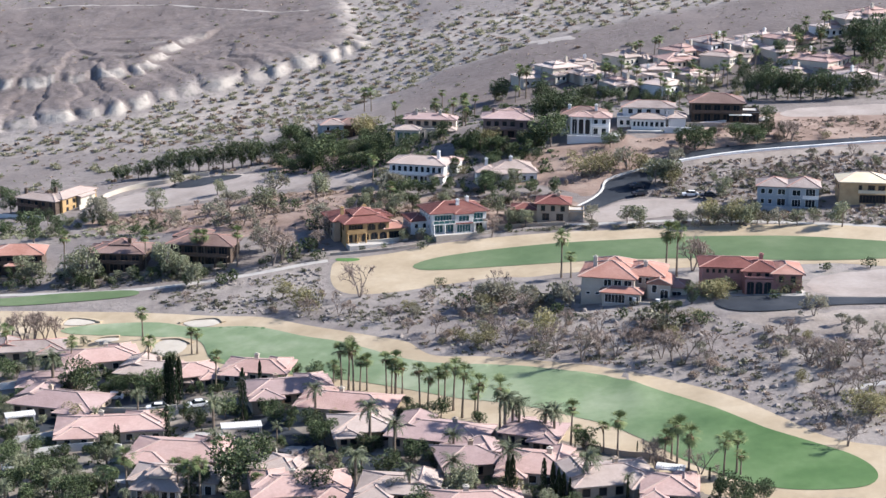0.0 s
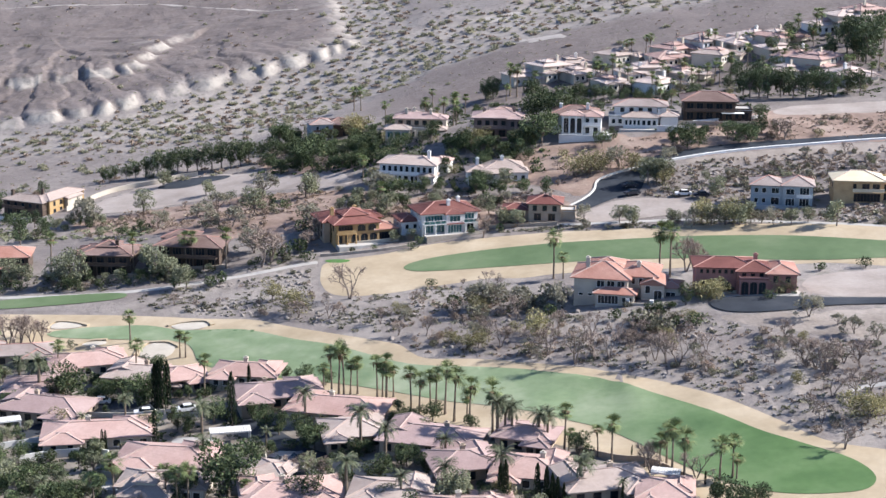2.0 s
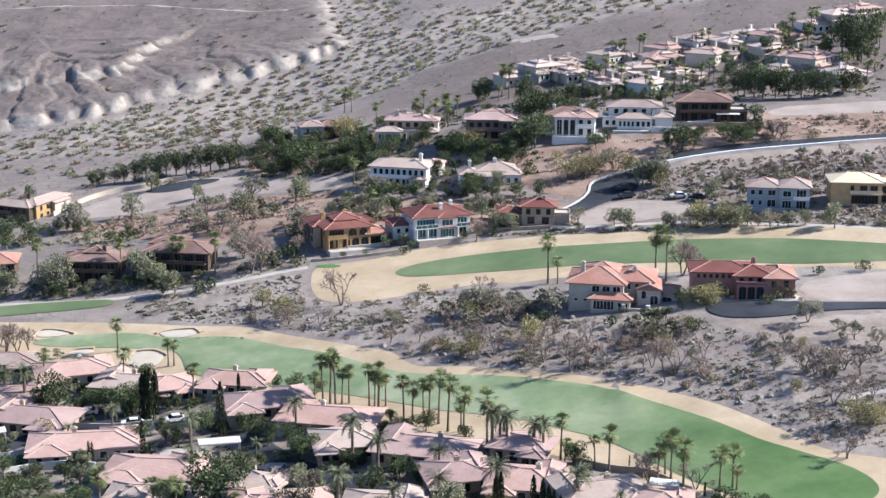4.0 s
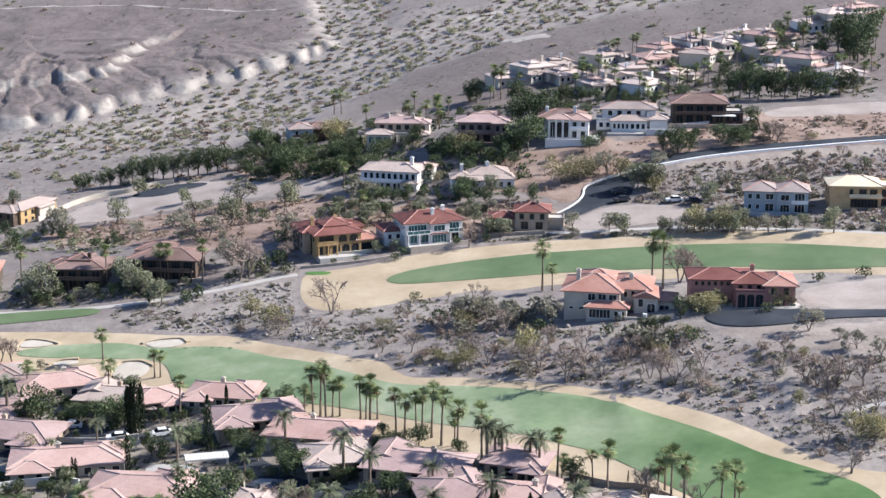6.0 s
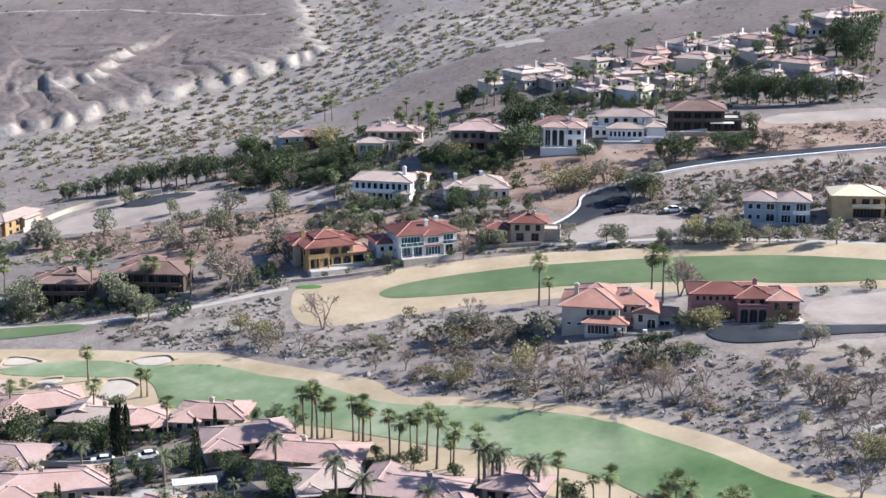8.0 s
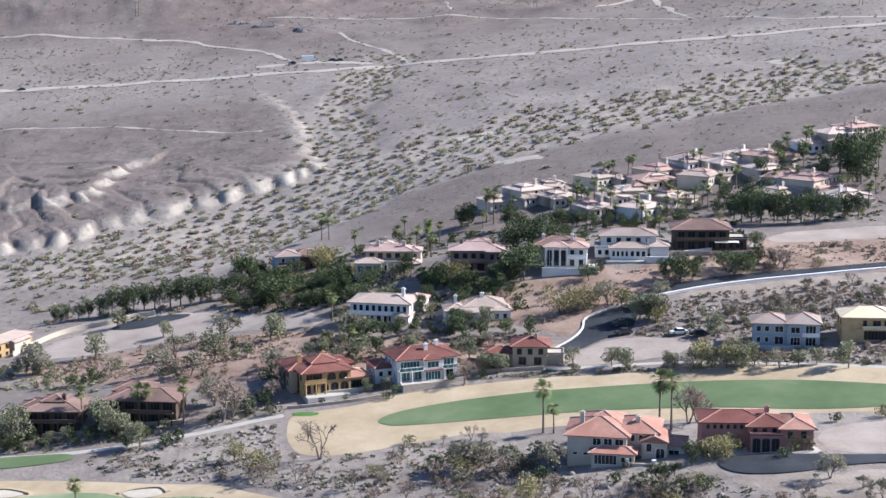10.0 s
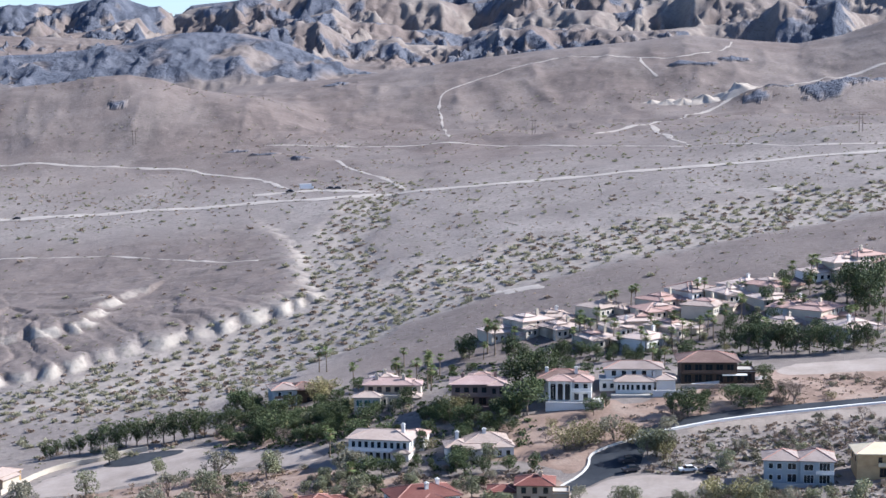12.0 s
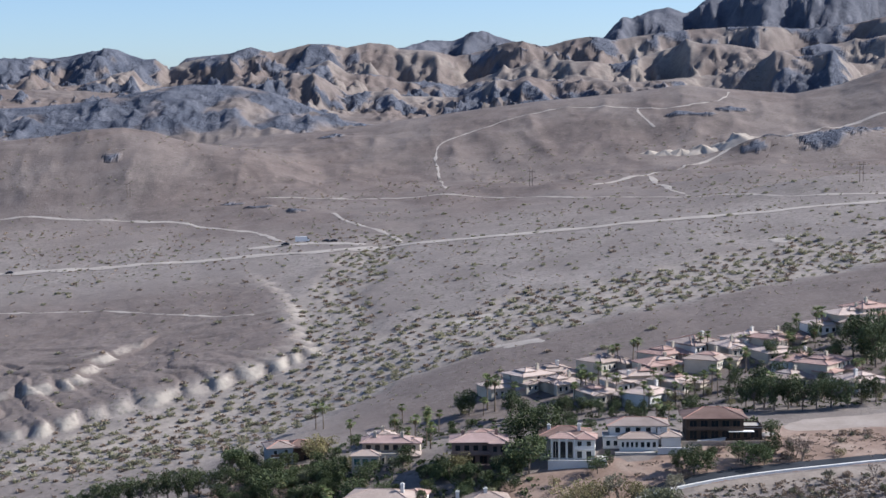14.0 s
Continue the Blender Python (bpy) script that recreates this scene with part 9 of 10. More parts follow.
for i, (x, y, h) in enumerate([(61.9, 377.0, 4.8), (64.3, 375.8, 4.2), (78.5, 381.3, 4.9), (45.7, 494.4, 7.0), (40.8, 494.6, 7.0), (49.2, 495.8, 6.1), (-29.7, 608.9, 7.5), (-25.8, 611.7, 6.4), (-33.0, 404.1, 5.8), (-40.3, 415.2, 5.2), (81.6, 307.9, 5.8), (80.0, 310.6, 5.2), (84.7, 312.1, 4.1), (22.6, 368.9, 5.6), (7.3, 365.4, 4.0), (9.8, 365.6, 4.2), (9.0, 389.1, 4.9), (13.1, 526.2, 6.4), (14.9, 527.6, 4.6), (-78.2, 343.7, 3.9), (-25.7, 332.2, 3.0), (-21.0, 331.0, 3.0), (12.6, 284.7, 4.2), (65.8, 482.2, 5.1), (57.3, 494.3, 6.1), (26.9, 519.0, 5.8), (71.5, 447.9, 6.4), (79.1, 444.0, 7.3)]):
    plant("yellow", x, y, h, i)
for i, (x, y, h) in enumerate([(-105.0, 399.0, 6.2), (-102.0, 397.8, 7.2), (-99.1, 397.4, 7.7), (-96.5, 397.8, 6.5), (-93.8, 398.2, 5.9), (-101.8, 402.6, 6.0), (-98.2, 402.1, 4.8), (-20.6, 410.7, 9.4), (-45.8, 442.1, 11.4), (-43.7, 443.7, 9.5), (22.1, 359.5, 6.5), (25.0, 357.1, 6.5), (30.1, 351.0, 8.9), (34.0, 354.5, 5.8), (37.4, 351.5, 6.0), (48.8, 345.7, 7.6), (46.7, 347.8, 5.7), (50.9, 343.5, 6.9), (42.5, 353.6, 5.1), (57.3, 347.5, 4.4), (12.4, 368.8, 5.3), (14.8, 364.5, 5.5), (-25.0, 396.8, 4.3), (-22.2, 395.7, 3.6), (-32.7, 399.6, 5.0), (-12.4, 388.1, 4.2), (75.6, 337.3, 6.2), (77.3, 334.2, 6.2), (78.9, 330.8, 6.1), (83.3, 335.4, 5.6)]):
    plant("bare", x, y, h, i)
for i, (x, y, h) in enumerate([(85.9, 331.5, 6.2), (77.7, 320.0, 4.8), (72.3, 315.3, 3.5), (81.9, 319.0, 4.8), (61.4, 407.5, 8.8), (63.6, 408.0, 7.8), (44.2, 358.7, 5.2), (34.9, 364.9, 5.3), (27.7, 370.8, 4.7), (38.4, 296.0, 5.5), (39.2, 293.4, 5.5), (73.3, 309.1, 4.6), (75.1, 297.9, 5.6), (4.9, 386.2, 4.8), (19.3, 381.4, 5.5), (74.4, 349.6, 4.5), (69.9, 337.9, 5.0), (39.5, 360.3, 4.6), (13.2, 452.3, 6.4), (-34.5, 452.2, 5.6), (-31.9, 459.8, 6.5), (-20.1, 299.8, 5.0), (-25.8, 305.4, 4.5), (105.5, 512.8, 6.4), (104.3, 515.5, 6.1), (46.9, 289.8, 5.4), (-8.2, 379.0, 4.1), (-1.6, 376.9, 4.7), (85.1, 320.8, 4.8)]):
    plant("bare", x, y, h, i)
for i, (x, y, h) in enumerate([(-64.9, 505.0, 6.6), (-53.5, 519.6, 8.3), (-15.7, 490.9, 6.9), (-36.0, 508.2, 6.6), (-48.4, 452.7, 7.3), (-65.9, 480.5, 6.9), (-57.1, 475.2, 5.9), (-81.3, 494.8, 5.3), (-35.6, 468.3, 6.6), (-106.4, 519.3, 7.5), (-103.7, 514.1, 6.5), (54.3, 496.9, 6.7), (68.9, 494.3, 6.1), (41.2, 457.3, 4.9), (68.9, 446.1, 4.8), (88.9, 440.0, 4.8), (19.6, 387.8, 5.6), (29.9, 383.9, 6.2), (11.7, 390.5, 6.3), (15.7, 391.5, 5.6), (81.6, 361.3, 5.3), (84.5, 366.4, 2.7), (88.8, 349.7, 3.9), (86.3, 354.7, 2.6), (92.7, 345.7, 3.9)]):
    plant("airy", x, y, h, i)
for i, (x, y, h) in enumerate([(7.8, 398.0, 3.1), (11.7, 392.8, 3.5), (15.9, 396.3, 3.5), (18.9, 388.1, 3.8), (10.2, 384.4, 3.4), (27.3, 394.8, 3.5), (29.1, 391.5, 3.5), (23.6, 388.7, 3.5), (46.0, 364.1, 4.6), (49.4, 361.2, 4.6)]):
    plant("scrub", x, y, h, i)
for i, (x, y, h) in enumerate([(53.3, 362.8, 2.6), (56.9, 361.7, 3.3), (-0.5, 414.2, 2.2), (27.0, 378.6, 3.4), (40.5, 370.9, 2.7), (5.0, 392.8, 3.5), (-12.2, 484.0, 3.4), (-5.9, 447.2, 2.4), (-3.7, 451.3, 2.4), (-22.0, 448.1, 1.6), (-15.9, 449.1, 1.6), (10.2, 455.4, 2.4), (17.9, 455.8, 2.4), (-35.4, 464.3, 4.1), (-30.5, 461.5, 4.1), (-36.7, 450.5, 4.0), (-40.2, 447.1, 4.0), (-33.9, 443.9, 3.2), (-43.5, 449.7, 3.2), (-58.0, 430.4, 3.1), (-55.2, 431.9, 3.4), (-67.1, 432.3, 3.1), (-82.3, 442.9, 2.9), (-87.4, 437.7, 2.4), (-95.5, 440.2, 3.2), (-109.6, 442.4, 3.2), (-115.6, 442.0, 3.3), (-63.1, 526.2, 2.8), (-43.6, 487.1, 3.4), (-36.0, 472.5, 4.2)]):
    plant("bush", x, y, h, i)
for i, (x, y, h) in enumerate([(-22.7, 464.4, 3.3), (75.2, 373.7, 2.4), (81.2, 378.1, 2.8), (92.1, 399.1, 2.2), (67.4, 380.6, 2.1), (103.1, 399.6, 2.9)]):
    plant("bush", x, y, h, i)
for i, (x, y) in enumerate([(73.9, 513.8), (77.5, 515.4), (81.1, 512.7), (88.5, 513.6), (92.5, 515.0), (96.7, 515.3), (101.3, 532.4), (80.7, 534.9), (103.9, 518.2)]):
    plant("green", x, y, 4.4 + 0.45 * (i % 4), i)
for i, (x, y) in enumerate([(63.8, 378.6), (79.2, 377.6), (60.6, 380.4)]):
    plant("yellow", x, y, 4.6 - 0.5 * i, i)


# ---- wild growth and gardens ----
PLOTS = {
    "ridge_slope": [(-58, 610), (-47, 628), (-21, 592), (11, 531), (30, 522), (37, 511), (29, 487), (12, 485), (-16, 495), (-26, 533), (-45, 548)],
    "west_slope": [(-106, 527), (-81, 525), (-54, 526), (-25, 507), (-20, 480), (-29, 467), (-55, 468), (-80, 489), (-105, 511)],
    "villa_gardens": [(-130, 461), (-98, 451), (-73, 445), (-54, 444), (-34, 448), (-37, 442), (-54, 437), (-87, 435), (-125, 444)],
    "knoll_slope": [(-3, 415), (14, 412), (33, 387), (51, 374), (62, 365), (77, 349), (97, 345), (86, 301), (72, 304), (61, 322), (47, 340), (27, 353), (0, 364), (-12, 380)],
    "middle_rise": [(-78, 429), (-33, 437), (-28, 418), (-9, 410), (-3, 389), (-12, 380), (-39, 402), (-69, 415)],
    "east_slope": [(64, 493), (83, 499), (137, 502), (120, 434), (71, 452), (75, 470), (59, 475)],
    "red_slope": [(37, 511), (68, 517), (99, 533), (148, 546), (139, 510), (93, 508), (70, 502), (49, 495), (35, 488)],
    "yards": [(-109, 384), (-81, 387), (-46, 363), (-10, 335), (22, 313), (42, 283), (49, 263), (-78, 268)],
    "fairway_edge": [(15, 456), (33, 456), (71, 452), (120, 434), (119, 431), (33, 452)],
    "villa_slope": [(-24, 496), (14, 485), (35, 484), (34, 459), (15, 456), (-7, 454), (-34, 450), (-38, 461), (-29, 465)],
    "west_hollow": [(-152, 544), (-113, 526), (-81, 495), (-81, 474), (-113, 499), (-143, 508)],
    "dark_slope": [(-60, 562), (-57, 604), (-51, 619), (-38, 606), (-19, 582), (-17, 532), (-26, 530), (-41, 538)],
    "ridge_yards": [(-48, 631), (-18, 636), (13, 629), (45, 629), (85, 618), (108, 584), (102, 554), (69, 521), (31, 523), (-17, 587)],
    "ridge_village": [(-3, 609), (35, 640), (64, 639), (96, 655), (137, 659), (179, 666), (148, 563), (102, 586), (52, 615), (15, 620)],
}


def within(px, py, outline):
    hit = np.zeros(np.shape(px), bool)
    for (ax, ay), (bx, by) in zip(outline, outline[1:] + outline[:1]):
        if ay != by:
            hit ^= ((ay > py) != (by > py)) & (px < ax + (py - ay) * (bx - ax) / (by - ay))
    return hit


def free_spots(outline, count, seed, clump=0.0, box=None):
    """Random places inside an outline, clear of turf, roads and houses; clump > 0 gathers them in patches."""
    rng = np.random.default_rng(seed)
    if box is None:
        xs, ys = [p[0] for p in outline], [p[1] for p in outline]
        box = (min(xs), min(ys), max(xs), max(ys))
    px, py = rng.uniform(box[0], box[2], count * 14), rng.uniform(box[1], box[3], count * 14)
    ok = within(px, py, outline) if outline else np.ones(len(px), bool)
    if clump:
        ok &= value_noise(px / 9, py / 9, seed) + rng.uniform(-1, 1, len(px)) * (1 - clump) > 0.0
    for a in AVOID:
        ax, ay = [p[0] for p in a], [p[1] for p in a]
        near = ok & (px > min(ax)) & (px < max(ax)) & (py > min(ay)) & (py < max(ay))
        if near.any():
            i = np.nonzero(near)[0]
            ok[i] &= ~within(px[i], py[i], a)
    i = np.nonzero(ok)[0][:count]
    return px[i], py[i]


def grow(plot, count, kinds, seed, clump=0.4):
    """kinds: (kind, share, least height, most height)."""
    rng = random.Random(seed)
    px, py = free_spots(PLOTS[plot], count, seed, clump)
    for n, (x, y) in enumerate(zip(px, py)):
        r, pick = rng.random() * sum(k[1] for k in kinds), kinds[-1]
        for k in kinds:
            r -= k[1]
            if r <= 0:
                pick = k
                break
        plant(pick[0], round(float(x), 2), round(float(y), 2), rng.uniform(pick[2], pick[3]), seed + n)


grow("ridge_slope", 105, (("green", 7, 3.0, 6.0), ("olive", 1.2, 3, 5), ("bush", 1.5, 1.5, 2.6), ("yellow", 0.6, 3, 4.5), ("dry", 1, 1.2, 2)), 201, 0.2)
# trees grow here; the extra dark ones stand in for the slope's shadow
grow("dark_slope", 64, (("green", 6, 2.5, 5.5), ("olive", 0.5, 2.5, 4.5), ("yellow", 0.2, 2.5, 4), ("bare", 0.7, 3, 5)), 214, 0.3)
grow("yards", 70, (("green", 4, 3.0, 5.5), ("olive", 1, 3, 4.5)), 215, 0.2)
grow("west_slope", 80, (("dry", 5, 0.9, 1.8), ("scrub", 3, 0.9, 1.7), ("bare", 1.0, 2, 3.5), ("bush", 1, 1.0, 1.8)), 202)
grow("villa_gardens", 90, (("green", 2.5, 2, 3.6), ("bush", 3, 1.0, 2.2), ("olive", 1, 2, 3.5), ("scrub", 3, 1, 1.8), ("dry", 1, 1, 1.6)), 203)
grow("knoll_slope", 110, (("scrub", 4, 0.7, 1.7), ("dry", 4, 0.9, 2.0), ("bare", 1.5, 2, 3.8), ("airy", 0.9, 2, 3.5), ("bush", 0.3, 1, 1.6), ("yellow", 0.5, 2, 3)), 204)
grow("middle_rise", 30, (("scrub", 4, 0.6, 1.4), ("dry", 2, 0.8, 1.4), ("bare", 0.8, 2, 3.5)), 205)
grow("east_slope", 72, (("scrub", 4, 1.0, 2.0), ("dry", 3, 1.0, 2.0), ("airy", 1.2, 2.5, 4.5), ("olive", 1, 2, 4), ("bare", 1, 2.5, 4)), 206)
grow("red_slope", 50, (("dry", 4, 0.8, 1.8), ("scrub", 2, 0.8, 1.6), ("bare", 0.7, 2.5, 4), ("yellow", 0.4, 2, 3)), 207)
grow("yards", 80, (("bush", 3, 0.9, 2.0), ("green", 2, 2.5, 4.5), ("olive", 1.5, 2.5, 4), ("date", 0.8, 3.5, 6), ("bare", 0.7, 3, 4.5), ("fan", 0.4, 4, 8)), 208, 0.1)
grow("fairway_edge", 30, (("scrub", 3, 0.8, 1.6), ("dry", 1, 0.8, 1.4), ("airy", 0.7, 2, 3.5)), 209)
grow("villa_slope", 65, (("olive", 2, 2.5, 4.5), ("scrub", 3, 1, 2), ("dry", 3, 1, 2), ("bush", 3, 1.2, 2.4), ("airy", 1, 3, 4.5)), 210)
grow("west_hollow", 40, (("green", 2, 2.5, 5), ("olive", 2, 2.5, 4.5), ("bush", 3, 1.2, 2.2), ("dry", 1, 1, 1.8)), 211)
grow("ridge_yards", 55, (("green", 4, 2.5, 5.5), ("bush", 3, 1.2, 2.5), ("olive", 1, 2.5, 4), ("fan", 1, 5, 8), ("bare", 0.5, 3, 5)), 212, 0.2)
grow("ridge_village", 80, (("green", 1.6, 2, 4), ("olive", 2, 2, 3.6), ("yellow", 0.8, 2, 3.5), ("fan", 2.6, 5, 8.5)), 213, 0.3)


def brush(name, px, py, size, seed, leaf, label, category="shrubs", sprays=15, tall=0.62):
    """Countless small bushes as one object: upright sprays in a low mound."""
    rng = np.random.default_rng(seed)
    models = []
    for m in range(5):
        az, r = rng.uniform(0, 6.28, sprays), np.sqrt(rng.uniform(0, 1, sprays)) * 0.5
        base = np.stack([r * np.cos(az), r * np.sin(az), rng.uniform(0.0, 0.5, sprays) * tall * (1.15 - r * 1.2)], -1)
        d = rng.normal(size=(sprays, 3)) * (0.17, 0.17, 0.1) + base * (0.25, 0.25, 0) + (0, 0, 0.16)
        e = np.cross(d, rng.normal(size=(sprays, 3)))
        e = e / np.linalg.norm(e, axis=1, keepdims=True) * rng.uniform(0.1, 0.2, (sprays, 1)) * min(1.0, (15 / sprays) ** 0.35)
        models.append(np.stack([base - e, base + e, base + d + e * 0.7, base + d - e * 0.5], 1).reshape(-1, 3))
    n = len(px)
    pick, turn = rng.integers(0, 5, n), rng.uniform(0, 6.28, n)
    local = np.stack(models)[pick] * size[:, None, None]
    c, s = np.cos(turn)[:, None], np.sin(turn)[:, None]
    pz = ground(px, py)
    verts = np.stack([local[..., 0] * c - local[..., 1] * s + px[:, None], local[..., 0] * s + local[..., 1] * c + py[:, None], local[..., 2] + pz[:, None] - 0.05], -1).reshape(-1, 3)
    faces = len(verts) // 4
    me = bpy.data.meshes.new(name)
    me.vertices.add(len(verts))
    me.vertices.foreach_set("co", verts.ravel())
    me.loops.add(faces * 4)
    me.loops.foreach_set("vertex_index", np.arange(faces * 4))
    me.polygons.add(faces)
    me.polygons.foreach_set("loop_start", np.arange(0, faces * 4, 4))
    me.update(calc_edges=True)
    me.materials.append(leaf)
    return tagged(new(name, me), label, category, kind="stuff")


def scattered(step, y0, y1, seed):
    """Places on a loose grid over the open desert, about one each step by step metres."""
    rng = np.random.default_rng(seed)
    gx, gy = np.meshgrid(np.arange(-0.27 * y1, 0.33 * y1, step), np.arange(y0, y1, step))
    px = (gx + rng.uniform(-0.55, 0.55, gx.shape) * step).ravel()
    py = (gy + rng.uniform(-0.55, 0.55, gy.shape) * step).ravel()
    ok = (px > -0.275 * py) & (px < 0.325 * py) & (py > 566 + 0.36 * np.maximum(px + 70, 0))
    for plot in ("ridge_village", "ridge_yards"):
        ok &= ~within(px, py, PLOTS[plot])
    return px[ok], py[ok], rng


def desert_brush():
    """Large creosote bushes along the wash, small ones over the plain and the plateau."""
    px, py, rng = scattered(5.0, 560, 1080, 301)
    _, sand, pale, rock, brown = land(px, py)
    patch = value_noise(px / 22, py / 14, 302)
    near = np.clip(sand / 0.6, 0, 1)
    dense = np.where(sand > 0.9, 0.3, 0.07 + 0.85 * near) + 0.18 * patch * near
    dense = np.where(brown > 0.5, 0.03, dense) * np.where(pale > 0.15, 0.0, 1.0)
    ok = rng.uniform(0, 1, len(px)) < dense
    px, py = px[ok], py[ok]
    size = rng.uniform(1.3, 2.5, len(px)) * np.clip(1.25 - (py - 560) / 1400, 0.85, 1.2) * np.where(rng.uniform(0, 1, len(px)) < 0.2, 1.3, 1.0)
    green = rng.uniform(0, 1, len(px)) < 0.62
    brush("wash_brush", px[green], py[green], size[green], 303, CREOSOTE, "olive-grey creosote bushes dotted along the dry wash", sprays=56, tall=0.8)
    brush("dry_wash_brush", px[~green], py[~green], size[~green] * 0.85, 304, DRY_LEAF, "dry brown brush dotted along the dry wash", sprays=44, tall=0.7)
    px, py, rng = scattered(4.6, 560, 1330, 305)
    _, sand, pale, rock, brown = land(px, py)
    dense = (0.35 + 0.5 * value_noise(px / 40, py / 26, 306)) * np.where(brown > 0.45, np.where(py < 780, 0.8, 0.5), 1.0) * np.where(pale > 0.2, 0.0, 1.0) * np.where(rock > 0.3, 0.0, 1.0)
    ok = rng.uniform(0, 1, len(px)) < dense
    px, py = px[ok], py[ok]
    size = rng.uniform(0.6, 1.6, len(px)) * np.clip(py / 900, 0.8, 1.25)
    green = rng.uniform(0, 1, len(px)) < 0.5
    brush("plain_brush", px[green], py[green], size[green], 307, CREOSOTE, "small olive-grey bushes dotted over the desert plain", sprays=14)
    brush("dry_plain_brush", px[~green], py[~green], size[~green], 308, DRY_LEAF, "small dry bushes dotted over the desert plain", sprays=14)


desert_brush()
for name, plot, count, low, high, leaf, seed, label in (
        ("knoll_brush", "knoll_slope", 600, 0.4, 1.4, SHRUB_LEAF, 311, "low grey-green brush on the stony slope"),
        ("dry_knoll_brush", "knoll_slope", 600, 0.4, 1.3, DRY_LEAF, 312, "dry brown brush on the stony slope"),
        ("rise_brush", "middle_rise", 420, 0.4, 1.3, SHRUB_LEAF, 313, "low brush on the rise between the fairways"),
        ("west_brush", "west_slope", 700, 0.5, 1.7, DRY_LEAF, 314, "dry reddish brush on the slope"),
        ("east_brush", "east_slope", 800, 0.5, 1.6, DRY_LEAF, 315, "dry brush on the slope above the fairway"),
        ("green_east_brush", "east_slope", 350, 0.6, 1.8, SHRUB_LEAF, 316, "grey-green brush on the slope above the fairway"),
        ("red_brush", "red_slope", 500, 0.5, 1.4, DRY_LEAF, 317, "dry brush on the reddish hillside"),
        ("ridge_brush", "ridge_slope", 500, 0.7, 2.2, GREEN_LEAF, 318, "dark green ground cover on the shaded slope"),
        ("villa_brush", "villa_slope", 500, 0.5, 1.5, DRY_LEAF, 319, "dry brush between the villas"),
        ("garden_brush", "villa_gardens", 300, 0.5, 1.5, SHRUB_LEAF, 320, "garden shrubs below the villas"),
        ("yard_brush", "yards", 900, 0.5, 1.5, GREEN_LEAF, 321, "green garden shrubs between the houses"),
        ("village_brush", "ridge_village", 420, 0.6, 1.6, GREEN_LEAF, 324, "green garden shrubs between the ridge houses"),
        ("ridge_garden_brush", "ridge_yards", 500, 0.7, 2.0, GREEN_LEAF, 325, "green garden shrubs round the ridge villas"),
        # undergrowth added to darken the ground as the slope's shade would
        ("shade_brush", "dark_slope", 380, 0.6, 1.8, GREEN_LEAF, 326, "dark undergrowth added to deepen the shade on the slope"),
        ("edge_brush", "fairway_edge", 160, 0.5, 1.3, SHRUB_LEAF, 322, "low brush along the fairway edge"),
        ("hollow_brush", "west_hollow", 350, 0.6, 1.7, OLIVE_LEAF, 323, "shrubs in the hollow behind the villas")):
    bx, by = free_spots(PLOTS[plot], count, seed, 0.35)
    brush(name, bx, by, np.random.default_rng(seed).uniform(low, high, len(bx)), seed, leaf, label)


def stones(name, plot, count, low, high, seed, label):
    """Loose rocks half sunk in the ground, as one object."""
    rng = np.random.default_rng(seed)
    px, py = free_spots(PLOTS[plot], count, seed, 0.6)
    pz = ground(px, py)
    g = Geo()
    for x, y, z in zip(px, py, pz):
        s = low + (high - low) * rng.uniform() ** 3
        ring = [(x + s * math.cos(a) * rng.uniform(0.7, 1.1), y + s * math.sin(a) * rng.uniform(0.7, 1.1), z + s * rng.uniform(0.1, 0.35)) for a in (0, 1.05, 2.1, 3.14, 4.2, 5.2)]
        foot = [(p[0], p[1], z - 0.4) for p in ring]
        top = [(x + (p[0] - x) * 0.5, y + (p[1] - y) * 0.5, z + s * rng.uniform(0.55, 0.85)) for p in ring[::2]]
        f = [(6 + k, 6 + (k + 1) % 6, (k + 1) % 6, k) for k in range(6)]
        f += [(0, 1, 12), (1, 2, 13, 12), (2, 3, 13), (3, 4, 14, 13), (4, 5, 14), (5, 0, 12, 14), (12, 13, 14)]
        g.add(ring + foot + top, f)
    return tagged(new(name, g.mesh(name, BOULDER)), label, "rocks", kind="stuff")


stones("knoll_rocks", "knoll_slope", 220, 0.2, 0.95, 401, "grey boulders scattered on the stony slope")
stones("rise_rocks", "middle_rise", 300, 0.2, 0.8, 402, "grey stones on the rise between the fairways")
stones("east_rocks", "east_slope", 250, 0.2, 0.9, 403, "grey stones on the slope")


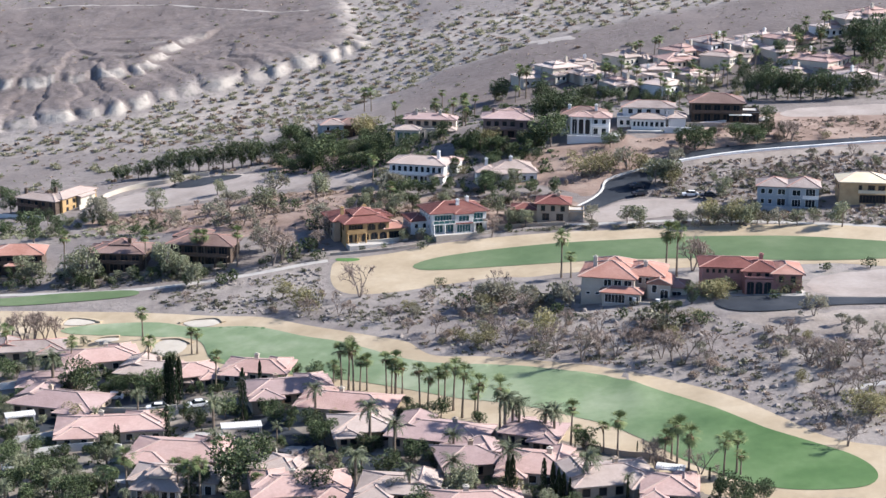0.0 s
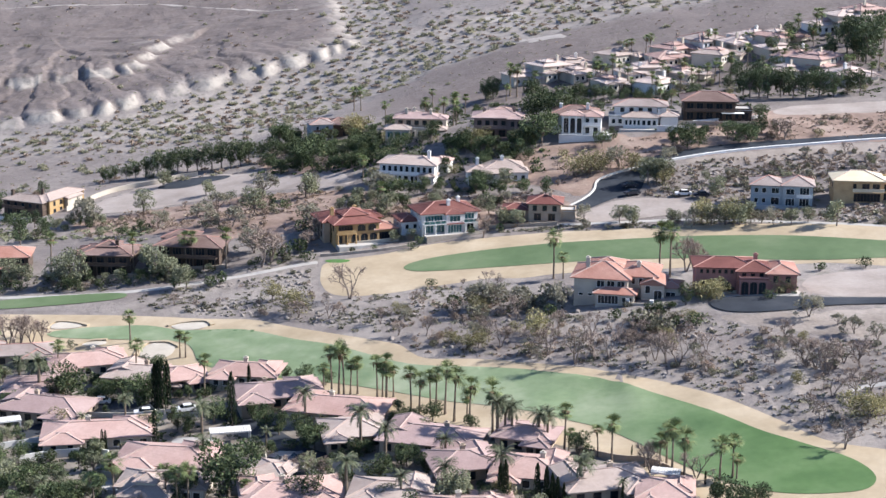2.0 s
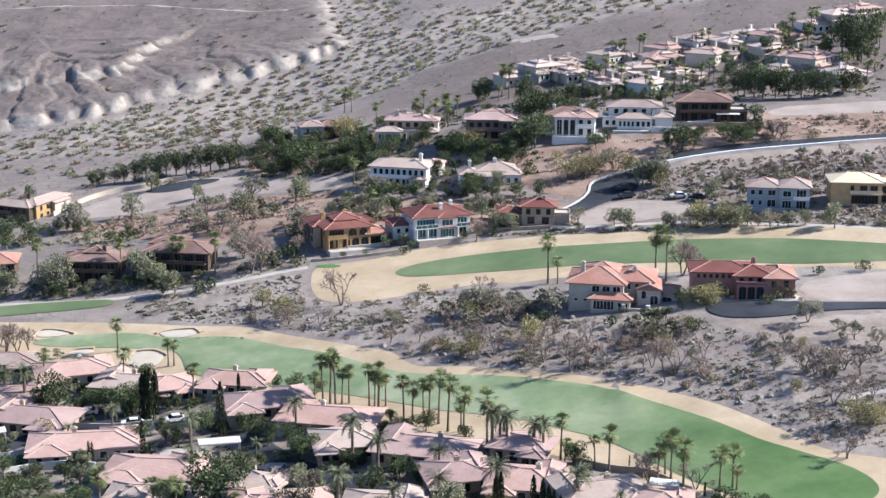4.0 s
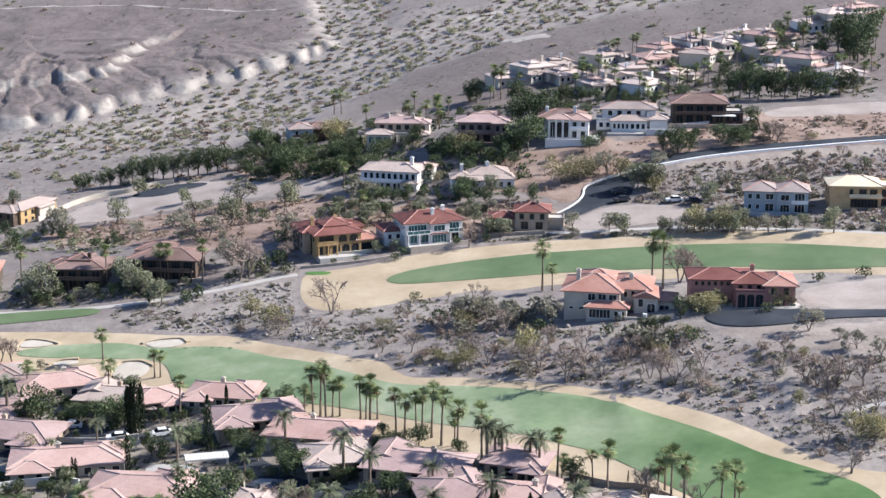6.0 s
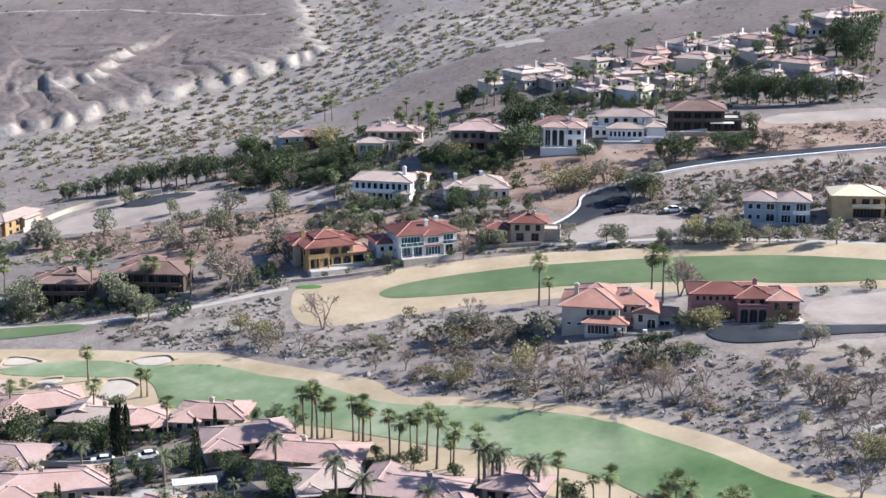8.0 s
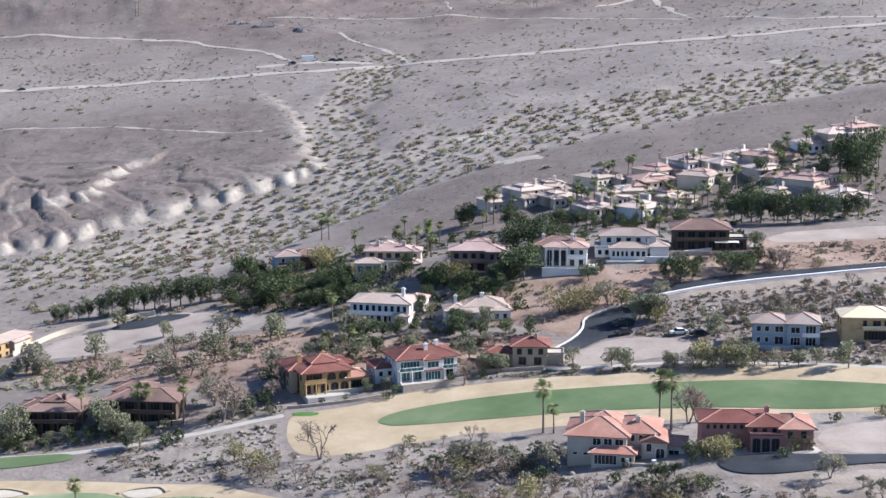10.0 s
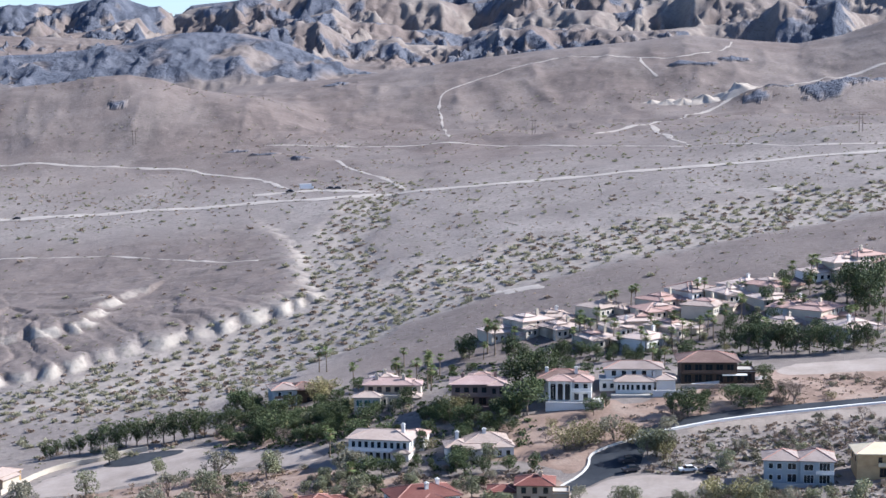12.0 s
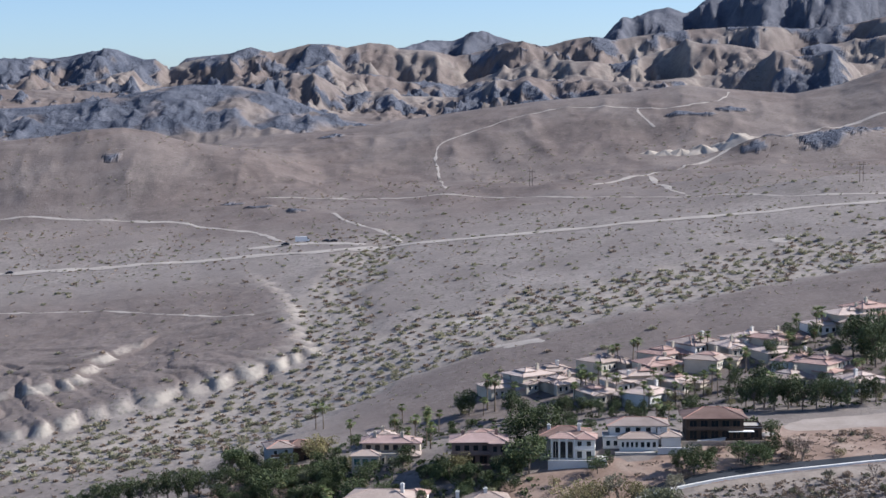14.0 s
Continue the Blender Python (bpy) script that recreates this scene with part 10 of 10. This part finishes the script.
# ---- vehicles, poles and spoil mounds ----
def car(x, y, turn, paint, label):
    """A parked car: body with sloped cabin, glass, four wheels."""
    ob = thing("car", pose(x, y, height(x, y) + 0.25, 0, 0, turn), label, "car")
    side = [(-2.3, 0.3), (-2.3, 0.85), (-1.5, 0.98), (1.9, 1.0), (2.3, 0.8), (2.3, 0.3)]
    g = Geo()
    for sy in (-0.9, 0.9):
        g.v += [(px, sy, pz) for px, pz in side]
    n = len(side)
    g.f = [tuple(range(n)), tuple(range(2 * n - 1, n - 1, -1))] + [(k, k + n, (k + 1) % n + n, (k + 1) % n) for k in range(n)]
    part("body", g, paint, ob)
    c = Geo()
    cabin = [(-1.2, 0.98), (-0.6, 1.5), (1.2, 1.52), (1.8, 1.0)]
    for sy, k in ((-0.82, 0.9), (0.82, 0.9)):
        c.v += [(px, sy * (1 if pz < 1.2 else k), pz) for px, pz in cabin]
    c.f = [(0, 1, 2, 3), (7, 6, 5, 4), (0, 4, 5, 1), (1, 5, 6, 2), (2, 6, 7, 3)]
    part("cabin_glass", c, GLASS, ob)
    part("roof", Geo().box(-0.55, -0.7, 1.51, 1.15, 0.7, 1.56), paint, ob)
    for wx in (-1.45, 1.45):
        for wy in (-0.85, 0.85):
            w = Geo().tube([((0, 0, -0.11), 0.34), ((0, 0, 0.11), 0.34)], 10).moved(pose(wx, wy, 0.34, 90))
            t = part("wheel", w, TYRE, ob)
            part("rim", Geo().tube([((0, 0, -0.125), 0.19), ((0, 0, 0.125), 0.19)], 8).moved(pose(wx, wy, 0.34, 90)), METAL, t)
    return ob


def patio_cover(x, y, turn, w, d, tall=2.6):
    """A flat white slatted patio roof on posts."""
    ob = thing("patio_cover", pose(x, y, height(x, y) + 0.1, 0, 0, turn), "flat white patio cover on slim posts", "patio cover", "patio covers")
    for px in (-w / 2 + 0.15, w / 2 - 0.15):
        for py in (-d / 2 + 0.15, d / 2 - 0.15):
            part("post", Geo().box(px - 0.08, py - 0.08, -0.6, px + 0.08, py + 0.08, tall), KERB, ob)
    part("frame", Geo().box(-w / 2, -d / 2, tall, w / 2, -d / 2 + 0.14, tall + 0.2).box(-w / 2, d / 2 - 0.14, tall, w / 2, d / 2, tall + 0.2), KERB, ob)
    n = int(w / 0.45)
    for k in range(n):
        px = -w / 2 + 0.1 + (w - 0.2) * k / (n - 1)
        part("slat", Geo().box(px - 0.2, -d / 2, tall + 0.203, px + 0.2, d / 2, tall + 0.26), KERB, ob)
    return ob


def motorhome(x, y, turn):
    ob = thing("motorhome", pose(x, y, height(x, y) + 0.3, 0, 0, turn), "white motorhome parked on the dirt turnout", "motorhome")
    part("body", Geo().box(-3.6, -1.2, 0.5, 3.0, 1.2, 3.1).box(3.0, -1.1, 0.5, 4.2, 1.1, 1.7), CAR_WHITE, ob)
    part("windscreen", Geo().add([(3.02, -1.0, 1.75), (3.02, 1.0, 1.75), (3.02, 1.0, 2.6), (3.02, -1.0, 2.6), (3.9, -0.95, 1.72), (3.9, 0.95, 1.72)], [(0, 1, 2, 3), (3, 2, 5, 4), (0, 3, 4), (1, 5, 2)]), GLASS, ob)
    for wx in (-2.4, 3.0):
        for wy in (-1.05, 1.05):
            part("wheel", Geo().tube([((0, 0, -0.13), 0.42), ((0, 0, 0.13), 0.42)], 10).moved(pose(wx, wy, 0.42, 90)), TYRE, ob)
    return ob


def power_pole(x, y):
    """A two-legged timber power pole with cross-arm and insulators."""
    ob = thing("power_pole", pose(x, y, height(x, y), 0, 0, 12) @ Matrix.Scale(0.62, 4), "weathered timber power pole standing in the desert", "power pole", "desert power poles")
    for px in (-1.6, 1.6):
        part("pole", Geo().tube([((px, 0, -1), 0.3), ((px, 0, 17), 0.2)], 7), PALE_BARK, ob)
    part("cross_arm", Geo().box(-4.2, -0.18, 14.8, 4.2, 0.18, 15.2), PALE_BARK, ob)
    for px in (-3.8, 0, 3.8):
        part("insulator", Geo().tube([((px, 0, 13.6), 0.12), ((px, 0, 14.8), 0.16)], 6), METAL, ob)
    return ob


def spoil_mound(x, y, w, h):
    """A ragged heap of pale dug earth with gullied sides."""
    n, rings = 44, 9
    seed = int(abs(x) * 10)
    ring, turn = np.meshgrid(np.linspace(0, 1, rings), np.arange(n) * 2 * math.pi / n, indexing="ij")
    lobe = 1 + 0.3 * value_noise(np.cos(turn) * 1.6 + 9, np.sin(turn) * 1.6 + 4, seed) + 0.14 * value_noise(np.cos(turn) * 5, np.sin(turn) * 5, seed + 1)
    q = w * 0.62 * (1 - ring) * lobe
    px, py = x + q * np.cos(turn) * 1.4, y + q * np.sin(turn) * 0.8
    top = h * (1 - (1 - ring) ** 1.25) * (0.85 + 0.3 * value_noise(px / 4, py / 4, seed + 2)) - 0.5 * np.sin(math.pi * ring) * np.abs(np.sin(turn * 9 + seed))
    pz = ground(px, py) - 0.5 + top
    g = Geo()
    g.v = list(zip(px.ravel().tolist(), py.ravel().tolist(), pz.ravel().tolist()))
    for r in range(rings - 1):
        g.f += [(r * n + k, r * n + (k + 1) % n, (r + 1) * n + (k + 1) % n, (r + 1) * n + k) for k in range(n)]
    return tagged(new("spoil_mound", g.mesh("spoil_mound", SPOIL, False)), "pale heap of dug desert earth", "earth mound", "spoil mounds")


car(-52.3, 347.5, 20, CAR_WHITE, "white parked car beside the houses")
car(-61.0, 347.3, 10, CAR_WHITE, "white parked car beside the houses")
car(-25.8, 312.2, 30, CAR_DARK, "dark parked car beside the houses")
car(-72.1, 355.9, 5, CAR_WHITE, "white parked car beside the houses")
car(55.9, 476.6, 15, CAR_DARK, "dark parked car beside the houses")
car(55.8, 482.5, 15, CAR_DARK, "dark parked car beside the houses")
car(69.7, 472.6, 5, CAR_WHITE, "white parked pickup beside the houses")
car(74.4, 470.3, 5, CAR_DARK, "dark parked car beside the houses")
car(-83.6, 314.3, 20, CAR_WHITE, "white parked car beside the houses")
car(-62.4, 1006.6, 5, CAR_DARK, "dark vehicle on the dirt turnout")
car(-39.8, 1001.1, 5, CAR_DARK, "dark vehicle on the dirt turnout")
car(-35.7, 998.6, 5, CAR_DARK, "dark vehicle on the dirt turnout")
car(-215.1, 1012.0, 5, CAR_DARK, "dark vehicle on the dirt road")
car(-30.7, 311.6, 70, CAR_DARK, "dark parked car on a drive")
car(-24.9, 302.5, 20, CAR_DARK, "dark parked car on a drive")
car(-75.4, 353.7, 15, CAR_WHITE, "white parked car beside the houses")
patio_cover(-40.4, 326.2, 12, 8, 3.4)
patio_cover(-88.7, 340.5, 20, 6, 3.2)
patio_cover(-60.5, 333.2, 5, 5, 3)
patio_cover(41.1, 287.4, -15, 5, 3)
motorhome(-53.5, 1010.5, 8)
power_pole(-177.3, 1200.7)
power_pole(85.7, 1156.8)
power_pole(245.8, 965.3)
spoil_mound(180, 1279, 9, 2.6)
spoil_mound(190, 1275, 12, 3.6)
spoil_mound(202, 1273, 11, 5)
spoil_mound(217, 1275, 17, 6)
spoil_mound(240, 1280, 27, 10)


set_out()
